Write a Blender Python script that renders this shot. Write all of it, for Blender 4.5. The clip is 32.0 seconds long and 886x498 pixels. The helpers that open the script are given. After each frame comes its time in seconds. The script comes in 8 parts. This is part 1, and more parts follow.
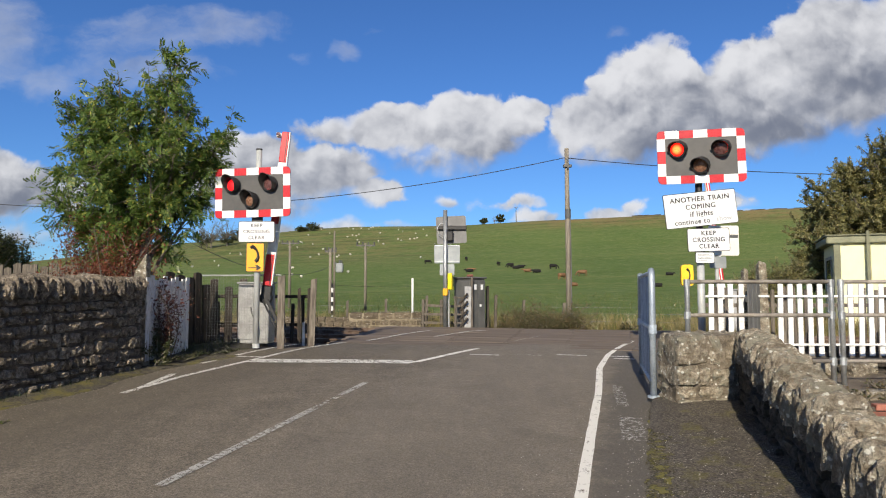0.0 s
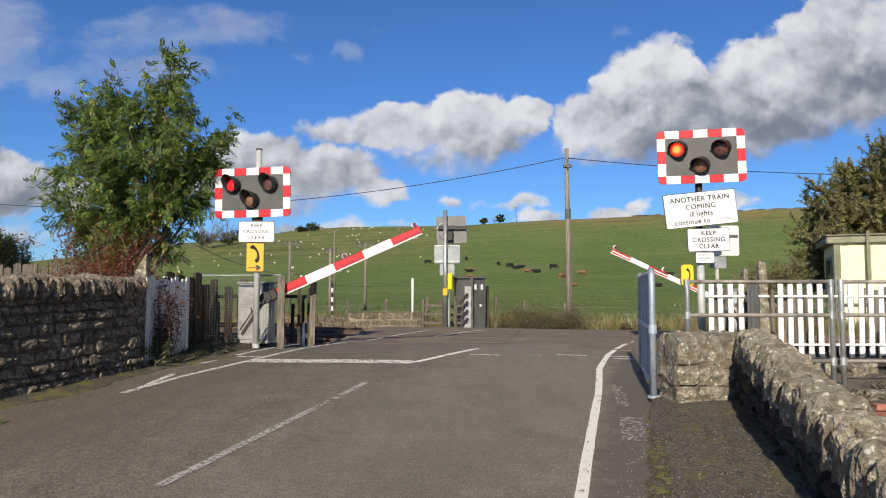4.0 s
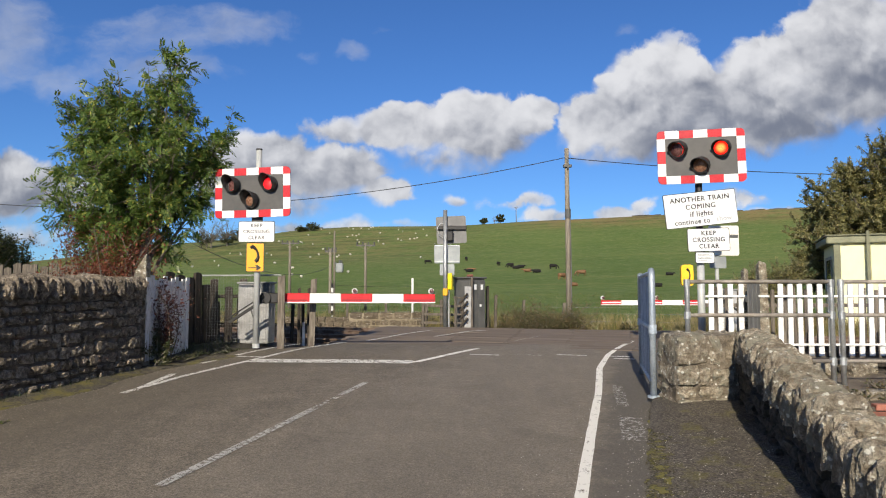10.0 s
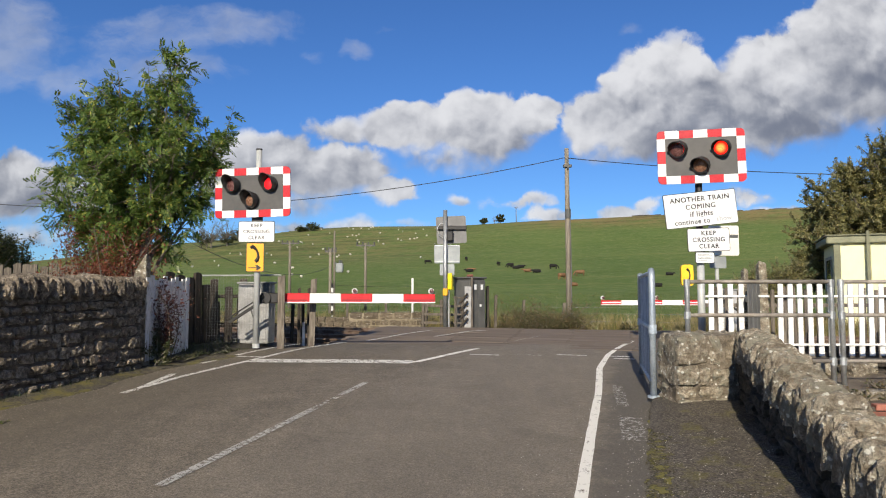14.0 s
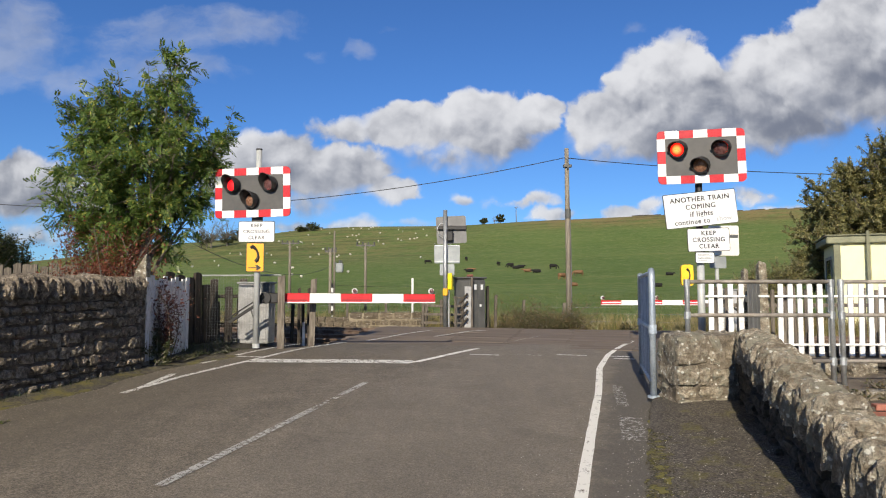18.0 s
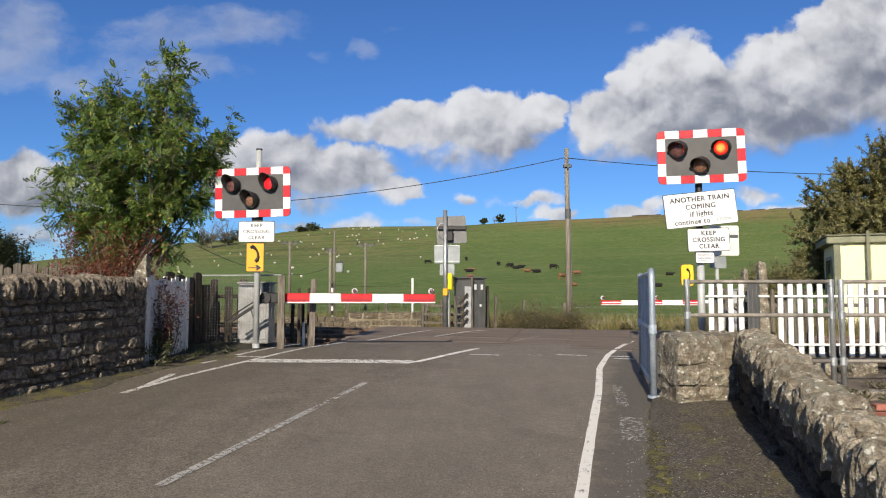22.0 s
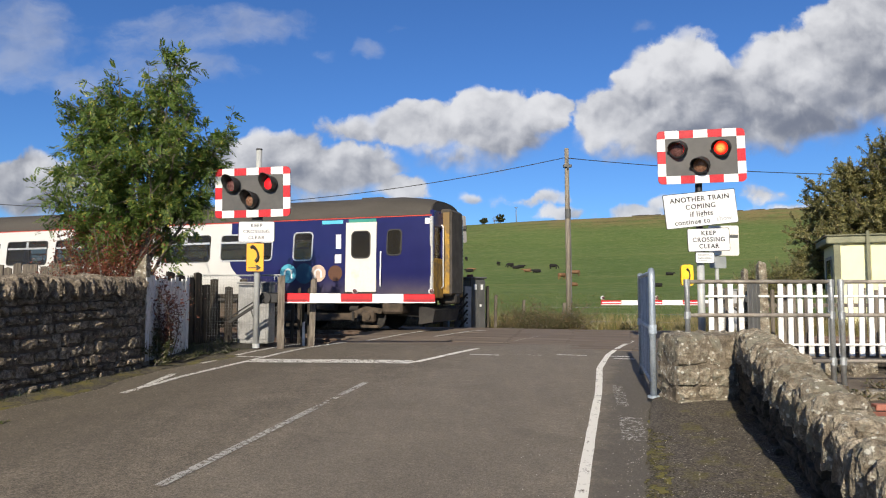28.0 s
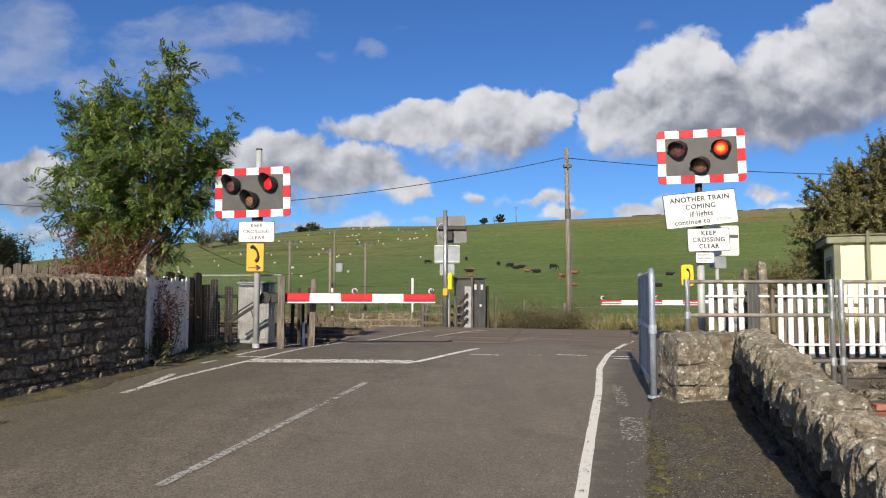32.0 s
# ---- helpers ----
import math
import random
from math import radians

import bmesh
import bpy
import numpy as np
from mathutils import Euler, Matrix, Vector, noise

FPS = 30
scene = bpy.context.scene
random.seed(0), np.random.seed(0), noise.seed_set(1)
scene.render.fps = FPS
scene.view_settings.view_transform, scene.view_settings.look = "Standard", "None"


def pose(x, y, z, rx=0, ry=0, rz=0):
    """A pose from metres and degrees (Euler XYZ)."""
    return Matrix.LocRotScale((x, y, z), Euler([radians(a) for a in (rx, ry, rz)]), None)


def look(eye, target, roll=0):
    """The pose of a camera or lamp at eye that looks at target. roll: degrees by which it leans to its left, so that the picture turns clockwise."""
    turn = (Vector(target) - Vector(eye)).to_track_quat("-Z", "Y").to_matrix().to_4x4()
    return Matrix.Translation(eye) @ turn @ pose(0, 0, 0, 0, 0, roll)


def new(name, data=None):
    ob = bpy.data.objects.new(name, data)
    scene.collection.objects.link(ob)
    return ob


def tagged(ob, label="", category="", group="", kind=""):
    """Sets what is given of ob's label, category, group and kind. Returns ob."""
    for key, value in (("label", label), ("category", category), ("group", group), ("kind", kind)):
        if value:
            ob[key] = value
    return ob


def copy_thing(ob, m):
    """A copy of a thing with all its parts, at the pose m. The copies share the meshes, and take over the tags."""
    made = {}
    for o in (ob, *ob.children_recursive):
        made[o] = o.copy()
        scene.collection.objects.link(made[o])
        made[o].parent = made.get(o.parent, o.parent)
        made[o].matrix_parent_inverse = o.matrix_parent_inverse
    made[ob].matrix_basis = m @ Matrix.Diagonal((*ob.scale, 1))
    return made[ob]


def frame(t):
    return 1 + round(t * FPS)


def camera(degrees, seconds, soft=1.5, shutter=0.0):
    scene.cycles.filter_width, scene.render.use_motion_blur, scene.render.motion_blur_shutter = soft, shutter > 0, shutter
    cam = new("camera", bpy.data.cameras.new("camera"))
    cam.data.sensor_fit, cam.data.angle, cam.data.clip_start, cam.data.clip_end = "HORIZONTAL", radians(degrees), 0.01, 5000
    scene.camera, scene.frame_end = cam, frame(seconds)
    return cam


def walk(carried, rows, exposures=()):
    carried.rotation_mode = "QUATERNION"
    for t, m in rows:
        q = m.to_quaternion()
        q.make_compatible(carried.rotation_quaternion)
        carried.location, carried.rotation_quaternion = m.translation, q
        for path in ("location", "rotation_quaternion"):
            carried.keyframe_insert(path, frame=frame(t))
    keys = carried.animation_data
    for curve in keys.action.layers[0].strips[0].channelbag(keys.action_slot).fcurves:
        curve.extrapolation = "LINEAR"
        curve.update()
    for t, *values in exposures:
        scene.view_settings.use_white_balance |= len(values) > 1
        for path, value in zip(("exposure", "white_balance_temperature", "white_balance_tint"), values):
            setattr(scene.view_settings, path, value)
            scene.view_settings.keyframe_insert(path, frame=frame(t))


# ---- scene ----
# The eye stands 1.05 m above rail level; x to the right, y ahead along the view, z = 0 at the rails.
cam = camera(65.88, 32.0, soft=1.1)
EYE = (0.0, 0.0, 1.05)
VIEW = look(EYE, (0.0, 100.0, 1.05 + 6.529))
walk(cam, [(0.0, VIEW), (32.0, VIEW)], exposures=((0.0, -0.07), (28.0, -0.07), (29.0, -0.07), (30.0, -0.14), (31.0, -0.28), (31.5, -0.25), (32.0, -0.10)))

# ---- light: low autumn sun behind and to the left of the viewer ----
SUN_EL, SUN_AZ = 28.2, 191.0
world = bpy.data.worlds.new("sky")
scene.world = world
world.use_nodes = True
wn = world.node_tree
bg = wn.nodes["Background"]
sky = wn.nodes.new("ShaderNodeTexSky")
sky.sky_type = "NISHITA"
sky.sun_disc = False
sky.sun_elevation, sky.sun_rotation = radians(SUN_EL), radians(SUN_AZ)
sky.air_density, sky.dust_density, sky.ozone_density, sky.altitude = 1.0, 0.15, 2.6, 200
deep = wn.nodes.new("ShaderNodeMix")  # clear, rain-washed autumn air: a deeper blue
deep.data_type, deep.blend_type = "RGBA", "MULTIPLY"
deep.inputs[0].default_value = 1.0
deep.inputs[7].default_value = (0.565, 0.95, 1.52, 1)
wn.links.new(sky.outputs[0], deep.inputs[6])
wn.links.new(deep.outputs[2], bg.inputs[0])
bg.inputs[1].default_value = 0.080
sun = new("sun", bpy.data.lights.new("sun", "SUN"))
sun.data.energy, sun.data.angle, sun.data.color = 6.45, radians(0.53), (1.0, 0.882, 0.70)
az, el = radians(SUN_AZ), radians(SUN_EL)
sun.matrix_world = look((60 * math.sin(az) * math.cos(el), 60 * math.cos(az) * math.cos(el), 60 * math.sin(el)), (0, 0, 0))


# ---- materials ----
def material(name):
    m = bpy.data.materials.new(name)
    m.use_nodes = True
    return m, m.node_tree, m.node_tree.nodes["Principled BSDF"]


def mixed(nt, fac, a, b, mode="MIX"):
    n = nt.nodes.new("ShaderNodeMix")
    n.data_type, n.blend_type = "RGBA", mode
    for sock, v in ((0, fac), (6, a), (7, b)):
        if hasattr(v, "links"):
            nt.links.new(v, n.inputs[sock])
        elif sock == 0:
            n.inputs[0].default_value = v
        else:
            n.inputs[sock].default_value = (*v[:3], 1)
    return n.outputs[2]


def calc(nt, op, a, b=0.0, c=0.0):
    n = nt.nodes.new("ShaderNodeMath")
    n.operation = op
    for i, v in enumerate((a, b, c)):
        if hasattr(v, "links"):
            nt.links.new(v, n.inputs[i])
        else:
            n.inputs[i].default_value = v
    return n.outputs[0]


def span(nt, v, lo, hi, a=0.0, b=1.0):
    n = nt.nodes.new("ShaderNodeMapRange")
    n.interpolation_type = "SMOOTHSTEP"
    nt.links.new(v, n.inputs[0])
    for i, x in enumerate((lo, hi, a, b)):
        n.inputs[i + 1].default_value = x
    return n.outputs[0]


def grain(nt, vec, scale, detail=4.0, rough=0.6, kind="NOISE"):
    n = nt.nodes.new("ShaderNodeTexNoise" if kind == "NOISE" else "ShaderNodeTexVoronoi")
    nt.links.new(vec, n.inputs["Vector"])
    n.inputs["Scale"].default_value = scale
    if kind == "NOISE":
        n.inputs["Detail"].default_value, n.inputs["Roughness"].default_value = detail, rough
    return n.outputs[0]


def coords(nt, stretch=(1, 1, 1), rnd=True):
    """Object coordinates, shifted by the object's random number so that alike pieces differ."""
    tc = nt.nodes.new("ShaderNodeTexCoord")
    vm = nt.nodes.new("ShaderNodeVectorMath")
    vm.operation = "MULTIPLY_ADD"
    nt.links.new(tc.outputs["Object"], vm.inputs[0])
    vm.inputs[1].default_value = stretch
    info = nt.nodes.new("ShaderNodeObjectInfo")
    if rnd:
        m = calc(nt, "MULTIPLY", info.outputs["Random"], 57.0)
        nt.links.new(m, vm.inputs[2])
    return vm.outputs[0], info.outputs["Random"]


def surf(name, c1, c2, scale=3.0, rough=0.7, metal=0.0, bump=0.3, fine=40.0, stretch=(1, 1, 1), vary=0.15, spots=None, dist=0.01, coat=0.0, stain=None, speck=0.2, world=False):
    """A worn surface: two colours mixed by broad noise, fine grain over it, a tone of its own for each object, relief."""
    m, nt, bs = material(name)
    vec, rnd = coords(nt, stretch)
    if world:  # still stones: texture at true size, whatever the stone's own stretch
        vec = nt.nodes.new("ShaderNodeNewGeometry").outputs["Position"]
    big, small = grain(nt, vec, scale, 5), grain(nt, vec, fine, 3, 0.7)
    col = mixed(nt, span(nt, big, 0.35, 0.65), c1, c2)
    tone = calc(nt, "MULTIPLY", calc(nt, "MULTIPLY_ADD", rnd, 2 * vary, 1 - vary), span(nt, small, 0.2, 0.8, 1 - speck * 1.1, 1 + speck))
    col = mixed(nt, 1.0, col, tone, "MULTIPLY")
    if stain:
        col = mixed(nt, span(nt, grain(nt, vec, stain[1], 6, 0.65), stain[2], stain[2] + 0.12, 0, stain[3]), col, stain[0])
    if spots:
        v = grain(nt, vec, spots[1], kind="VORONOI")
        pick = calc(nt, "MULTIPLY", span(nt, v, spots[2], spots[2] * 0.6), span(nt, big, 0.5, 0.56))
        col = mixed(nt, pick, col, spots[0])
    nt.links.new(col, bs.inputs["Base Color"])
    bs.inputs["Metallic"].default_value = metal
    nt.links.new(span(nt, small, 0.2, 0.8, max(0.05, rough - 0.12), min(1, rough + 0.1)), bs.inputs["Roughness"])
    bs.inputs["Coat Weight"].default_value = coat
    if bump:
        b = nt.nodes.new("ShaderNodeBump")
        b.inputs["Strength"].default_value, b.inputs["Distance"].default_value = bump, dist
        nt.links.new(calc(nt, "ADD", calc(nt, "MULTIPLY", big, 2.0), small), b.inputs["Height"])
        nt.links.new(b.outputs[0], bs.inputs["Normal"])
    return m


def glow(name, colour, strength, hot, core=0.0):
    m, nt, bs = material(name)
    vec, rnd = coords(nt, rnd=False)
    cell = grain(nt, vec, 30, kind="VORONOI")
    bs.inputs["Base Color"].default_value = (*[c * 0.5 for c in colour], 1)
    pick = span(nt, cell, 0.25, 0.6)
    if core:  # the bulb's hot spot in the middle of the lens
        ln = nt.nodes.new("ShaderNodeVectorMath")
        ln.operation = "LENGTH"
        nt.links.new(vec, ln.inputs[0])
        pick = calc(nt, "MULTIPLY", span(nt, ln.outputs["Value"], core, 0.03), span(nt, cell, 0.1, 0.5, 0.55, 1.0))
    nt.links.new(mixed(nt, pick, colour, hot), bs.inputs["Emission Color"])
    bs.inputs["Emission Strength"].default_value = strength
    return m


def leafy(name, c1, c2, c3, through_=0.35):
    m, nt, bs = material(name)
    geo = nt.nodes.new("ShaderNodeNewGeometry")
    isl = geo.outputs["Random Per Island"]
    col = mixed(nt, span(nt, isl, 0.0, 0.85), c1, c2)
    col = mixed(nt, span(nt, isl, 0.88, 0.97), col, c3)
    nt.links.new(col, bs.inputs["Base Color"])
    bs.inputs["Roughness"].default_value = 0.38
    tr = nt.nodes.new("ShaderNodeBsdfTranslucent")
    nt.links.new(col, tr.inputs[0])
    mx = nt.nodes.new("ShaderNodeMixShader")
    mx.inputs[0].default_value = through_
    nt.links.new(bs.outputs[0], mx.inputs[1])
    nt.links.new(tr.outputs[0], mx.inputs[2])
    nt.links.new(mx.outputs[0], nt.nodes["Material Output"].inputs[0])
    return m


def glass(name, tint, rough=0.02, sheen_film=0.0):
    m, nt, bs = material(name)
    bs.inputs["Base Color"].default_value = (*tint, 1)
    bs.inputs["Roughness"].default_value = rough
    bs.inputs["Transmission Weight"].default_value = 1.0
    bs.inputs["IOR"].default_value = 1.28
    if sheen_film:  # grey diffuse layer paints in the pale reflection on the panes
        df = nt.nodes.new("ShaderNodeBsdfDiffuse")
        df.inputs[0].default_value = (0.36, 0.34, 0.31, 1)
        mx = nt.nodes.new("ShaderNodeMixShader")
        vec, rnd = coords(nt)
        nt.links.new(span(nt, grain(nt, vec, 2.5, 5, 0.6), 0.3, 0.7, sheen_film * 0.7, sheen_film * 1.3), mx.inputs[0])
        nt.links.new(bs.outputs[0], mx.inputs[1])
        nt.links.new(df.outputs[0], mx.inputs[2])
        nt.links.new(mx.outputs[0], nt.nodes["Material Output"].inputs[0])
    return m


STONE_L = surf("stone_shaded", (0.165, 0.134, 0.10), (0.40, 0.34, 0.265), 17, 0.92, 0, 1.0, 70, vary=0.28, dist=0.04, spots=((0.50, 0.48, 0.42), 34, 0.26), stain=((0.06, 0.052, 0.038), 5, 0.52, 0.45), speck=0.4, world=True)
STONE_R = surf("stone_lichen", (0.20, 0.162, 0.115), (0.46, 0.405, 0.315), 13, 0.92, 0, 1.0, 70, vary=0.22, dist=0.035, spots=((0.70, 0.69, 0.62), 19, 0.36), stain=((0.24, 0.235, 0.185), 6, 0.48, 0.7), speck=0.42, world=True)
# near-black tone paints in the right wall's shade; reused for the crest walls
STONE_SHADE = surf("stone_with_painted_shade", (0.030, 0.028, 0.022), (0.095, 0.083, 0.064), 17, 0.9, 0, 1.0, 70, vary=0.28, dist=0.04, speck=0.4, world=True)
MORTARPALE = surf("pale_mortar", (0.15, 0.122, 0.088), (0.29, 0.245, 0.185), 11, 0.95, 0, 1.0, 60, dist=0.03, spots=((0.66, 0.65, 0.6), 20, 0.3), speck=0.35, world=True)
MORTAR = surf("mortar", (0.085, 0.07, 0.055), (0.15, 0.125, 0.10), 8, 0.95, 0, 0.8, 50)
GALV = surf("galvanised_steel", (0.42, 0.44, 0.45), (0.55, 0.57, 0.58), 6, 0.45, 0.75, 0.1, 60)
GALVBLUE = surf("weathered_blue_grey_steel", (0.30, 0.36, 0.44), (0.42, 0.48, 0.55), 5, 0.5, 0.35, 0.12, 50, stain=((0.2, 0.2, 0.2), 4, 0.6, 0.4))
GREYPOST = surf("grey_post_paint", (0.40, 0.42, 0.43), (0.48, 0.50, 0.50), 5, 0.5, 0.1, 0.06, 40, speck=0.05)
DARKGREY = surf("dark_grey_board", (0.06, 0.06, 0.062), (0.08, 0.078, 0.077), 3, 0.55, 0, 0.04, 60, vary=0.05, speck=0.05)
BLACK = surf("black_plastic", (0.012, 0.012, 0.013), (0.025, 0.024, 0.024), 8, 0.5, 0, 0.05, 60)
RED = surf("red_sheeting", (0.47, 0.012, 0.018), (0.53, 0.018, 0.024), 4, 0.35, 0, 0.02, 60, vary=0.06, speck=0.05)
WHITE = surf("white_sheeting", (0.78, 0.78, 0.77), (0.82, 0.82, 0.82), 3, 0.4, 0, 0.02, 50, vary=0.04, speck=0.05)
SIGNWHITE = surf("sign_white", (0.72, 0.74, 0.76), (0.80, 0.82, 0.84), 3, 0.35, 0, 0.02, 30, vary=0.04, speck=0.05)
FADED = surf("faded_lettering", (0.34, 0.35, 0.37), (0.52, 0.54, 0.56), 30, 0.5, 0, 0)
MESHWIRE = surf("dull_mesh_wire", (0.16, 0.165, 0.17), (0.25, 0.255, 0.26), 6, 0.6, 0.4, 0.1, 60)
YELLOW = surf("yellow_paint", (0.82, 0.37, 0.008), (0.86, 0.41, 0.015), 3, 0.4, 0, 0.03, 40, vary=0.05, speck=0.05)
LEMON = surf("bright_yellow_plastic", (0.80, 0.68, 0.01), (0.86, 0.74, 0.03), 3, 0.4, 0, 0.03, 40, speck=0.05)
GOLDEN = surf("golden_yellow_plastic", (0.82, 0.50, 0.008), (0.87, 0.55, 0.015), 3, 0.4, 0, 0.03, 40, vary=0.05, speck=0.05)
SIGNBACK = surf("aluminium_sign_back", (0.24, 0.265, 0.28), (0.31, 0.335, 0.35), 3, 0.6, 0.0, 0.05, 30, speck=0.05)
WOODDARK = surf("dark_creosoted_timber", (0.020, 0.017, 0.013), (0.052, 0.042, 0.033), 4, 0.9, 0, 0.6, 30, (6, 6, 0.6), vary=0.3)
WOODGREY = surf("weathered_timber", (0.075, 0.062, 0.050), (0.175, 0.152, 0.125), 4, 0.9, 0, 0.6, 30, (6, 6, 0.6), vary=0.25)
WOODWHITE = surf("peeling_white_paint", (0.62, 0.63, 0.66), (0.74, 0.75, 0.77), 4, 0.75, 0, 0.3, 30, (4, 4, 0.8), vary=0.08, stain=((0.20, 0.185, 0.165), 6, 0.54, 0.8))
PICKET = surf("white_picket_paint", (0.74, 0.74, 0.72), (0.80, 0.80, 0.78), 4, 0.6, 0, 0.15, 30, vary=0.06, stain=((0.4, 0.38, 0.33), 6, 0.66, 0.5))
CREAM = surf("cream_cladding", (0.78, 0.76, 0.46), (0.82, 0.80, 0.50), 2, 0.6, 0, 0.05, 40, vary=0.03, stain=((0.5, 0.5, 0.33), 2, 0.66, 0.3), speck=0.05)
OLIVE = surf("olive_grey_roof_trim", (0.16, 0.165, 0.105), (0.22, 0.225, 0.145), 3, 0.7, 0, 0.2, 30)
BOARDBACK = surf("weathered_board_back", (0.15, 0.152, 0.155), (0.20, 0.20, 0.205), 3, 0.6, 0, 0.05, 30, speck=0.05)
CABGREY = surf("cabinet_dark_grey", (0.085, 0.09, 0.09), (0.12, 0.12, 0.12), 2, 0.5, 0.1, 0.05, 40, vary=0.1, speck=0.05)
CABLIGHT = surf("cabinet_light_grey", (0.28, 0.285, 0.29), (0.40, 0.405, 0.41), 4, 0.55, 0.1, 0.1, 40, stain=((0.2, 0.19, 0.18), 5, 0.58, 0.5))
BRICK = surf("red_brick", (0.20, 0.075, 0.055), (0.30, 0.12, 0.085), 8, 0.9, 0, 0.5, 60, vary=0.25)
RUSTRAIL = surf("rusty_rail", (0.10, 0.06, 0.04), (0.2, 0.15, 0.12), 5, 0.6, 0.5, 0.2, 40)
BARK = surf("bark", (0.10, 0.085, 0.065), (0.19, 0.17, 0.14), 12, 0.9, 0, 0.8, 60, (2, 2, 0.5))
POLEWOOD = surf("utility_pole_timber", (0.13, 0.114, 0.093), (0.25, 0.222, 0.180), 5, 0.9, 0, 0.5, 40, (8, 8, 0.3), vary=0.2)
LENSDARK = surf("unlit_lens", (0.07, 0.025, 0.025), (0.15, 0.075, 0.07), 25, 0.25, 0, 0.3, 90)
LENSAMBER = surf("unlit_amber_lens", (0.15, 0.07, 0.04), (0.27, 0.15, 0.10), 25, 0.25, 0, 0.3, 90)
LENSLIT = glow("lit_red_lens", (1.0, 0.012, 0.018), 1.0, (0.75, 0.01, 0.02))
LENSLITR = glow("lit_orange_red_lens", (1.0, 0.012, 0.006), 1.65, (1.0, 0.50, 0.10), 0.105)
LEAFASH = leafy("rowan_leaf", (0.080, 0.150, 0.036), (0.205, 0.285, 0.075), (0.42, 0.40, 0.09), 0.48)
LEAFWILLOW = leafy("willow_leaf", (0.19, 0.195, 0.080), (0.35, 0.33, 0.15), (0.42, 0.35, 0.16), 0.45)
LEAFRED = leafy("autumn_red_leaf", (0.12, 0.040, 0.025), (0.24, 0.08, 0.045), (0.12, 0.11, 0.04), 0.35)
PIPERAIL = surf("brown_weathered_pipe", (0.21, 0.185, 0.155), (0.35, 0.32, 0.28), 6, 0.6, 0.3, 0.2, 50)
LEAFMAROON = leafy("maroon_leaf", (0.045, 0.018, 0.016), (0.105, 0.040, 0.030), (0.20, 0.07, 0.04), 0.25)
LEAFDARK = leafy("dark_hedge_leaf", (0.03, 0.04, 0.014), (0.07, 0.08, 0.03), (0.12, 0.10, 0.04), 0.25)
LEAFBRAMBLE = leafy("bramble_leaf", (0.055, 0.075, 0.024), (0.20, 0.145, 0.075), (0.12, 0.16, 0.045), 0.3)
DRYGRASS = leafy("dry_grass", (0.14, 0.130, 0.048), (0.33, 0.265, 0.12), (0.09, 0.12, 0.03), 0.3)
GREENGRASS = leafy("verge_grass", (0.06, 0.09, 0.02), (0.13, 0.15, 0.04), (0.22, 0.19, 0.08), 0.3)
WEEDS = leafy("dark_weeds", (0.03, 0.042, 0.012), (0.07, 0.085, 0.026), (0.13, 0.11, 0.05), 0.25)
WOOL = surf("sheep_wool", (0.50, 0.48, 0.42), (0.62, 0.60, 0.54), 6, 0.95, 0, 0.5, 30)
HIDEBLACK = surf("black_hide", (0.005, 0.005, 0.005), (0.012, 0.011, 0.010), 3, 0.95, 0, 0.1, 30)
HIDEBROWN = surf("chestnut_hide", (0.15, 0.075, 0.032), (0.23, 0.125, 0.06), 3, 0.7, 0, 0.1, 30, vary=0.2)


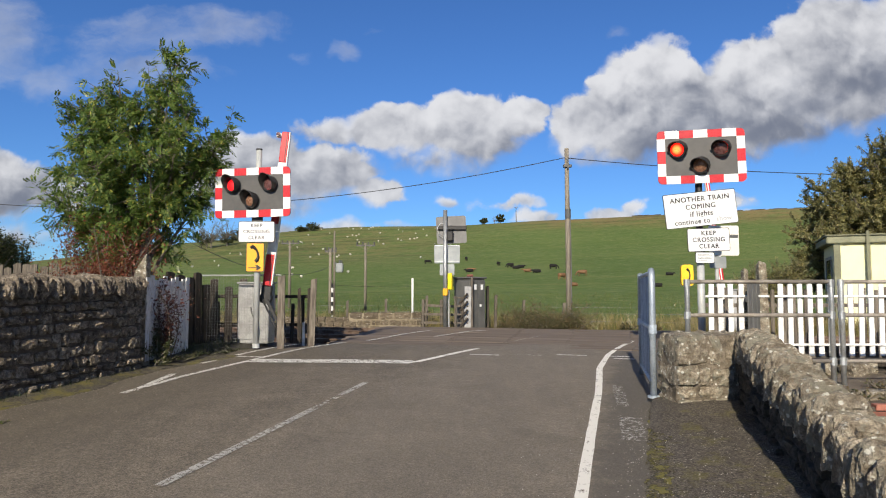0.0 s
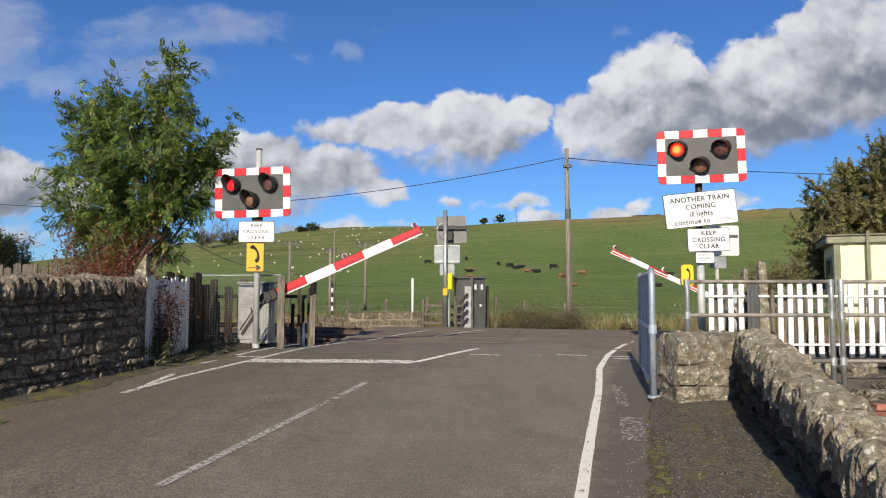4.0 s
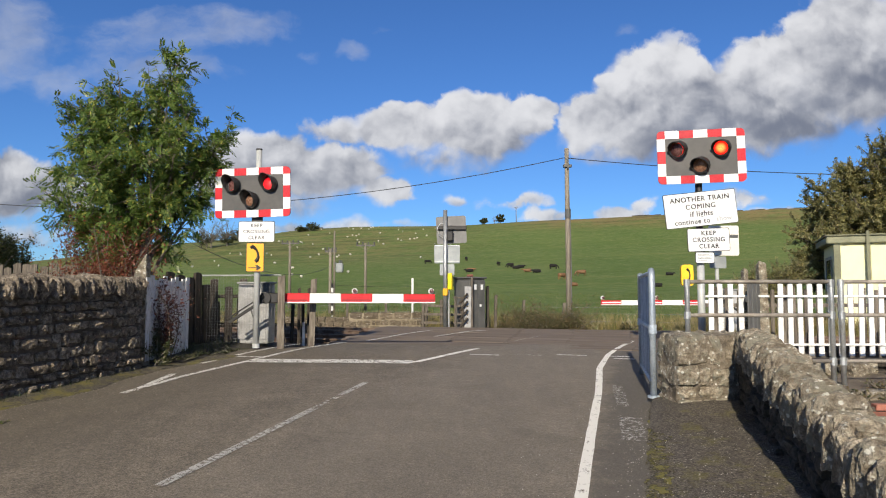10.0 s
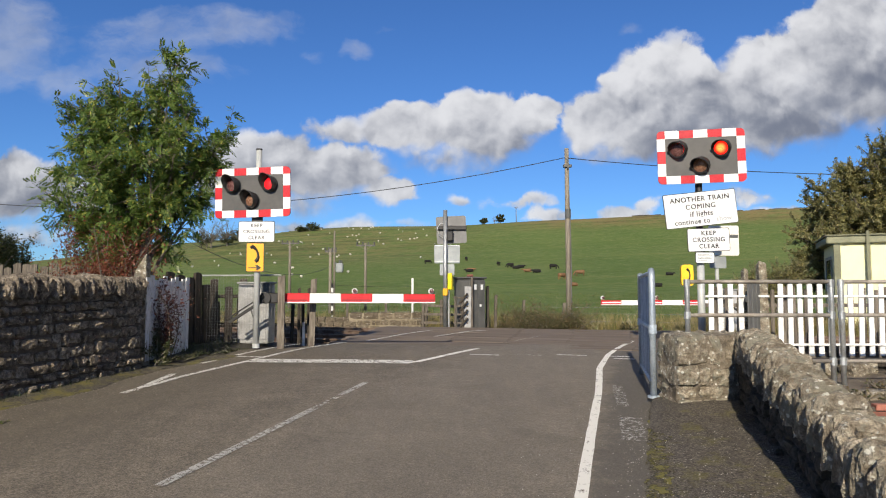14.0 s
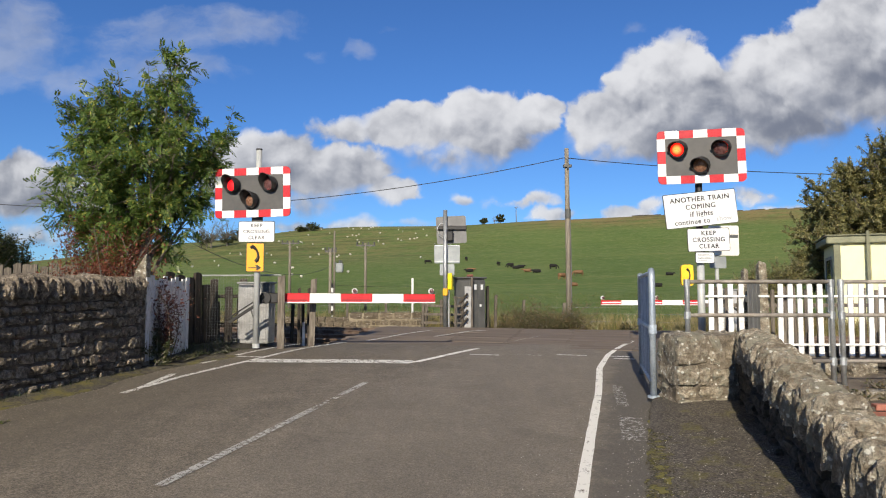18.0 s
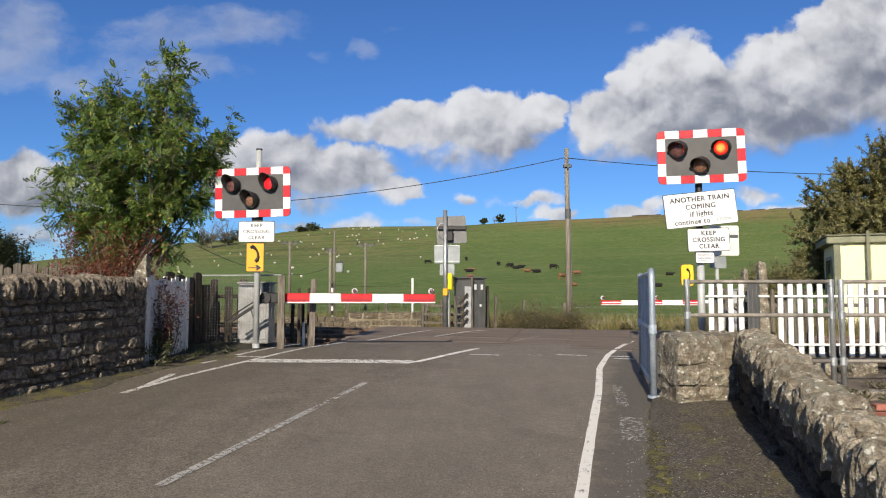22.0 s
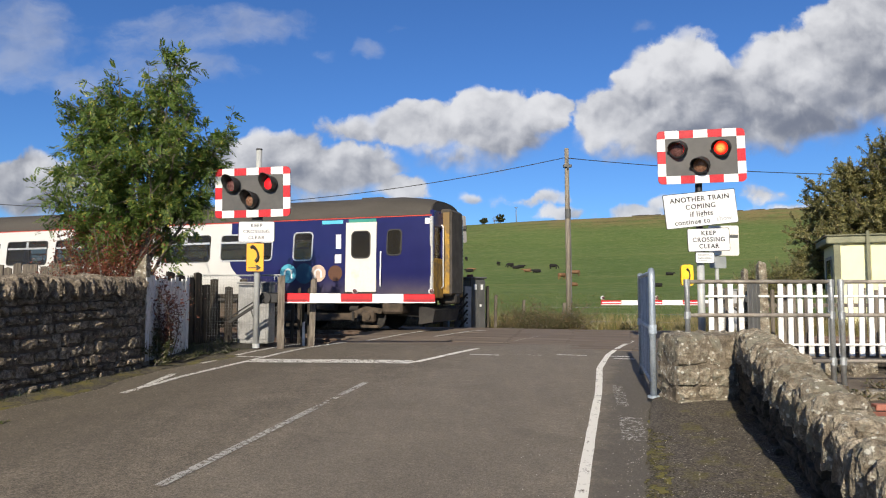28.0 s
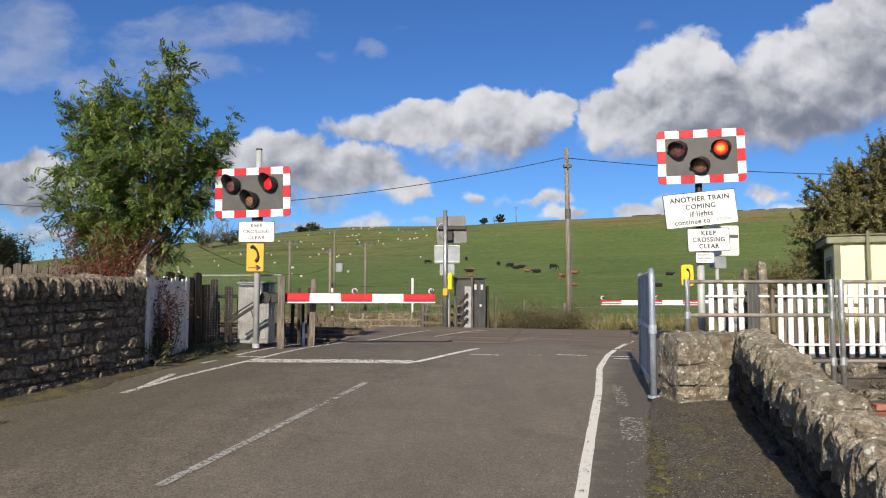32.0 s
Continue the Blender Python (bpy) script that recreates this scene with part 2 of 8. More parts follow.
# ---- mesh tools ----
class Shell:
    """Collects faces for one mesh."""

    def __init__(self):
        self.v, self.f = [], []

    def add(self, verts, faces, m=None):
        o = len(self.v)
        self.v += [tuple(m @ Vector(p)) for p in verts] if m else [tuple(p) for p in verts]
        self.f += [tuple(i + o for i in q) for q in faces]
        return self

    def box(self, x0, x1, y0, y1, z0, z1, bevel=0.0, m=None):
        if bevel <= 0:
            return self.add([(x, y, z) for z in (z0, z1) for y in (y0, y1) for x in (x0, x1)],
                            [(0, 2, 3, 1), (4, 5, 7, 6), (0, 1, 5, 4), (2, 6, 7, 3), (0, 4, 6, 2), (1, 3, 7, 5)], m)
        b = min(bevel, 0.45 * min(x1 - x0, y1 - y0, z1 - z0))
        vs, ix = [], {}
        for sx in (0, 1):
            for sy in (0, 1):
                for sz in (0, 1):
                    for k in range(3):
                        p = [(x1 if sx else x0), (y1 if sy else y0), (z1 if sz else z0)]
                        for j, sg in enumerate((sx, sy, sz)):
                            if j != k:
                                p[j] += -b if sg else b
                        ix[(sx, sy, sz, k)] = len(vs)
                        vs.append(p)
        fs = []
        for k in range(3):
            a, c = [j for j in range(3) if j != k]
            for sg in (0, 1):
                q = []
                for u, w in ((0, 0), (1, 0), (1, 1), (0, 1)):
                    t = [0, 0, 0]
                    t[k], t[a], t[c] = sg, u, w
                    q.append(ix[(*t, k)])
                fs.append(q if (sg == 1) == (k != 1) else q[::-1])
            for u in (0, 1):
                for w in (0, 1):
                    t = [0, 0, 0]
                    t[a], t[c] = u, w
                    lo, hi = list(t), list(t)
                    hi[k] = 1
                    fs.append((ix[(*lo, a)], ix[(*hi, a)], ix[(*hi, c)], ix[(*lo, c)]))
        for sx in (0, 1):
            for sy in (0, 1):
                for sz in (0, 1):
                    fs.append(tuple(ix[(sx, sy, sz, k)] for k in range(3)))
        return self.add(vs, fs, m)

    def tube(self, pts, radii, n=8, caps=True, m=None):
        pts = [Vector(p) for p in pts]
        if not hasattr(radii, "__len__"):
            radii = [radii] * len(pts)
        vs, fs = [], []
        ref = None
        for i, p in enumerate(pts):
            d = (pts[min(i + 1, len(pts) - 1)] - pts[max(i - 1, 0)]).normalized()
            if ref is None:
                ref = d.orthogonal().normalized()
            ref = (ref - d * ref.dot(d)).normalized()
            s = d.cross(ref)
            for k in range(n):
                a = 2 * math.pi * k / n
                vs.append(p + radii[i] * (math.cos(a) * ref + math.sin(a) * s))
        for i in range(len(pts) - 1):
            for k in range(n):
                k2 = (k + 1) % n
                fs.append((i * n + k, i * n + k2, (i + 1) * n + k2, (i + 1) * n + k))
        if caps:
            fs.append(tuple(range(n))[::-1])
            fs.append(tuple(range((len(pts) - 1) * n, len(pts) * n)))
        return self.add(vs, fs, m)

    def slab(self, outline, y0, y1, m=None):
        """An outline in x and z, given thickness along y."""
        n = len(outline)
        vs = [(x, y0, z) for x, z in outline] + [(x, y1, z) for x, z in outline]
        fs = [tuple(range(n)), tuple(range(n, 2 * n))[::-1]] + [(i, i + n, (i + 1) % n + n, (i + 1) % n) for i in range(n)]
        return self.add(vs, fs, m)

    def sheet(self, rows):
        """A grid of points, row by row."""
        w = len(rows[0])
        vs = [p for r in rows for p in r]
        fs = [(i * w + j, i * w + j + 1, (i + 1) * w + j + 1, (i + 1) * w + j) for i in range(len(rows) - 1) for j in range(w - 1)]
        return self.add(vs, fs)

    def blob(self, c, r, n=10, k=6, jit=0.0, rng=None):
        vs, fs = [], []
        for i in range(k + 1):
            th = math.pi * i / k
            for j in range(n):
                ph = 2 * math.pi * j / n
                q = 1 + (rng.uniform(-jit, jit) if rng else 0)
                vs.append((c[0] + r[0] * q * math.sin(th) * math.cos(ph), c[1] + r[1] * q * math.sin(th) * math.sin(ph), c[2] + r[2] * q * math.cos(th)))
        for i in range(k):
            for j in range(n):
                j2 = (j + 1) % n
                fs.append((i * n + j, (i + 1) * n + j, (i + 1) * n + j2, i * n + j2))
        return self.add(vs, fs)

    def ring(self, outer, inner, y0, y1, m=None):
        """A band between two outlines of as many points in x and z, given thickness along y."""
        n = len(outer)
        vs = [(x, y, z) for ol, y in ((outer, y0), (inner, y0), (inner, y1), (outer, y1)) for x, z in ol]
        fs = []
        for k in range(4):
            k2 = (k + 1) % 4
            fs += [(k * n + i, k * n + (i + 1) % n, k2 * n + (i + 1) % n, k2 * n + i) for i in range(n)]
        return self.add(vs, fs, m)

    def mesh(self, name, mat, smooth=False):
        me = bpy.data.meshes.new(name)
        me.from_pydata(self.v, [], self.f)
        bm = bmesh.new()
        bm.from_mesh(me)
        if name == "body_side":
            bmesh.ops.remove_doubles(bm, verts=bm.verts, dist=0.0005)
        if len(bm.faces) < 20000:
            bmesh.ops.recalc_face_normals(bm, faces=bm.faces)
        if name == "body_side":  # one skin: smooth over the panels, sharp at the openings
            for e in bm.edges:
                e.smooth = len(e.link_faces) == 2 and e.calc_face_angle(4) < 0.5
        for f in bm.faces:
            f.smooth = smooth
        bm.to_mesh(me)
        bm.free()
        me.materials.append(mat)
        return me


def rounded(w, h, r, n=5, cx=0.0, cz=0.0):
    """A rounded rectangle's outline."""
    out = []
    for qx, qz, a0 in ((1, 1, 0), (-1, 1, 90), (-1, -1, 180), (1, -1, 270)):
        for i in range(n + 1):
            a = radians(a0 + 90 * i / n)
            out.append((cx + qx * (w / 2 - r) + r * math.cos(a), cz + qz * (h / 2 - r) + r * math.sin(a)))
    return out


def circle(r, n=24, cx=0.0, cz=0.0):
    return [(cx + r * math.cos(2 * math.pi * i / n), cz + r * math.sin(2 * math.pi * i / n)) for i in range(n)]


def thing(name, m, label, category, group="", kind=""):
    ob = new(name)
    ob.empty_display_size = 0.2
    ob.matrix_basis = m
    return tagged(ob, label, category, group, kind)


def part(name, shell, mat, parent, label="", m=None, smooth=False):
    me = shell if isinstance(shell, bpy.types.Mesh) else shell.mesh(name, mat, smooth)
    ob = new(name, me)
    ob.parent = parent
    if m:
        ob.matrix_basis = m
    if label:
        ob["label"] = label
    return ob


def single(name, shell, mat, m, label, category, group="", kind="", smooth=False):
    me = shell if isinstance(shell, bpy.types.Mesh) else shell.mesh(name, mat, smooth)
    ob = new(name, me)
    ob.matrix_basis = m
    return tagged(ob, label, category, group, kind)


def lettering(body, size, mat, parent, x, y, z, width=None, name="lettering"):
    cu = bpy.data.curves.new(name, "FONT")
    cu.space_character = 1.14
    cu.body, cu.size, cu.align_x, cu.align_y, cu.extrude, cu.offset = body, size * 0.92, "CENTER", "CENTER", 0.0015, (0.0 if body == "COMING" else 0.0017) * size / 0.1
    cu.materials.append(mat)
    ob = new(name, cu)
    ob.parent = parent
    ob.matrix_basis = pose(x, y, z, 90, 0, 0)
    return ob

# ---- plan: the railway crosses ahead at a slant, nearer on the right ----
TH = radians(19.3)
TX, TY = math.cos(TH), -math.sin(TH)
NX, NY = math.sin(TH), math.cos(TH)


def along(s, n, z=0.0):
    """A place s metres along the line and n metres beyond the near side of the passing train."""
    return (s * TX + n * NX, 18.03 + s * TY + n * NY, z)


def line_pose(s, n, z=0.0, turn=0.0):
    x, y, _ = along(s, n)
    return pose(x, y, z, 0, 0, -19.3 + turn)


def track_sn(x, y):
    return x * TX + (y - 18.03) * TY, x * NX + (y - 18.03) * NY


def table(rows, v):
    if v <= rows[0][0]:
        return rows[0][1]
    for (a, p), (b, q) in zip(rows, rows[1:]):
        if v <= b:
            t = (v - a) / (b - a)
            return p + (q - p) * t
    return rows[-1][1]


def ease(a, b, v):
    t = max(0.0, min(1.0, (v - a) / (b - a)))
    return t * t * (3 - 2 * t)


ROAD_Z = ((-60, -1.6), (-10, -0.85), (0, -0.45), (4.5, -0.25), (9, -0.10), (13, 0.02), (15, 0.0), (19.5, 0.0), (21, -0.07), (24, -0.3), (40, -0.7), (400, -0.7))
FIELD_Z = ((0, -0.3), (15, -0.25), (40, 0.25), (75, 1.6), (117, 4.9), (160, 9.4), (205, 15.6), (250, 24.0), (290, 32.6), (320, 36.0), (360, 36.5), (430, 33), (700, 20), (1400, 8), (3000, 0))
ROAD_C = ((-40, -12.5), (0, -3.15), (4.8, -1.91), (8.9, -0.95), (11.3, -0.25), (13.7, 0.5), (16, 1.45), (21, 3.7), (26, 6.3), (60, 24))


def road_z(y):
    return (table(ROAD_Z, y - 0.7) + 2 * table(ROAD_Z, y) + table(ROAD_Z, y + 0.7)) / 4


def road_c(y):
    return (table(ROAD_C, y - 1) + table(ROAD_C, y) + table(ROAD_C, y + 1)) / 3


def land_z(x, y):
    s, n = track_sn(x, y)
    near = road_z(y) - 0.06
    far = table(FIELD_Z, n) if n > 0 else -0.3
    far *= 1 - 0.42 * ease(-160, -420, s) - 0.12 * ease(300, 700, s)
    far += 0.5 * noise.noise(Vector((x * 0.02, y * 0.02, 0))) * ease(30, 120, n)
    far += (1.7 * ease(-215, -172, s) - 1.2 * ease(-160, -108, s) + 1.3 * ease(-108, -46, s) + 1.0 * ease(-40, 60, s)) * ease(150, 290, n)  # uneven crest
    back = -0.5 - 0.35 * ease(0, -40, y)
    if y < -5:
        near = back
    side = ease(14, 60, abs(x)) * ease(6, -2, n)
    near = near * (1 - side) + (-0.45) * side
    near -= 0.34 * ease(-5.6, -4.6, n) * ease(5.4, 4.4, n)
    return near + (far - near) * ease(5.5, 13, n)


def spread(lo, hi, n, mid, tight):
    """Steps that are small round mid and large far off."""
    a, b = math.asinh((lo - mid) / tight), math.asinh((hi - mid) / tight)
    return [mid + tight * math.sinh(a + (b - a) * i / n) for i in range(n + 1)]


# ground: field grass, drier towards the crest and by the line
gm, nt, bs = material("grassland")
tc = nt.nodes.new("ShaderNodeTexCoord")
pos = tc.outputs["Object"]
sep = nt.nodes.new("ShaderNodeSeparateXYZ")
nt.links.new(pos, sep.inputs[0])
broad, mid_, fine_ = grain(nt, pos, 0.018, 6, 0.65), grain(nt, pos, 0.11, 5, 0.65), grain(nt, pos, 2.4, 5, 0.75)
tuft = grain(nt, pos, 0.55, 6, 0.8)
terr = nt.nodes.new("ShaderNodeVectorMath")  # sheep tracks along the contours
terr.operation = "MULTIPLY"
nt.links.new(pos, terr.inputs[0])
terr.inputs[1].default_value = (0.012, 0.05, 0.5)
tracks = grain(nt, terr.outputs[0], 1.6, 6, 0.7)
col = mixed(nt, span(nt, broad, 0.36, 0.64), (0.092, 0.152, 0.036), (0.136, 0.192, 0.052))
col = mixed(nt, span(nt, mid_, 0.45, 0.72, 0, 0.6), col, (0.136, 0.176, 0.054))
height = calc(nt, "ADD", sep.outputs[2], calc(nt, "MULTIPLY", calc(nt, "SUBTRACT", broad, 0.5), 44.0))
col = mixed(nt, calc(nt, "MULTIPLY", span(nt, height, 24, 38), span(nt, mid_, 0.35, 0.65, 0.05, 0.45)), col, (0.23, 0.195, 0.075))
heath = calc(nt, "MULTIPLY", span(nt, sep.outputs[0], 0.0, 62.0), span(nt, sep.outputs[2], 24, 33))  # rough brown grazing high on one side
col = mixed(nt, calc(nt, "MULTIPLY", heath, span(nt, mid_, 0.38, 0.55, 0.2, 0.95)), col, (0.26, 0.185, 0.085))
col = mixed(nt, calc(nt, "MULTIPLY", heath, span(nt, tracks, 0.52, 0.60, 0, 0.7)), col, (0.085, 0.055, 0.03))
rough_ = calc(nt, "MULTIPLY", span(nt, sep.outputs[0], 30.0, -30.0), span(nt, sep.outputs[2], 6, 16))  # tussocky sheep grazing on the other side
col = mixed(nt, calc(nt, "MULTIPLY", rough_, span(nt, mid_, 0.42, 0.56, 0.1, 0.75)), col, (0.21, 0.185, 0.078))
col = mixed(nt, calc(nt, "MULTIPLY", rough_, span(nt, tracks, 0.50, 0.57, 0, 0.7)), col, (0.070, 0.066, 0.028))
col = mixed(nt, span(nt, fine_, 0.3, 0.7, 0.0, 0.45), col, (0.035, 0.06, 0.012))
col = mixed(nt, span(nt, tuft, 0.50, 0.66, 0, 0.7), col, (0.21, 0.228, 0.092))
col = mixed(nt, span(nt, tuft, 0.47, 0.33, 0, 0.8), col, (0.048, 0.078, 0.014))
col = mixed(nt, span(nt, tracks, 0.56, 0.64, 0, 0.25), col, (0.055, 0.085, 0.018))
col = mixed(nt, span(nt, tracks, 0.44, 0.36, 0, 0.2), col, (0.25, 0.22, 0.085))
away = nt.nodes.new("ShaderNodeVectorMath")  # rank brown growth in a strip along the line
away.operation = "DOT_PRODUCT"
nt.links.new(pos, away.inputs[0])
away.inputs[1].default_value = (NX, NY, 0)
strip_n = calc(nt, "ADD", calc(nt, "SUBTRACT", away.outputs["Value"], 18.03 * NY), calc(nt, "MULTIPLY", mid_, 9.0))
col = mixed(nt, calc(nt, "MULTIPLY", span(nt, strip_n, 20, 14), span(nt, grain(nt, pos, 1.1, 5, 0.7), 0.38, 0.6, 0.35, 0.9)), col, (0.155, 0.125, 0.055))
nt.links.new(col, bs.inputs["Base Color"])
bs.inputs["Roughness"].default_value = 0.9
bs.inputs["Specular IOR Level"].default_value = 0.2
bp = nt.nodes.new("ShaderNodeBump")
bp.inputs["Strength"].default_value, bp.inputs["Distance"].default_value = 0.7, 0.15
nt.links.new(calc(nt, "ADD", fine_, calc(nt, "MULTIPLY", mid_, 3.0)), bp.inputs["Height"])
nt.links.new(bp.outputs[0], bs.inputs["Normal"])
GRASSLAND = gm
xs, ys = spread(-3200, 3200, 190, 0, 14), spread(-1500, 4200, 230, 16, 14)
single("ground", Shell().sheet([[(x, y, land_z(x, y)) for x in xs] for y in ys]), GRASSLAND, Matrix(),
       "green grazed hillside field with drier grass along the crest", "ground", kind="structure", smooth=True)


# ---- road ----
def asphalt(name, base, dark, chip, moss=0.0, patch=0.0, mossy=0.52, stones=(95, 0.62, 1.44), dirty_edge=False):
    m, nt, bs = material(name)
    tc = nt.nodes.new("ShaderNodeTexCoord")
    pos = tc.outputs["Object"]
    a, b, c = grain(nt, pos, 0.35, 5, 0.6), grain(nt, pos, 2.2, 8, 0.75), grain(nt, pos, 62, 4, 0.85)
    chips = grain(nt, pos, 120, kind="VORONOI")
    col = mixed(nt, span(nt, a, 0.35, 0.65), base, dark)
    col = mixed(nt, span(nt, b, 0.48, 0.66, 0, 0.6), col, [v * 1.5 for v in base])
    col = mixed(nt, span(nt, b, 0.42, 0.30, 0, 0.5), col, [v * 0.6 for v in dark])
    col = mixed(nt, span(nt, c, 0.52, 0.68, 0, 0.85), col, chip)
    col = mixed(nt, span(nt, c, 0.47, 0.32, 0, 0.8), col, [v * 0.35 for v in dark])
    big = grain(nt, pos, 23, kind="VORONOI")
    col = mixed(nt, calc(nt, "MULTIPLY", span(nt, big, 0.10, 0.05), span(nt, b, 0.5, 0.6)), col, [v * 1.5 for v in chip])
    sv = nt.nodes.new("ShaderNodeVectorMath")
    sv.operation = "MULTIPLY"
    nt.links.new(pos, sv.inputs[0])
    sv.inputs[1].default_value = (1.6, 0.16, 1.0)
    col = mixed(nt, span(nt, grain(nt, sv.outputs[0], 1.3, 5, 0.6), 0.45, 0.65, 0, 0.35), col, [v * 1.4 for v in base])
    col = mixed(nt, span(nt, grain(nt, pos, 9, 5, 0.8), 0.40, 0.66, 0.35, 0.0), col, [v * 0.5 for v in dark])
    vs = nt.nodes.new("ShaderNodeTexVoronoi")  # single stones of the surface, each with its own tone
    nt.links.new(pos, vs.inputs["Vector"])
    vs.inputs["Scale"].default_value = stones[0]
    tone = nt.nodes.new("ShaderNodeSeparateXYZ")
    nt.links.new(vs.outputs["Color"], tone.inputs[0])
    col = mixed(nt, 1.0, col, span(nt, tone.outputs[0], 0.0, 1.0, stones[1], stones[2]), "MULTIPLY")
    if dirty_edge:  # mud and dust lie along the low side of the lane, the crown is worn pale
        sx = nt.nodes.new("ShaderNodeSeparateXYZ")
        nt.links.new(pos, sx.inputs[0])
        across = calc(nt, "ADD", calc(nt, "SUBTRACT", sx.outputs[0], calc(nt, "MULTIPLY", sx.outputs[1], 0.265)), calc(nt, "MULTIPLY", b, 1.2))
        col = mixed(nt, span(nt, across, -3.3, -5.2, 0, 0.5), col, (0.085, 0.072, 0.052))
        col = mixed(nt, span(nt, across, -3.0, -1.8, 0, 0.28), col, (0.225, 0.20, 0.168))
        col = mixed(nt, span(nt, across, 0.28, 0.52, 0, 0.7), col, (0.075, 0.068, 0.060))  # dark strip outside the edge line
    if patch:
        col = mixed(nt, span(nt, grain(nt, pos, 0.9, 4, 0.5), 0.60, 0.68, 0, patch), col, [v * 0.7 for v in dark])
    if moss:
        col = mixed(nt, span(nt, grain(nt, pos, 2.6, 7, 0.75), mossy, mossy + 0.14, 0, moss), col, (0.135, 0.118, 0.028))
    nt.links.new(col, bs.inputs["Base Color"])
    nt.links.new(span(nt, c, 0.3, 0.7, 0.95, 0.7), bs.inputs["Roughness"])
    bp = nt.nodes.new("ShaderNodeBump")
    bp.inputs["Strength"].default_value, bp.inputs["Distance"].default_value = 0.6, 0.006
    nt.links.new(calc(nt, "SUBTRACT", c, calc(nt, "MULTIPLY", chips, 0.7)), bp.inputs["Height"])
    nt.links.new(bp.outputs[0], bs.inputs["Normal"])
    return m


ROADMAT = asphalt("worn_asphalt", (0.150, 0.128, 0.099), (0.120, 0.102, 0.079), (0.295, 0.256, 0.20), patch=0.3, dirty_edge=True)
PATHMAT = asphalt("gritty_path", (0.080, 0.068, 0.054), (0.054, 0.046, 0.037), (0.25, 0.22, 0.18), moss=0.6, mossy=0.50, stones=(75, 0.4, 1.75))
# dark soil, with the shadow of gate and fence mixed into its colour
SOILSHADE = asphalt("weedy_shaded_soil", (0.040, 0.036, 0.026), (0.026, 0.024, 0.018), (0.12, 0.105, 0.085), moss=0.6, mossy=0.55)
VERGEMAT = asphalt("mossy_verge", (0.075, 0.065, 0.045), (0.05, 0.045, 0.035), (0.16, 0.14, 0.11), moss=0.9, mossy=0.47, stones=(70, 0.4, 1.8))
ys = [-40 + 0.8 * i for i in range(50)] + [0.25 * i for i in range(105)] + [26.5 + 2 * i for i in range(10)]
rows = []
for y in ys:
    c, z = road_c(y), road_z(y)
    rows.append([(c + a, y, z - 0.004 * a * a * ease(16, 6, y)) for a in (-4.1 + 0.85 * ease(12.8, 13.6, y), -3.0, -2, -1, 0, 1, 2, 2.95, 3.9)])
single("road", Shell().sheet(rows), ROADMAT, Matrix(), "worn grey asphalt road rising to the level crossing", "road", kind="structure", smooth=True)


def strip(name, pts, width, mat, label, lift=0.006, category="road marking", widths=None, step=0.25):
    """A band painted along a line on the road, with slightly ragged edges."""
    dense = []
    for (x0, y0), (x1, y1) in zip(pts, pts[1:]):
        k = max(1, int(math.hypot(x1 - x0, y1 - y0) / step))
        dense += [(x0 + (x1 - x0) * i / k, y0 + (y1 - y0) * i / k) for i in range(k)]
    dense.append(pts[-1])
    rng = random.Random(name + label)
    rows = []
    for i, (x, y) in enumerate(dense):
        a, b = dense[max(0, i - 1)], dense[min(len(dense) - 1, i + 1)]
        d = math.hypot(b[0] - a[0], b[1] - a[1])
        px, py = -(b[1] - a[1]) / d, (b[0] - a[0]) / d
        row = []
        for q in (-0.5, 0.0, 0.5):
            w = width * (q + (rng.uniform(-0.035, 0.035) if q else 0))
            X, Y = x + px * w, y + py * w
            off = X - road_c(Y)
            row.append((X, Y, road_z(Y) - 0.004 * off * off * ease(16, 6, Y) + lift))
        rows.append(row)
    return single(name, Shell().sheet(rows), mat, Matrix(), label, category, kind="structure")


def paint(name, wear, pale=0.62, size=11):
    m, nt, bs = material(name)
    tc = nt.nodes.new("ShaderNodeTexCoord")
    pos = tc.outputs["Object"]
    a, b = grain(nt, pos, size, 6, 0.75), grain(nt, pos, 60, 3, 0.7)
    worn = calc(nt, "MULTIPLY_ADD", b, 0.35, a)
    col = mixed(nt, span(nt, worn, wear, wear + 0.1), (pale, pale * 0.985, pale * 0.93), (0.12, 0.105, 0.09))
    nt.links.new(col, bs.inputs["Base Color"])
    nt.links.new(span(nt, worn, wear + 0.03, wear + 0.08, 1.0, 0.0), bs.inputs["Alpha"])
    bs.inputs["Roughness"].default_value = 0.75
    return m


PAINTOLD = paint("old_road_paint", 0.655, 0.42, 24)
PAINT, PAINTWORN, PAINTFAINT = paint("road_paint", 0.735, 0.72), paint("worn_road_paint", 0.675), paint("faint_road_paint", 0.58, 0.5)
strip("edge_line", [(0.125, 2.0), (0.475, 3.1), (0.875, 4.46), (1.36, 6.36), (1.90, 8.44), (2.36, 10.4), (2.85, 11.94), (3.55, 13.68), (4.53, 16.0), (5.3, 17.6)], 0.088, PAINT, "solid white edge line along the road")
strip("edge_line", [(-3.86, 8.33), (-3.6, 9.8), (-3.15, 11.35), (-2.77, 12.75), (-2.22, 14.5), (-1.5, 16.2)], 0.10, PAINTWORN, "white edge line with worn paint")
strip("edge_line", [(-3.8, 8.5), (-3.86, 9.9)], 0.10, PAINTWORN, "short white stub line beside the wall end")
strip("path_line", [(-3.86, 11.0), (-3.62, 12.0), (-3.36, 13.0), (-2.98, 14.4)], 0.09, PAINTWORN, "thin white line edging the footway")
strip("path_line", [(-3.6, 11.9), (-3.1, 11.75)], 0.09, PAINTWORN, "short white line across the footway")
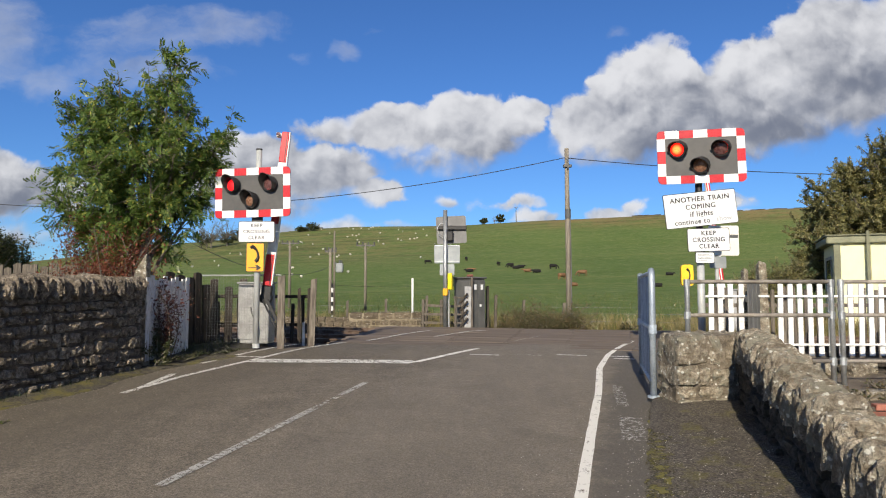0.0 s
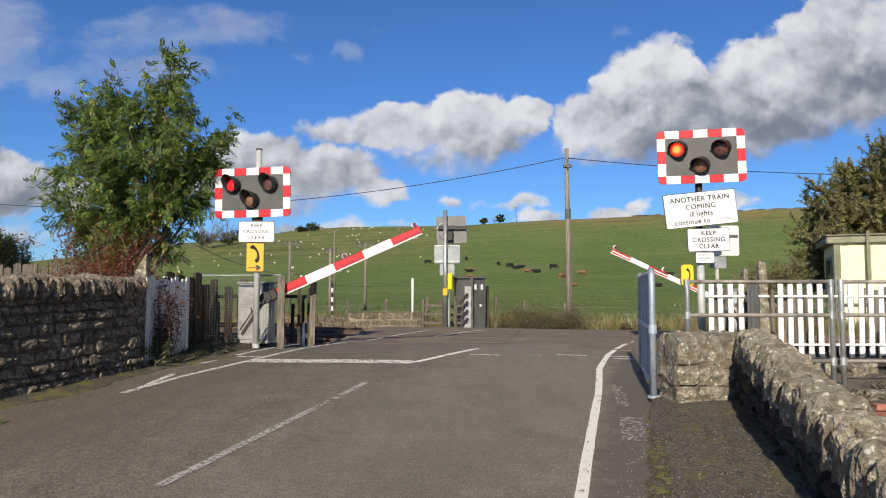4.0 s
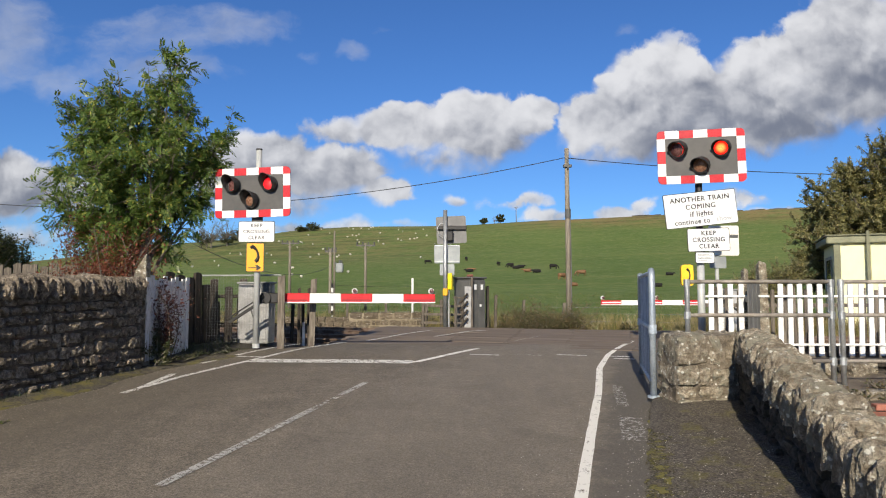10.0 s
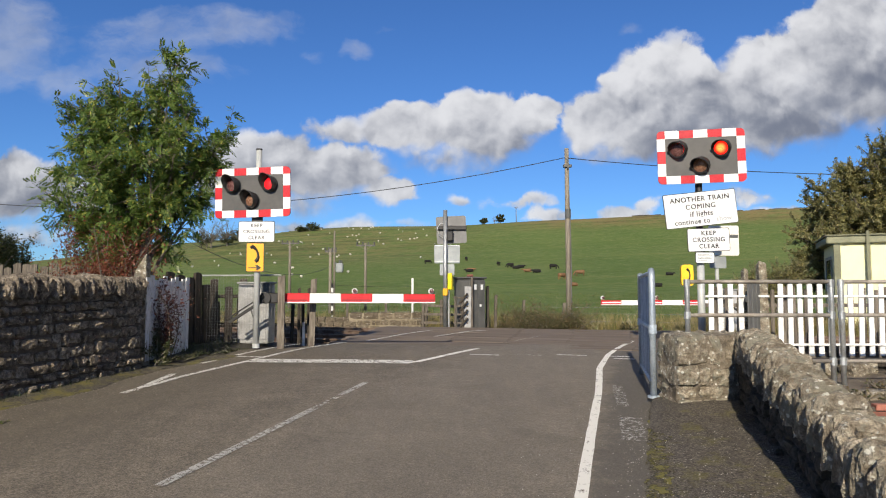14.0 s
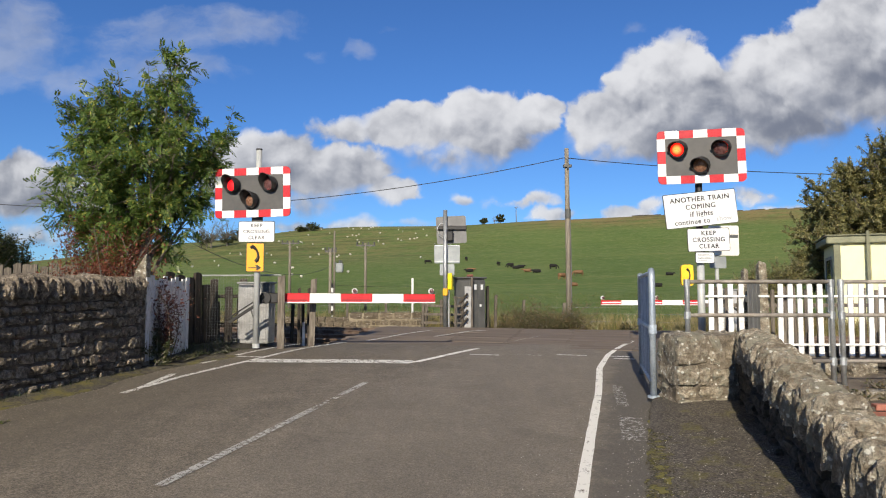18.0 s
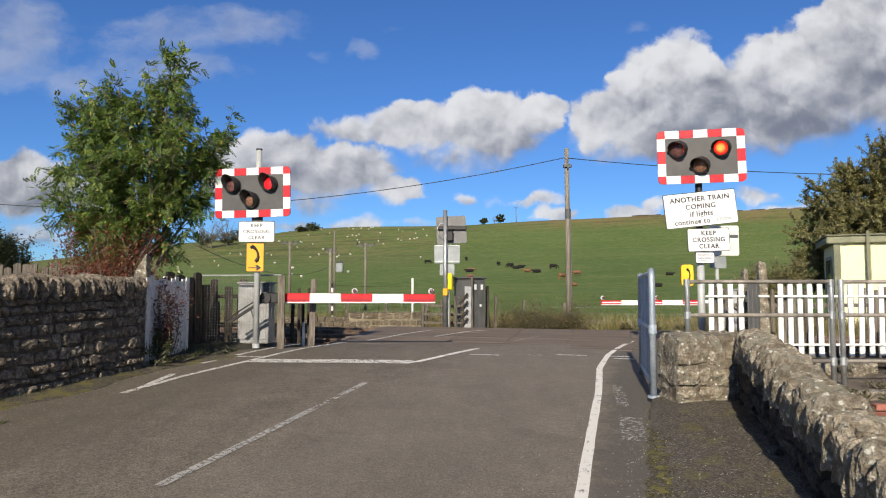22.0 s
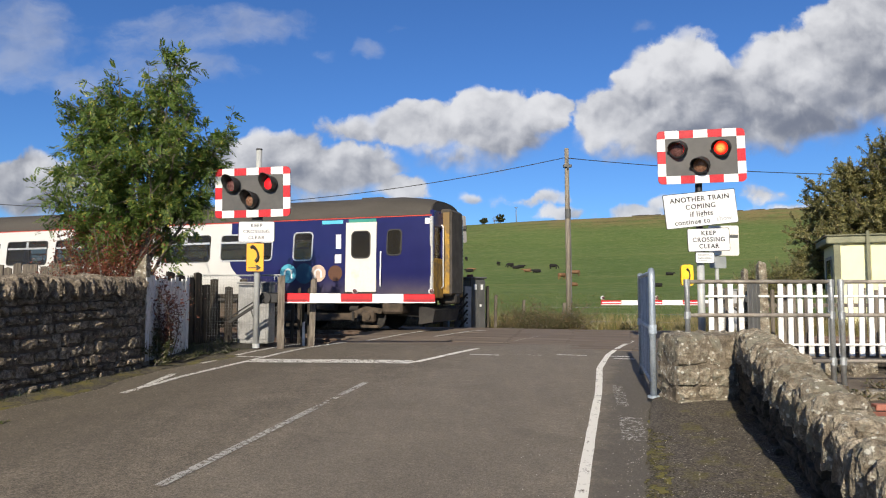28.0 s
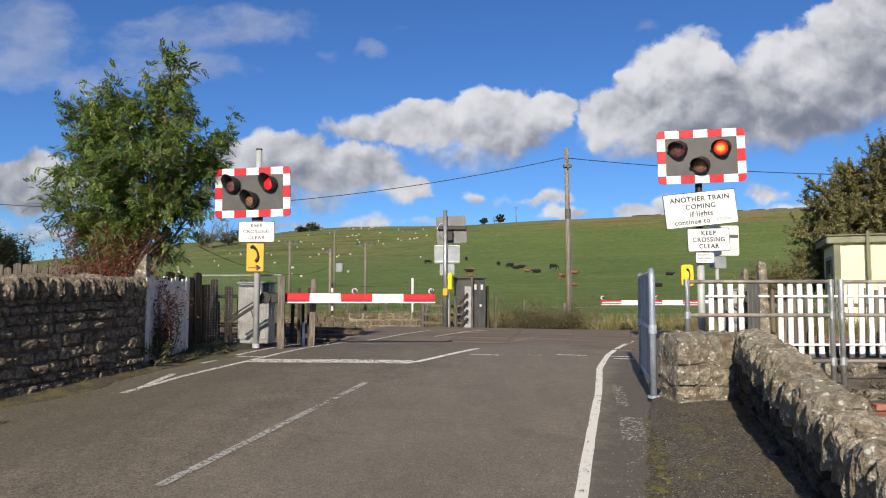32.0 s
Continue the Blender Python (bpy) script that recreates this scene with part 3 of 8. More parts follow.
strip("stop_line", [(-3.15, 11.28), (-2.0, 11.15), (-0.5, 11.0)], 0.42, PAINTWORN, "thick white stop line across the lane")
strip("centre_line", [(-0.62, 10.85), (-0.4, 11.05), (0.65, 13.0)], 0.12, PAINT, "solid white centre line before the rails")
strip("centre_line", [(-1.91, 4.70), (-1.35, 7.3)], 0.088, PAINTOLD, "long white centre dash, paint thinning")
strip("centre_line", [(-1.35, 7.3), (-1.19, 8.05)], 0.08, PAINTFAINT, "worn middle of the centre dash")
strip("centre_line", [(-1.19, 8.05), (-1.0, 8.95)], 0.085, PAINTOLD, "worn far end of the centre dash")
for x in (0.47, 1.25, 1.98):
    strip("crossing_mark", [(x, 12.02), (x + 0.5, 11.9)], 0.09, PAINTWORN if x != 1.25 else PAINTFAINT, "short white dash across the lane")
strip("crossing_mark", [(2.82, 11.85), (3.2, 11.8)], 0.07, PAINT, "short white bar on the footway")
strip("crossing_mark", [(2.86, 11.55), (3.2, 11.5)], 0.07, PAINT, "short white bar on the footway")
strip("edge_line", [(-1.66, 15.1), (-0.94, 17.8), (-0.3, 19.6)], 0.10, PAINTWORN, "white edge line beyond the rails", lift=0.021)
strip("edge_line", [(-0.19, 16.6), (0.71, 18.84), (1.6, 20.4)], 0.10, PAINTWORN, "white edge line beyond the rails", lift=0.021)
strip("centre_line", [(1.55, 15.0), (2.4, 16.9)], 0.08, PAINTFAINT, "faint centre dash on the crossing panels", lift=0.021)
strip("edge_line", [(0.9, 19.0), (2.1, 20.6)], 0.09, PAINTWORN, "white edge line beyond the rails", lift=0.021)
FLAKES = paint("flaking_road_paint", 0.585, 0.42, 22)
for pts, w in (([(1.68, 6.1), (1.90, 7.05)], 0.22), ([(1.98, 7.6), (2.24, 8.9)], 0.13)):
    strip("paint_trace", pts, w, FLAKES, "worn trace of old white paint", lift=0.004, step=0.08)

MOSS = surf("olive_moss", (0.085, 0.078, 0.022), (0.15, 0.135, 0.035), 9, 0.95, 0, 1.0, 60, vary=0.0, stain=((0.06, 0.052, 0.04), 11, 0.52, 0.85), world=True)
nt = MOSS.node_tree  # it thins out in scraps
nt.links.new(span(nt, grain(nt, nt.nodes.new("ShaderNodeNewGeometry").outputs["Position"], 9, 6, 0.7), 0.46, 0.56), nt.nodes["Principled BSDF"].inputs["Alpha"])
# gritty footpath beside the near wall, and the mossy verge along the other
rows = []
for i in range(26):
    y = 0.5 + 0.3 * i
    t = (y - 4.46) / 3.4
    x0, x1 = 1.30 + 1.06 * t + 0.05 * noise.noise(Vector((0, 5 * y, 0))), 2.55 + 1.06 * t
    rows.append([(x0 + (x1 - x0) * q, y, road_z(y) - (1 - q) * 0.004 * (x0 - road_c(y)) ** 2 * ease(16, 6, y) * (1 - ease(6.2, 7.4, y)) + 0.05 * ease(6.2, 7.5, y) * min(1, 4 * q) + (0.006 if 0 < q else -0.01) + 0.03 * q * q) for q in (0, 0.03, 0.35, 0.7, 1)])
single("pavement", Shell().sheet(rows), PATHMAT, Matrix(), "dark gritty footpath with moss along its edge", "pavement", kind="structure", smooth=True)
rows = []
for i in range(90):  # moss creeping along the path's outer edge
    y = 2.6 + 0.055 * i
    x0 = 1.27 + 1.06 * (y - 4.46) / 3.4 + 0.04 * noise.noise(Vector((3, 6 * y, 0)))
    w = 0.26 + 0.08 * noise.noise(Vector((9, 1.3 * y, 0))) + 0.03 * noise.noise(Vector((5, 15 * y, 0)))
    rows.append([(x0 + max(0.02, w) * q, y, road_z(y) - 0.004 * (x0 - road_c(y)) ** 2 * ease(16, 6, y) + (0.013 + 0.008 * noise.noise(Vector((20 * y, 9 * q, 0))) if 0 < q < 1 else -0.012)) for q in (0, 0.12, 0.35, 0.65, 0.88, 1)])
single("moss_strip", Shell().sheet(rows), MOSS, Matrix(), "olive moss along the edge of the footpath", "moss", kind="structure", smooth=True)
rng = random.Random(4)
rows = []
for i in range(60):
    y = -1 + 0.22 * i
    x0 = -6.55 + 0.231 * (y - 1.2) if y < 10.2 else -4.47
    w = 0.35 + 0.14 * math.sin(y * 1.7) + 0.1 * rng.random() + 0.5 * ease(10, 12.2, y)
    rows.append([(x0 + w * q, y, road_z(y) - 0.05 * ease(16, 6, y) + 0.03 * (1 - q) - (0.04 if q == 1 else 0) + 0.014 * rng.random()) for q in (-0.2, 0, 0.3, 0.6, 0.85, 1)])
single("verge", Shell().sheet(rows), VERGEMAT, Matrix(), "mossy gravel verge at the foot of the wall", "verge", kind="structure", smooth=True)

# ---- railway ----
BALLAST = surf("ballast", (0.055, 0.043, 0.033), (0.11, 0.088, 0.068), 3, 0.95, 0, 1.0, 16, vary=0.0, dist=0.05)
PANEL = surf("crossing_panel_rubber", (0.112, 0.086, 0.065), (0.165, 0.130, 0.10), 1.5, 0.85, 0, 0.3, 40, (0.4, 3, 1), vary=0.12)
rows = []
for s in (-400, -200, -100, -60, -40, -30, -24, -18, -14, -10, -6, -4.4, -3.6, 6.6, 7.4, 10, 14, 18, 24, 30, 40, 60, 120, 300):
    low = 0.0 if -4.4 < s < 7.4 else 1.0
    rows.append([along(s, n, -0.16 - 0.03 * low if 0 < k < 5 else -0.5) for k, n in enumerate((-5.0, -4.0, -2.5, 0.5, 3.0, 4.6))])
single("ballast", Shell().sheet(rows), BALLAST, Matrix(), "brown stone ballast under the double track", "ballast", kind="structure")
for centre in (1.365, -2.04):
    for side in (-0.745, 0.745):
        rail = Shell()
        for (w, z0, z1) in ((0.07, -0.11, -0.095), (0.02, -0.10, -0.03), (0.07, -0.035, 0.006)):
            rail.box(-300, 300, -w / 2, w / 2, z0, z1, 0.006)
        single("rail", rail, RUSTRAIL, line_pose(0, centre + side), "rusty steel rail with a worn top", "rail", group="rails of the double track", kind="structure")
deck = thing("crossing_deck", line_pose(0, 0), "brown rubber crossing panels between the rails", "crossing deck", kind="structure")
for n0, n1 in ((-3.9, -2.83), (-2.74, -2.05), (-2.03, -1.34), (-1.25, -0.35), (-0.33, 0.57), (0.66, 1.355), (1.375, 2.07), (2.16, 3.2)):
    first = -1.3 - 0.28 * (n0 + 3.9)
    step = (7.6 - first) / 7
    for k in range(7):
        s0 = first + step * k
        part("panel", Shell().box(0.008, step - 0.008, 0, n1 - n0, 0, 0.16, 0.012), PANEL, deck, m=pose(s0, n0, -0.152 + 0.002 * (k % 3)))
# timber sleepers by the ends of the deck
SLEEPER = Shell().box(-0.125, 0.125, -1.3, 1.3, -0.12, 0.0, 0.02).mesh("sleeper", WOODDARK)
for centre in (1.365, -2.04):
    bed = thing("sleeper_row", line_pose(0, centre), "dark timber sleepers half sunk in ballast", "sleepers", kind="structure")
    for k in list(range(-26, -7)) + list(range(12, 24)):
        part("sleeper", SLEEPER, WOODDARK, bed, m=pose(k * 0.65, 0, -0.14))


# ---- clouds: a far shell of broken cumulus that drifts to the right ----
def cloud_field():
    """Node group: how much cloud there is at a place on the sky, x and z over y."""
    g = bpy.data.node_groups.new("cloud_field", "ShaderNodeTree")
    g.interface.new_socket("Place", in_out="INPUT", socket_type="NodeSocketVector")
    g.interface.new_socket("Amount", in_out="OUTPUT", socket_type="NodeSocketFloat")
    g.interface.new_socket("Mass", in_out="OUTPUT", socket_type="NodeSocketFloat")
    g.interface.new_socket("Veil", in_out="OUTPUT", socket_type="NodeSocketFloat")
    g.interface.new_socket("Billow", in_out="OUTPUT", socket_type="NodeSocketFloat")
    gi, go = g.nodes.new("NodeGroupInput"), g.nodes.new("NodeGroupOutput")
    place = gi.outputs[0]
    warp = g.nodes.new("ShaderNodeTexNoise")
    g.links.new(place, warp.inputs["Vector"])
    warp.inputs["Scale"].default_value, warp.inputs["Detail"].default_value = 9.0, 3
    vm = g.nodes.new("ShaderNodeVectorMath")
    vm.operation = "MULTIPLY_ADD"
    g.links.new(warp.outputs["Color"], vm.inputs[0])
    vm.inputs[1].default_value = (0.05, 0.04, 0.0)
    off = g.nodes.new("ShaderNodeVectorMath")
    off.operation = "SUBTRACT"
    g.links.new(place, off.inputs[0])
    off.inputs[1].default_value = (0.025, 0.02, 0.0)
    g.links.new(off.outputs[0], vm.inputs[2])
    curl = g.nodes.new("ShaderNodeTexNoise")  # a second, finer curl of the edges
    g.links.new(place, curl.inputs["Vector"])
    curl.inputs["Scale"].default_value, curl.inputs["Detail"].default_value = 26.0, 4
    cv = g.nodes.new("ShaderNodeVectorMath")
    cv.operation = "MULTIPLY_ADD"
    g.links.new(curl.outputs["Color"], cv.inputs[0])
    cv.inputs[1].default_value = (0.036, 0.030, 0.0)
    g.links.new(vm.outputs[0], cv.inputs[2])
    vm = g.nodes.new("ShaderNodeVectorMath")
    vm.operation = "SUBTRACT"
    g.links.new(cv.outputs[0], vm.inputs[0])
    vm.inputs[1].default_value = (0.018, 0.015, 0.0)
    total = veil = None
    for cx, cz, rx, rz, k in CLOUDS:
        a = g.nodes.new("ShaderNodeVectorMath")
        a.operation = "MULTIPLY_ADD"
        g.links.new(vm.outputs[0], a.inputs[0])
        a.inputs[1].default_value, a.inputs[2].default_value = (1 / rx, 1 / rz, 0), (-cx / rx, -cz / rz, 0)
        d = g.nodes.new("ShaderNodeVectorMath")
        d.operation = "DOT_PRODUCT"
        g.links.new(a.outputs[0], d.inputs[0])
        g.links.new(a.outputs[0], d.inputs[1])
        if k <= 0.6 and cz > 0.3:  # thin high scraps
            v = calc(g, "MULTIPLY", calc(g, "SUBTRACT", 1.0, d.outputs["Value"]), 2 * k)
            veil = v if veil is None else calc(g, "SMOOTH_MAX", veil, v, 0.3)
            continue
        v = calc(g, "MULTIPLY", calc(g, "SUBTRACT", 1.0, d.outputs["Value"]), 1.6 * k if k > 0.85 else 1.1 * k)
        total = v if total is None else calc(g, "SMOOTH_MAX", total, v, 0.25)
    total = calc(g, "MINIMUM", calc(g, "MAXIMUM", total, -1.0), 1.3)
    puff, wisp = grain(g, place, 10, 9, 0.57), grain(g, vm.outputs[0], 40, 6, 0.62)
    knob = g.nodes.new("ShaderNodeTexVoronoi")
    knob.feature = "SMOOTH_F1"
    g.links.new(vm.outputs[0], knob.inputs["Vector"])
    for sock, val in (("Scale", 17.0), ("Detail", 3.0), ("Roughness", 0.55), ("Lacunarity", 2.1), ("Smoothness", 0.4)):
        knob.inputs[sock].default_value = val
    out = calc(g, "ADD", total, calc(g, "MULTIPLY", calc(g, "SUBTRACT", puff, 0.49), 2.5))
    out = calc(g, "ADD", out, calc(g, "MULTIPLY", calc(g, "SUBTRACT", 0.62, knob.outputs["Distance"]), 0.58))
    out = calc(g, "ADD", out, calc(g, "MULTIPLY", calc(g, "SUBTRACT", wisp, 0.5), 0.5))
    out = calc(g, "MAXIMUM", out, calc(g, "SUBTRACT", total, 0.5))
    g.links.new(out, go.inputs[0])
    soft_knob = g.nodes.new("ShaderNodeTexVoronoi")  # rounded heads, for the light on them
    soft_knob.feature = "SMOOTH_F1"
    g.links.new(vm.outputs[0], soft_knob.inputs["Vector"])
    for sock, val in (("Scale", 15.0), ("Detail", 2.0), ("Roughness", 0.5), ("Smoothness", 0.8)):
        soft_knob.inputs[sock].default_value = val
    g.links.new(calc(g, "SUBTRACT", calc(g, "MULTIPLY", grain(g, vm.outputs[0], 9, 5, 0.5), 1.6), calc(g, "MULTIPLY", soft_knob.outputs["Distance"], 0.5)), go.inputs[3])
    g.links.new(total, go.inputs[1])
    sv = g.nodes.new("ShaderNodeVectorMath")
    sv.operation = "MULTIPLY"
    g.links.new(vm.outputs[0], sv.inputs[0])
    sv.inputs[1].default_value = (1.0, 1.9, 1.0)
    g.links.new(calc(g, "ADD", veil, calc(g, "MULTIPLY", calc(g, "SUBTRACT", grain(g, sv.outputs[0], 10, 8, 0.6), 0.5), 2.6)), go.inputs[2])
    return g


CLOUDS = (  # x, height, half width, half height, thickness, on a sheet at unit distance ahead
    (0.335, 0.298, 0.12, 0.10, 1.25), (0.225, 0.255, 0.058, 0.058, 0.95), (0.285, 0.24, 0.10, 0.055, 1.0), (0.45, 0.275, 0.12, 0.075, 1.2), (0.52, 0.312, 0.13, 0.095, 1.3), (0.62, 0.35, 0.13, 0.115, 1.3), (0.76, 0.36, 0.14, 0.12, 1.3), (0.40, 0.235, 0.14, 0.04, 0.9), (0.455, 0.305, 0.06, 0.05, 1.2),
    (0.060, 0.250, 0.095, 0.066, 1.15), (0.138, 0.268, 0.048, 0.040, 1.0), (-0.045, 0.243, 0.085, 0.048, 1.0), (-0.145, 0.243, 0.085, 0.024, 0.75), (0.03, 0.205, 0.12, 0.032, 0.8),
    (-0.275, 0.190, 0.12, 0.062, 1.0), (-0.170, 0.182, 0.11, 0.052, 1.0), (-0.085, 0.152, 0.062, 0.026, 0.95), (-0.24, 0.135, 0.12, 0.026, 0.65),
    (-0.62, 0.160, 0.09, 0.055, 1.0), (-0.53, 0.14, 0.08, 0.035, 0.7), (-0.62, 0.09, 0.10, 0.024, 0.65),
    (-0.645, 0.395, 0.12, 0.085, 0.5), (-0.66, 0.335, 0.08, 0.05, 0.6), (-0.575, 0.315, 0.075, 0.04, 0.42), (-0.46, 0.385, 0.10, 0.046, 0.42), (-0.40, 0.391, 0.12, 0.042, 0.5), (-0.315, 0.402, 0.13, 0.038, 0.5), (-0.42, 0.333, 0.13, 0.038, 0.5),
    (-0.127, 0.366, 0.030, 0.022, 0.6), (-0.085, 0.395, 0.022, 0.008, 0.3), (0.275, 0.40, 0.03, 0.012, 0.3), (-0.185, 0.36, 0.02, 0.010, 0.15),
    (0.115, 0.134, 0.065, 0.018, 0.68), (0.155, 0.112, 0.065, 0.015, 0.68), (0.03, 0.135, 0.022, 0.010, 0.6), (0.27, 0.113, 0.06, 0.016, 0.68), (0.30, 0.126, 0.04, 0.016, 0.66), (0.455, 0.138, 0.055, 0.022, 0.68), (0.47, 0.117, 0.085, 0.016, 0.68),
    (-0.13, 0.102, 0.07, 0.011, 0.66), (-0.04, 0.102, 0.035, 0.009, 0.66), (-0.23, 0.097, 0.065, 0.013, 0.68))
cm = bpy.data.materials.new("cumulus")
cm.use_nodes = True
nt = cm.node_tree
nt.nodes.clear()
tc = nt.nodes.new("ShaderNodeTexCoord")
sep = nt.nodes.new("ShaderNodeSeparateXYZ")
nt.links.new(tc.outputs["Object"], sep.inputs[0])
yy = calc(nt, "MAXIMUM", sep.outputs[1], 1.0)
comb = nt.nodes.new("ShaderNodeCombineXYZ")
comb_x, comb_z = calc(nt, "DIVIDE", sep.outputs[0], yy), calc(nt, "DIVIDE", sep.outputs[2], yy)
nt.links.new(comb_x, comb.inputs[0])
nt.links.new(comb_z, comb.inputs[1])
field = cloud_field()


def field_at(dx, dz):
    vm = nt.nodes.new("ShaderNodeVectorMath")
    vm.operation = "ADD"
    nt.links.new(comb.outputs[0], vm.inputs[0])
    vm.inputs[1].default_value = (dx, dz, 0)
    gn = nt.nodes.new("ShaderNodeGroup")
    gn.node_tree = field
    nt.links.new(vm.outputs[0], gn.inputs[0])
    return gn.outputs


here = field_at(0, 0)
tiny, near_, mid2, far_, top_ = field_at(-0.004, 0.007), field_at(-0.012, 0.020), field_at(-0.022, 0.045), field_at(-0.035, 0.080), field_at(-0.05, 0.125)
f0 = here[0]
under = span(nt, calc(nt, "SUBTRACT", mid2[1], here[1]), -0.15, 0.45)  # bases fray, tops stand out
cover = calc(nt, "ADD", calc(nt, "MULTIPLY", span(nt, f0, -0.05, 0.42), calc(nt, "SUBTRACT", 1.0, under)), calc(nt, "MULTIPLY", span(nt, f0, -0.25, 1.0), under))
cover = calc(nt, "MULTIPLY", cover, span(nt, here[1], -0.2, 0.8, 0.35, 1.0))
# how much cloud lies between here and the light, and the relief of the billows
depth_ = calc(nt, "MULTIPLY", span(nt, mid2[1], -0.2, 1.4), 0.30)
for sock, lo, hi, w in ((far_[1], -0.4, 1.15, 0.38), (top_[1], -0.5, 1.15, 0.32)):
    depth_ = calc(nt, "ADD", depth_, calc(nt, "MULTIPLY", span(nt, sock, lo, hi), w))
lit = calc(nt, "ADD", calc(nt, "MULTIPLY", calc(nt, "SUBTRACT", here[3], near_[3]), 0.82), calc(nt, "MULTIPLY", calc(nt, "SUBTRACT", f0, tiny[0]), 0.20))
lit = calc(nt, "ADD", lit, calc(nt, "MULTIPLY", calc(nt, "SUBTRACT", here[3], 0.55), 0.28))
depth_ = calc(nt, "MULTIPLY", depth_, span(nt, comb_z, 0.145, 0.19, 0.1, 1.0))  # the lowest scraps lie far off, clear of the rest
bright = calc(nt, "SUBTRACT", calc(nt, "ADD", 0.82, lit), calc(nt, "MULTIPLY", depth_, 0.55))
grey = calc(nt, "MULTIPLY", span(nt, comb_x, -0.06, -0.26), span(nt, comb_z, 0.27, 0.20))  # the low bank to the left is coloured greyer
bright = calc(nt, "SUBTRACT", bright, calc(nt, "MULTIPLY", grey, 0.34))
shade = mixed(nt, span(nt, bright, -0.02, 1.06), (0.235, 0.255, 0.315), (0.93, 0.93, 0.95))
veil_ = span(nt, here[2], 0.1, 1.5, 0.0, 0.43)
shade = mixed(nt, calc(nt, "MULTIPLY", veil_, calc(nt, "SUBTRACT", 1.0, cover)), shade, (0.46, 0.49, 0.56))
cover = calc(nt, "MAXIMUM", cover, veil_)
em = nt.nodes.new("ShaderNodeEmission")
nt.links.new(shade, em.inputs[0])
em.inputs[1].default_value = 0.89
tr = nt.nodes.new("ShaderNodeBsdfTransparent")
mx = nt.nodes.new("ShaderNodeMixShader")
nt.links.new(calc(nt, "MULTIPLY", cover, 0.96), mx.inputs[0])
nt.links.new(tr.outputs[0], mx.inputs[1])
nt.links.new(em.outputs[0], mx.inputs[2])
outn = nt.nodes.new("ShaderNodeOutputMaterial")
nt.links.new(mx.outputs[0], outn.inputs[0])
rows = []
for i in range(17):
    e = radians(-1 + 2.2 * i)
    rows.append([(4300 * math.cos(e) * math.sin(radians(a)), 4300 * math.cos(e) * math.cos(radians(a)), 4300 * math.sin(e)) for a in range(-52, 53, 4)])
clouds = single("clouds", Shell().sheet(rows), cm, pose(0, 0, 1.05), "white and grey cumulus clouds drifting over a blue sky", "clouds", kind="structure", smooth=True)

# unseen cloud dome added overhead and behind to grey the fill, open round the sun
om, nt, bs = material("unseen_fill_cumulus")
nt.nodes.remove(bs)
tc = nt.nodes.new("ShaderNodeTexCoord")
way_ = nt.nodes.new("ShaderNodeVectorMath")
way_.operation = "NORMALIZE"
nt.links.new(tc.outputs["Object"], way_.inputs[0])
toward = nt.nodes.new("ShaderNodeVectorMath")
toward.operation = "DOT_PRODUCT"
nt.links.new(way_.outputs[0], toward.inputs[0])
toward.inputs[1].default_value = (math.sin(az) * math.cos(el), math.cos(az) * math.cos(el), math.sin(el))
heap = calc(nt, "SUBTRACT", grain(nt, way_.outputs[0], 3.4, 8, 0.55), span(nt, toward.outputs["Value"], 0.80, 0.93, 0.0, 0.5))
em = nt.nodes.new("ShaderNodeEmission")
nt.links.new(mixed(nt, span(nt, heap, 0.46, 0.68), (0.26, 0.265, 0.28), (0.095, 0.10, 0.115)), em.inputs[0])
mx = nt.nodes.new("ShaderNodeMixShader")
nt.links.new(span(nt, heap, 0.42, 0.50, 0.0, 0.95), mx.inputs[0])
nt.links.new(nt.nodes.new("ShaderNodeBsdfTransparent").outputs[0], mx.inputs[1])
nt.links.new(em.outputs[0], mx.inputs[2])
nt.links.new(mx.outputs[0], nt.nodes["Material Output"].inputs[0])
dome = Shell()
for a0, a1, e0 in ((52, 308, -1.0), (-52, 52, 34.2)):
    dome.sheet([[(4300 * math.cos(radians(e)) * math.sin(radians(a)), 4300 * math.cos(radians(e)) * math.cos(radians(a)), 4300 * math.sin(radians(e))) for a in range(a0, a1 + 1, 4)] for e in [e0 + (89 - e0) * i / 16 for i in range(17)]])
single("clouds", dome, om, pose(0, 0, 1.05), "unseen grey cloud dome added overhead and behind for neutral fill light", "clouds", kind="structure", smooth=True)

# ---- stone walls ----
def stone_mesh(name, rng, mat, rough=0.09, taper=0.0, square=0.0):
    """A rough squared stone in a unit box, its corners knocked off."""
    sh = Shell()
    n = 3
    ix = {}
    for i in range(n + 1):
        for j in range(n + 1):
            for k in range(n + 1):
                if 0 < i < n and 0 < j < n and 0 < k < n:
                    continue
                p = [2 * v / n - 1 for v in (i, j, k)]
                big = sorted(abs(v) for v in p)
                pull = 0.86 + square if big[0] > 0.9 else (0.93 + square * 0.5 if big[1] > 0.9 else 1.0)
                p = [v * pull + rng.uniform(-rough, rough) for v in p]
                p[0] *= 1 - taper * (p[2] + 1) / 2
                ix[(i, j, k)] = len(sh.v)
                sh.v.append(tuple(0.5 * v for v in p))
    for a in range(3):
        b, c = (a + 1) % 3, (a + 2) % 3
        for e in (0, n):
            for u in range(n):
                for w in range(n):
                    q = []
                    for du, dw in ((0, 0), (1, 0), (1, 1), (0, 1)):
                        t = [0, 0, 0]
                        t[a], t[b], t[c] = e, u + du, w + dw
                        q.append(ix[tuple(t)])
                    sh.f.append(tuple(q))
    return sh.mesh(name, mat)


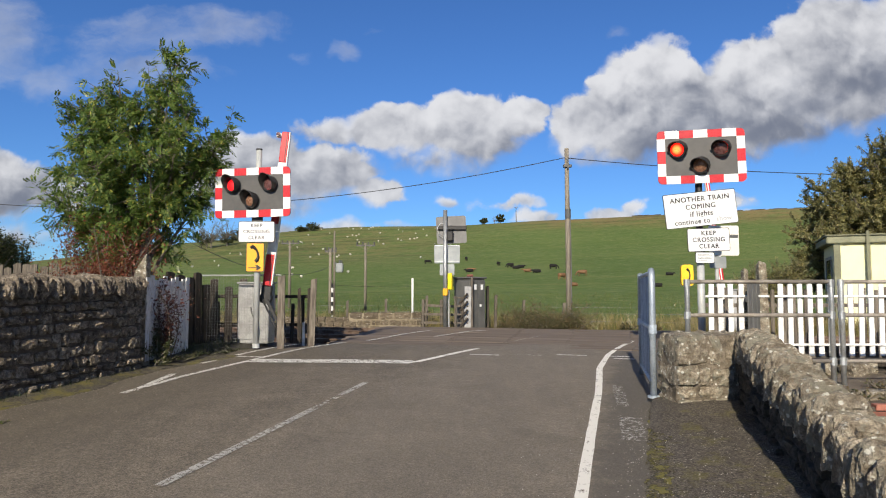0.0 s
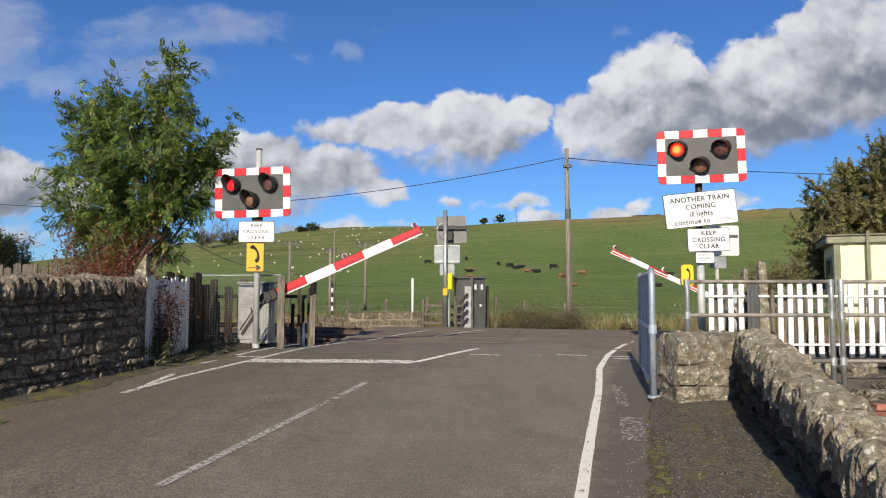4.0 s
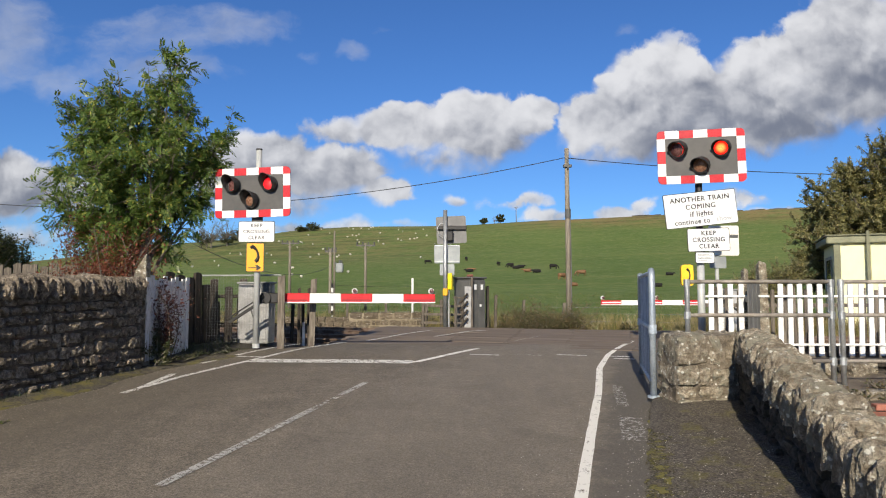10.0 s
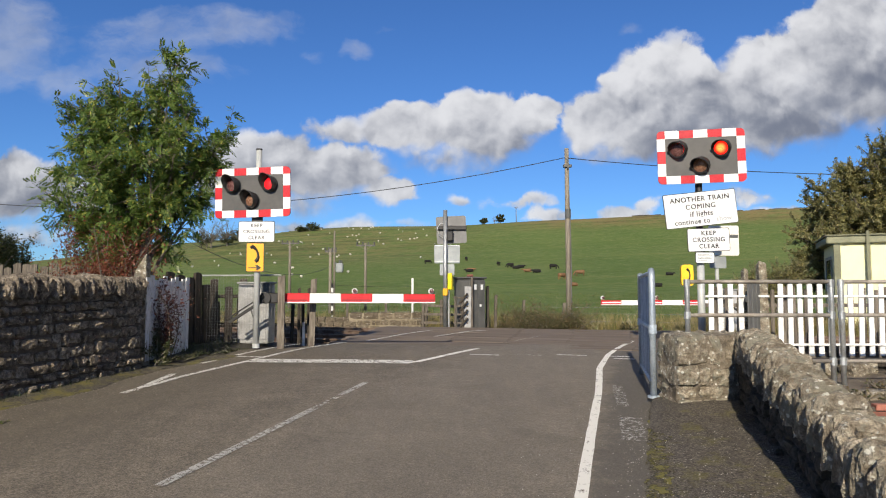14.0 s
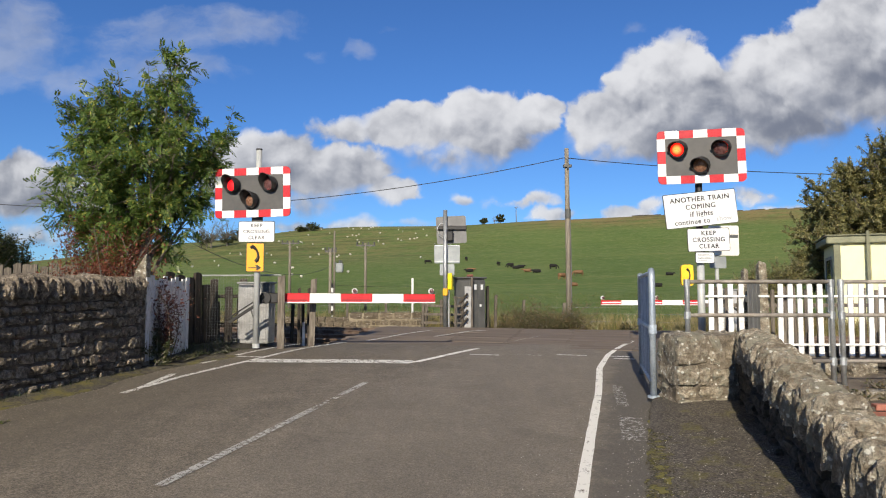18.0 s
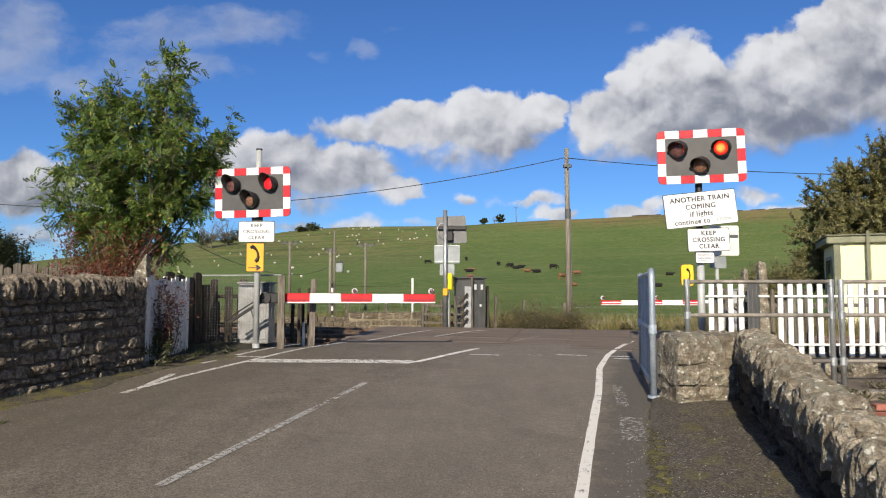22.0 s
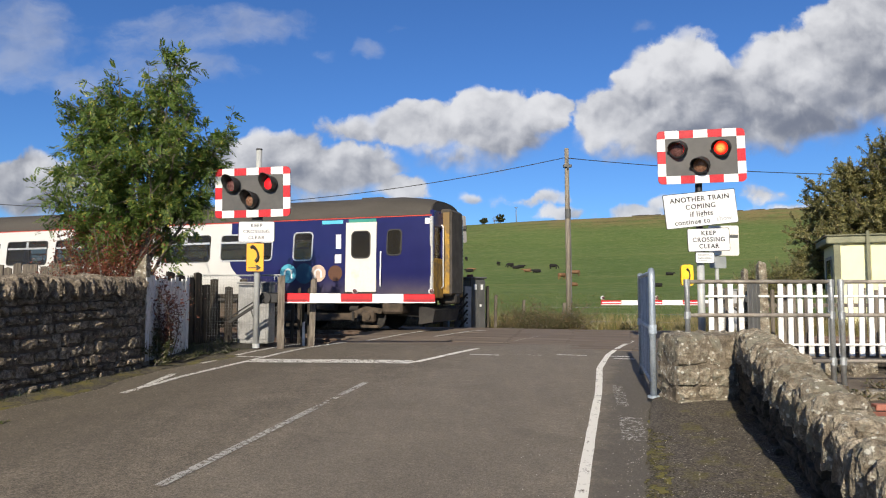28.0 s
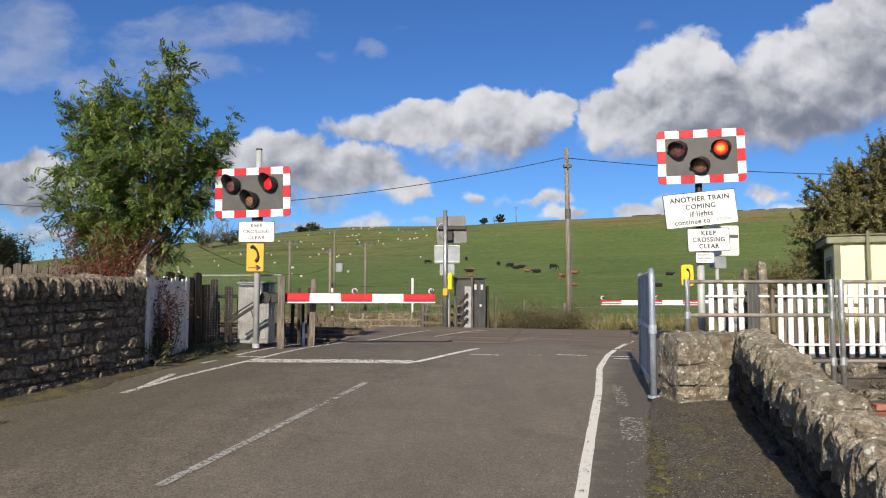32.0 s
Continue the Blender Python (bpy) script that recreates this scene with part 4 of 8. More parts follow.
def coping_mesh(name, rng, mat):
    """A coping stone in a unit box: upright, its back rounded over, the surface broken and pitted."""
    sh = Shell()
    nx, na = 7, 21
    ph = rng.uniform(0, 50)
    rows = []
    for i in range(nx + 1):
        u = i / nx - 0.5
        row = []
        for k in range(na):
            a = math.pi * (k / (na - 1)) * 1.24 - 0.12 * math.pi
            y = math.copysign(abs(math.cos(a)) ** 0.6, math.cos(a)) * 0.5
            z = 0.5 * math.copysign(abs(math.sin(a)) ** 0.75, math.sin(a)) if math.sin(a) > 0 else -0.5 * min(1.0, 3.2 * abs(math.sin(a)))
            q = 1 - 0.20 * (2 * abs(u)) ** 3
            d = 1 + 0.17 * noise.noise(Vector((u * 2.2 + ph, y * 2.6, z * 2.6))) + 0.12 * noise.noise(Vector((u * 6 + ph, y * 7, z * 7))) + 0.05 * noise.noise(Vector((u * 19 + ph, y * 11, z * 11)))
            d += 0.07 * (0.3 - abs(noise.noise(Vector((u * 7 + ph, y * 2.0, z * 2.0)))))  # split layers
            row.append((u * (1 + 0.25 * noise.noise(Vector((y * 3 + ph, z * 3, 7))) ), y * q * d, z * q * d))
        rows.append(row)
    sh.sheet(rows)
    w = na
    sh.f.append(tuple(range(w)))
    sh.f.append(tuple(nx * w + k for k in range(w))[::-1])
    sh.f.append(tuple(i * w for i in range(nx + 1)) + tuple(i * w + w - 1 for i in range(nx, -1, -1)))
    return sh.mesh(name, mat)


rng = random.Random(11)
STONES_L = [stone_mesh("stone", rng, STONE_L, 0.13) for _ in range(10)]
COPES_L = [coping_mesh("coping_stone", rng, STONE_L) for _ in range(8)]
STONES_R = [stone_mesh("stone", rng, STONE_R, 0.12) for _ in range(8)]
STONES_D = [stone_mesh("stone", rng, STONE_SHADE, 0.12) for _ in range(8)]
COPES_R = [coping_mesh("coping_stone", rng, STONE_R) for _ in range(12)]


def scaled(x, y, z, sx, sy, sz, rx=0, ry=0, rz=0):
    return pose(x, y, z, rx, ry, rz) @ Matrix.Diagonal((sx, sy, sz, 1))


def stone_wall(name, p0, p1, top, thick, label, stones, copes, mat, cope_h, cope_w, seed, face=1, course=(0.10, 0.19), length=(0.16, 0.42), lean=12, lo=0.0):
    """A rubble wall from p0 to p1 (its exposed face), in rough courses with a row of upright coping stones."""
    r = random.Random(seed)
    dx, dy = p1[0] - p0[0], p1[1] - p0[1]
    ln = math.hypot(dx, dy)
    wall = thing(name, pose(p0[0], p0[1], 0, 0, 0, math.degrees(math.atan2(dy, dx))), label, "stone wall", kind="structure")
    base = lambda a: road_z(p0[1] + dy * a / ln) + lo
    core = Shell()
    segs = max(2, int(ln / 0.5))
    ring = []
    for i in range(segs + 1):
        a = ln * i / segs
        ring.append([(a, face * 0.05, base(a) - 0.3), (a, face * 0.05, top(a) - cope_h), (a, face * (thick - 0.05), top(a) - cope_h), (a, face * (thick - 0.05), base(a) - 0.3)])
    core.sheet(ring)
    core.f.append((0, 1, 2, 3))
    core.f.append(tuple(segs * 4 + i for i in range(4)))
    part("core", core, MORTAR, wall, "dark recessed mortar")
    z = 0.0
    while True:
        h = r.uniform(*course)
        a = -r.uniform(0, 0.2)
        placed = False
        while a < ln:
            l = r.uniform(*length) * (1.25 if r.random() < 0.2 else 1)
            am = min(max(a + l / 2, 0), ln)
            zb = base(am) - 0.05 + z
            if zb + h < top(am) - cope_h + 0.05:
                e = min(a + l, ln)
                s0 = max(a, 0)
                if e - s0 > 0.05:
                    part("stone", r.choice(stones), mat, wall, m=scaled((s0 + e) / 2, face * (0.098 + r.choice((-0.02, 0.0, 0.008, 0.014, 0.02)) + r.uniform(-0.008, 0.008)), zb + h / 2, (e - s0) * 1.0, 0.2, h * r.uniform(0.7, 1.15), r.uniform(-6, 6), r.uniform(-7, 7), r.choice((0, 180)) + r.uniform(-6, 6)))
                placed = True
            a += l + 0.012
        z += h + 0.012
        if not placed or z > 3:
            break
    a = 0.0
    while a < ln:
        w = cope_w * r.uniform(0.7, 1.25)
        h = cope_h * r.uniform(0.85, 1.15)
        am = min(a + w / 2, ln)
        part("coping_stone", r.choice(copes), mat, wall, m=scaled(am, face * thick / 2 + r.uniform(-0.02, 0.02), top(am) - cope_h + h / 2 - 0.03, w * 1.2, thick * r.uniform(0.98, 1.16), h, r.uniform(-7, 7), lean + r.uniform(-8, 8), r.uniform(-9, 9)))
        a += w
    return wall


stone_wall("wall_left", (-6.55, 1.2), (-4.46, 10.25), lambda a: 1.17 + 0.017 * a, 0.42, "dark rubble stone wall with upright rounded coping stones", STONES_L, COPES_L, STONE_L, 0.27, 0.125, 5, lean=14, course=(0.07, 0.16), length=(0.08, 0.24))
# face stones carry the shade in their colour, the coping doesn't
stone_wall("wall_right", (1.40, 0.9), (3.16, 7.45), lambda a: 0.06 + 0.095 * a, 0.33, "low rubble wall, its face painted shade-dark, with big rounded lichen-spotted coping", STONES_D, COPES_R, STONE_SHADE, 0.34, 0.125, 8, face=-1, lean=-10)
rng = random.Random(19)
STONES_P = [stone_mesh("stone", rng, STONE_R, 0.075, 0, 0.0) for _ in range(6)]
pier = thing("wall_pier", pose(2.78, 7.60, 0.0, 0, 0, 2), "squared stone wall end with white lichen spots", "stone wall", kind="structure")
part("core", Shell().box(-0.285, 0.42, -0.195, 0.3, -0.3, 0.60, 0.02), MORTARPALE, pier, "flush weathered lime mortar")
rng = random.Random(3)
z = -0.17
for h, row in ((0.10, (0.30, 0.12, 0.26, 0.15)), (0.13, (0.23, 0.30, 0.14, 0.16)), (0.22, (0.25, 0.14, 0.27, 0.16)), (0.34, (0.34, 0.20, 0.17, 0.12))):
    x = -0.30
    for k, w in enumerate(row):
        big = 0.03 if h > 0.2 and k == 0 else (0.008 if k == 0 else -0.012 * rng.random())
        hh = h * (1.0 if big > 0.02 else rng.uniform(0.80, 0.97))
        part("stone", rng.choice(STONES_P), STONE_R, pier, m=scaled(x + w / 2, -0.052 - big + rng.uniform(-0.014, 0.010), z + hh / 2 + 0.004, w * (1.02 if big > 0.02 else rng.uniform(0.82, 0.95)), 0.34, hh, rng.uniform(-3, 3), rng.uniform(-5, 5), rng.uniform(-4, 4)))
        part("stone", rng.choice(STONES_R), STONE_R, pier, m=scaled(x + w / 2, 0.22, z + h / 2, w, 0.30, h, 0, 0, 180))
        x += w
    z += h

# ---- gates and fences on the near side of the line, by the wall end ----
gate = thing("white_gate", pose(-4.52, 10.42, 0, 0, 0, 90.5), "white painted vertical-board gate, paint peeling, standing shut", "gate")
for i in range(11):
    part("board", Shell().box(0.010, 0.150 - 0.02 * (i % 3 == 2), -0.012, 0.012, 0.0, 1.28 + 0.04 * math.sin(i * 2.1), 0.004), WOODWHITE, gate, m=pose(0.165 * i, 0.004 * (i % 2), 0.02, 0, 0.5 * math.sin(i * 4.0), 0))
for z in (0.25, 1.0):
    part("rail", Shell().box(0, 1.82, 0.012, 0.06, z, z + 0.1, 0.006), WOODWHITE, gate)
single("stone_gatepost", Shell().add([(-0.11, -0.10, 0), (0.11, -0.10, 0), (0.11, 0.10, 0), (-0.11, 0.10, 0), (-0.08, -0.08, 1.45), (0.09, -0.07, 1.72), (0.09, 0.08, 1.68), (-0.08, 0.07, 1.43)],
       [(0, 3, 2, 1), (4, 5, 6, 7), (0, 1, 5, 4), (1, 2, 6, 5), (2, 3, 7, 6), (3, 0, 4, 7)]), STONE_R, pose(-4.62, 10.5, -0.06), "rough upright stone gatepost with a slanted top", "gatepost")


def board_fence(name, x, y, turn, count, pitch, w, h, mat, label, rails=(0.35, 0.95), uneven=0.12, seed=1, category="fence", t=0.03, pointed=False):
    r = random.Random(seed)
    f = thing(name, pose(x, y, road_z(y), 0, 0, turn), label, category)
    for i in range(count):
        hh = h + r.uniform(-uneven, uneven)
        sh = Shell().slab([(0, 0), (w, 0), (w, hh - (w * 0.5 if pointed else r.uniform(0, 0.03))), (w / 2, hh), (0, hh - (w * 0.5 if pointed else r.uniform(0, 0.03)))], -t / 2, t / 2)
        part("picket" if pointed else "board", sh, mat, f, m=pose(i * pitch, 0, 0, r.uniform(-1, 1), r.uniform(-1.2, 1.2), 0))
    for z in rails:
        part("rail", Shell().box(-0.05, count * pitch, t / 2, t / 2 + 0.04, z, z + 0.07, 0.006), mat, f)
    return f


board_fence("plank_fence", -5.02, 12.45, 72, 5, 0.26, 0.19, 1.34, WOODDARK, "dark creosoted upright boards with gaps", seed=2, t=0.05)
board_fence("plank_fence", -5.05, 13.9, 12, 4, 0.30, 0.15, 1.28, WOODDARK, "dark weathered uprights of a broken fence", seed=6, t=0.06, uneven=0.2)
board_fence("rail_fence", -4.9, 14.9, -10, 9, 0.24, 0.07, 0.95, WOODDARK, "dark timber pickets beside the line", seed=8)
# pale paling fence that shows over the wall top
board_fence("paling_fence", -12.5, 13.4, 4, 34, 0.17, 0.15, 1.60, WOODGREY, "pale weathered close-boarded fence behind the wall", seed=12, uneven=0.07)


def fence_post(x, y, h, w, mat, label, tilt=0.0, group="", top=0.03):
    return single("fence_post", Shell().add([(-w / 2, -w / 2, 0), (w / 2, -w / 2, 0), (w / 2, w / 2, 0), (-w / 2, w / 2, 0), (-w / 2, -w / 2, h - top), (w / 2, -w / 2, h), (w / 2, w / 2, h), (-w / 2, w / 2, h - top)],
                  [(0, 3, 2, 1), (4, 5, 6, 7), (0, 1, 5, 4), (1, 2, 6, 5), (2, 3, 7, 6), (3, 0, 4, 7)]), mat, pose(x, y, road_z(min(y, 21)) - 0.03, 0, tilt, 8), label, "post", group)


fence_post(-3.10, 13.15, 1.42, 0.13, WOODGREY, "square weathered timber post", 0)
fence_post(-2.60, 13.6, 1.37, 0.115, WOODGREY, "square weathered timber post", 1.5)
fence_post(-2.75, 14.1, 1.2, 0.07, WOODDARK, "thin dark timber post", 0)
fence_post(-3.0, 14.3, 1.2, 0.06, WOODDARK, "thin dark timber post", 0)
fence_post(-2.88, 14.2, 0.5, 0.05, PICKET, "short white marker post", 0)
mesh_fence = thing("mesh_panel", pose(-4.92, 13.55, 0.02, 0, 0, -7), "galvanised wire mesh panel before the barrier machine", "mesh fence")
wires = Shell()
for i in range(33):
    wires.tube([(i * 0.055, 0, 0.1), (i * 0.055, 0, 1.38)], 0.0015, 4, False)
for i in range(24):
    wires.tube([(0, 0.004, 0.1 + i * 0.055), (1.78, 0.004, 0.1 + i * 0.055)], 0.0015, 4, False)
part("wire_mesh", wires, MESHWIRE, mesh_fence)
part("top_rail", Shell().tube([(0, 0, 1.39), (1.78, 0, 1.39)], 0.014, 8), GALV, mesh_fence)


# ---- level crossing signals ----
def hood(r, ln, tilt_x, tilt_z):
    """A tube with a longer top edge, open towards the road."""
    sh = Shell()
    n = 24
    rows = []
    for k in range(n + 1):
        a = 2 * math.pi * k / n
        reach = ln * (0.62 + 0.38 * math.sin(a))
        x, z = r * math.cos(a), r * math.sin(a)
        q = r - 0.008
        rows.append([(x, 0, z), (x, -reach, z), (q * math.cos(a), -reach, q * math.sin(a)), (q * math.cos(a), 0, q * math.sin(a))])
    sh.sheet(rows)
    return sh, pose(0, 0, 0, tilt_x, 0, tilt_z)


LENS_R = 0.118


def lens_mesh(mat_front, mat_back):
    """A lamp insert with a domed lens on either face, one that shines and one that is dark."""
    me = bpy.data.meshes.new("lens")
    vs, fs, mi = [], [], []
    n = 20
    for face in (0, 1):
        sgn = -1 if face == 0 else 1
        o = len(vs)
        for k in range(4):
            rr = LENS_R * (1 - k / 4)
            for j in range(n):
                a = 2 * math.pi * j / n
                vs.append((rr * math.cos(a), sgn * (0.004 + 0.03 * (1 - (rr / LENS_R) ** 2)), rr * math.sin(a)))
        vs.append((0, sgn * 0.034, 0))
        for k in range(3):
            for j in range(n):
                j2 = (j + 1) % n
                q = (o + k * n + j, o + k * n + j2, o + (k + 1) * n + j2, o + (k + 1) * n + j)
                fs.append(q if face == 0 else q[::-1])
                mi.append(face)
        for j in range(n):
            q = (o + 3 * n + j, o + 3 * n + (j + 1) % n, o + 4 * n)
            fs.append(q if face == 0 else q[::-1])
            mi.append(face)
    me.from_pydata(vs, [], fs)
    me.materials.append(mat_front)
    me.materials.append(mat_back)
    me.polygons.foreach_set("material_index", mi)
    me.polygons.foreach_set("use_smooth", [True] * len(fs))
    return me


def signal_head(parent, cz, yaw, roll, hood_tilt, lit, y=-0.15, deep=0.125):
    """The chequered board with two red lamps above an amber one. Returns the two red lenses."""
    W, H = 1.50, 0.95
    m = pose(0, y, cz, 0, roll, yaw)
    board = part("backboard", Shell().slab(rounded(W - 0.26, H - 0.26, 0.02), -0.012, 0.012), DARKGREY, parent, "dark grey board", m)
    b = 0.14
    xs = [-W / 2 + b + (W - 2 * b) * i / 5 for i in range(6)]
    zs = [-H / 2 + b + (H - 2 * b) * i / 3 for i in range(4)]
    for top in (1, -1):
        z0, z1 = (H / 2 - b, H / 2) if top > 0 else (-H / 2, -H / 2 + b)
        for i in range(5):
            part("border_square", Shell().box(xs[i] + 0.001, xs[i + 1] - 0.001, -0.016, 0.01, z0, z1), WHITE if i % 2 == 0 else RED, parent, m=m)
    for side in (1, -1):
        x0, x1 = (W / 2 - b, W / 2) if side > 0 else (-W / 2, -W / 2 + b)
        for i in range(3):
            part("border_square", Shell().box(x0, x1, -0.016, 0.01, zs[i] + 0.001, zs[i + 1] - 0.001), WHITE if i % 2 == 0 else RED, parent, m=m)
        for top in (1, -1):
            z0, z1 = (H / 2 - b, H / 2) if top > 0 else (-H / 2, -H / 2 + b)
            cx, cz2 = (x0 + x1) / 2, (z0 + z1) / 2
            ol = [(cx - side * b / 2, cz2 - top * b / 2), (cx + side * b / 2, cz2 - top * b / 2)]
            for k in range(6):
                a = radians(90 * k / 5)
                ol.append((cx + side * (b / 2 - 0.08 + 0.08 * math.cos(a)), cz2 + top * (b / 2 - 0.08 + 0.08 * math.sin(a))))
            ol.append((cx - side * b / 2, cz2 + top * b / 2))
            part("border_corner", Shell().slab(ol, -0.016, 0.01), RED, parent, m=m)
    lenses = []
    dark = lens_mesh(LENSAMBER, LENSAMBER)
    red = lens_mesh(lit, LENSDARK)
    for lx, lz, kind in ((-0.37, 0.145, 0), (0.37, 0.145, 1), (0.0, -0.155, 2)):
        sh, tilt = hood(0.15, 0.27, *hood_tilt)
        lamp = part("lamp_hood", sh, BLACK, parent, "black lamp hood", m @ pose(lx, -0.02, lz) @ tilt, True)
        part("lamp_back", Shell().slab(circle(0.148), -0.006, 0.0), BLACK, lamp)
        n_ = 24
        ring = Shell().sheet([[(rr_ * math.cos(2 * math.pi * j / n_), yy_, rr_ * math.sin(2 * math.pi * j / n_)) for rr_, yy_ in ((0.121, -0.006), (0.148, -0.006), (0.148, 0.006), (0.121, 0.006), (0.121, -0.006))] for j in range(n_ + 1)])
        part("baffle", ring, BLACK, lamp, "", pose(0, -deep if kind < 2 else -0.8 * deep, 0))
        lens = part("lens", dark if kind == 2 else red, LENSAMBER, lamp, "domed signal lens", pose(0, -0.16 if kind < 2 else -0.03, 0))
        lens.matrix_basis = pose(0, -deep if kind < 2 else -0.8 * deep, 0)
        if kind < 2:
            lenses.append(lens)
    return lenses


def plate(parent, w, h, x, y, z, lines, size, yaw=0, roll=0, name="sign_plate", border=True, back=False):
    m = pose(x, y, z, 0, roll, yaw)
    p = part(name, Shell().slab(rounded(w, h, 0.03), -0.006, 0.006), SIGNBACK if back else BLACK, parent, "black-edged white sign" if not back else "plain grey sign back", m)
    if not back:
        part("face", Shell().slab(rounded(w - 0.02, h - 0.02, 0.025), -0.010, -0.005), SIGNWHITE, p)
        for text, dx, dz, s, mat in lines:
            lettering(text, s, mat, p, dx, -0.0115, dz)
    return p


def phone_mark(parent, w, h, y=-0.012, arrow=True):
    """A handset, and an arrow to the right under it."""
    arc = Shell()
    pts = [(-0.26, 0.33), (-0.14, 0.38), (-0.02, 0.32), (0.08, 0.25), (0.16, 0.14), (0.18, 0.02), (0.13, -0.09), (0.02, -0.15)]
    arc.tube([(w * a, y, h * b) for a, b in pts], [w * r for r in (0.09, 0.11, 0.08, 0.065, 0.065, 0.08, 0.11, 0.09)], 8)
    part("handset_mark", arc, BLACK, parent)
    if arrow:
        part("arrow_mark", Shell().slab([(-0.36 * w, -0.345 * h), (0.1 * w, -0.345 * h), (0.02 * w, -0.27 * h), (0.16 * w, -0.27 * h), (0.36 * w, -0.36 * h), (0.16 * w, -0.45 * h), (0.02 * w, -0.45 * h), (0.1 * w, -0.375 * h), (-0.36 * w, -0.375 * h)], y - 0.003, y + 0.004), BLACK, parent)


KEEP = [("KEEP", 0, 0.115, 0.12, BLACK), ("CROSSING", 0, 0.0, 0.12, BLACK), ("CLEAR", 0, -0.115, 0.12, BLACK)]
sig_l = thing("crossing_signal", scaled(-3.533, 13.0, 0.107, 0.9924, 0.9924, 0.9924), "wig-wag level crossing signal with red-and-white bordered board on a grey post", "traffic signal", group="crossing signals")
part("post", Shell().tube([(0, 0, -0.08), (0, 0, 3.72)], 0.057, 16), GREYPOST, sig_l, smooth=True)
part("post_cap", Shell().tube([(0, 0, 3.72), (0, 0, 3.75)], 0.06, 16), BLACK, sig_l)
part("base_collar", Shell().tube([(0, 0, -0.08), (0, 0, 0.0)], 0.07, 16), GREYPOST, sig_l)
LENS_LEFT = signal_head(sig_l, 2.875, -8, -0.9, (-8, -19), LENSLIT, deep=0.05)
for o in list(sig_l.children):
    if o.name.startswith(("backboard", "border", "lamp")):
        o.matrix_basis = pose(-0.07, 0, 0) @ o.matrix_basis
part("bracket", Shell().box(-0.1, 0.1, -0.09, -0.02, 2.3, 2.5, 0.01), BLACK, sig_l)
plate(sig_l, 0.70, 0.40, 0.0, -0.09, 2.13, [(t, x, z, 0.105, m_) for t, x, z, s, m_ in KEEP], 0.1, yaw=-2)
ph = part("telephone_sign", Shell().slab(rounded(0.34, 0.55, 0.02), -0.006, 0.006), BLACK, sig_l, "yellow telephone sign with an arrow", pose(-0.02, -0.085, 1.64, 0, 0, 2))
part("face", Shell().slab(rounded(0.32, 0.53, 0.02), -0.010, -0.005), YELLOW, ph)
phone_mark(ph, 0.34, 0.55)

sig_r = thing("crossing_signal", pose(4.56, 12.1, 0.0), "wig-wag level crossing signal with warning plates on a grey post", "traffic signal", group="crossing signals")
part("post", Shell().tube([(0, 0, 0), (0, 0, 1.72)], 0.064, 18), GREYPOST, sig_r, smooth=True)
part("upper_post", Shell().tube([(0, 0, 1.7), (0, 0, 3.4)], 0.06, 16), BLACK, sig_r, "black upper post", smooth=True)
LENS_RIGHT = signal_head(sig_r, 3.47, -7, -1.2, (14, -30), LENSLITR)
plate(sig_r, 1.32, 0.61, -0.02, -0.12, 2.54, [("ANOTHER TRAIN", 0, 0.18, 0.135, BLACK), ("COMING", -0.002, 0.045, 0.135, BLACK), ("COMING", 0.003, 0.046, 0.135, BLACK), ("if lights", 0.0, -0.085, 0.135, BLACK), ("continue to", -0.18, -0.215, 0.13, BLACK), ("show", 0.40, -0.205, 0.13, FADED)], 0.1, yaw=4, roll=-6.2)
plate(sig_r, 0.76, 0.41, 0.11, -0.11, 1.995, KEEP, 0.1, yaw=3, roll=-2)
small = plate(sig_r, 0.34, 0.20, 0.04, -0.105, 1.68, [], 0.1)
for i, (w, dx) in enumerate(((0.2, -0.03), (0.24, 0), (0.22, -0.01), (0.24, 0), (0.15, -0.04))):
    part("print_line", Shell().box(-w / 2 + dx, w / 2 + dx, -0.0125, -0.0095, 0.056 - i * 0.026, 0.064 - i * 0.026), DARKGREY, small)


def telephone_box(x, y, z, w, h, label, turn=0, mat=None):
    t = thing("telephone_box", pose(x, y, 0, 0, 0, turn), label, "telephone")
    part("post", Shell().tube([(0, 0.06, road_z(min(y, 21)) - 0.05), (0, 0.06, z)], 0.035, 10), GREYPOST, t)
    part("case", Shell().slab(rounded(w, h, 0.05), -0.08, 0.06, pose(0, 0, z)), mat or LEMON, t, "bright yellow case")
    arc = Shell().tube([(w * (-0.1 + 0.3 * math.sin(a)), -0.085, z + h * 0.3 * math.cos(a)) for a in [0.2 + 2.6 * i / 8 for i in range(9)]], [0.02, 0.024, 0.014, 0.011, 0.011, 0.011, 0.014, 0.024, 0.02], 6)
    part("handset_mark", arc, BLACK, t)
    return t


telephone_box(4.40, 12.35, 1.38, 0.21, 0.38, "golden yellow emergency telephone box on a thin post", -10, GOLDEN)


# ---- dry-stone walls along the hill crest ----
def crest_wall(s0, s1, n, h, seed):
    rng, sh, s_ = random.Random(seed), Shell(), s0
    while s_ < s1:
        w = rng.uniform(1.6, 3.4)
        p = line_pose(s_ + w / 2, n, 0).translation
        top = 0 if rng.random() < 0.12 else h * rng.uniform(0.75, 1.15)
        if top:
            at = land_z(p.x, p.y)
            sh.box(-w / 2 - 0.1, w / 2 + 0.1, -0.3, 0.3, -0.6, top, 0.08, m=line_pose(s_ + w / 2, n, at))
        s_ += w
    single("field_wall", sh, STONE_SHADE, Matrix(), "dark dry-stone wall along the hill crest", "stone wall", kind="structure")


crest_wall(-16, 75, 318, 0.42, 5)
crest_wall(-205, -176, 304, 0.75, 6)

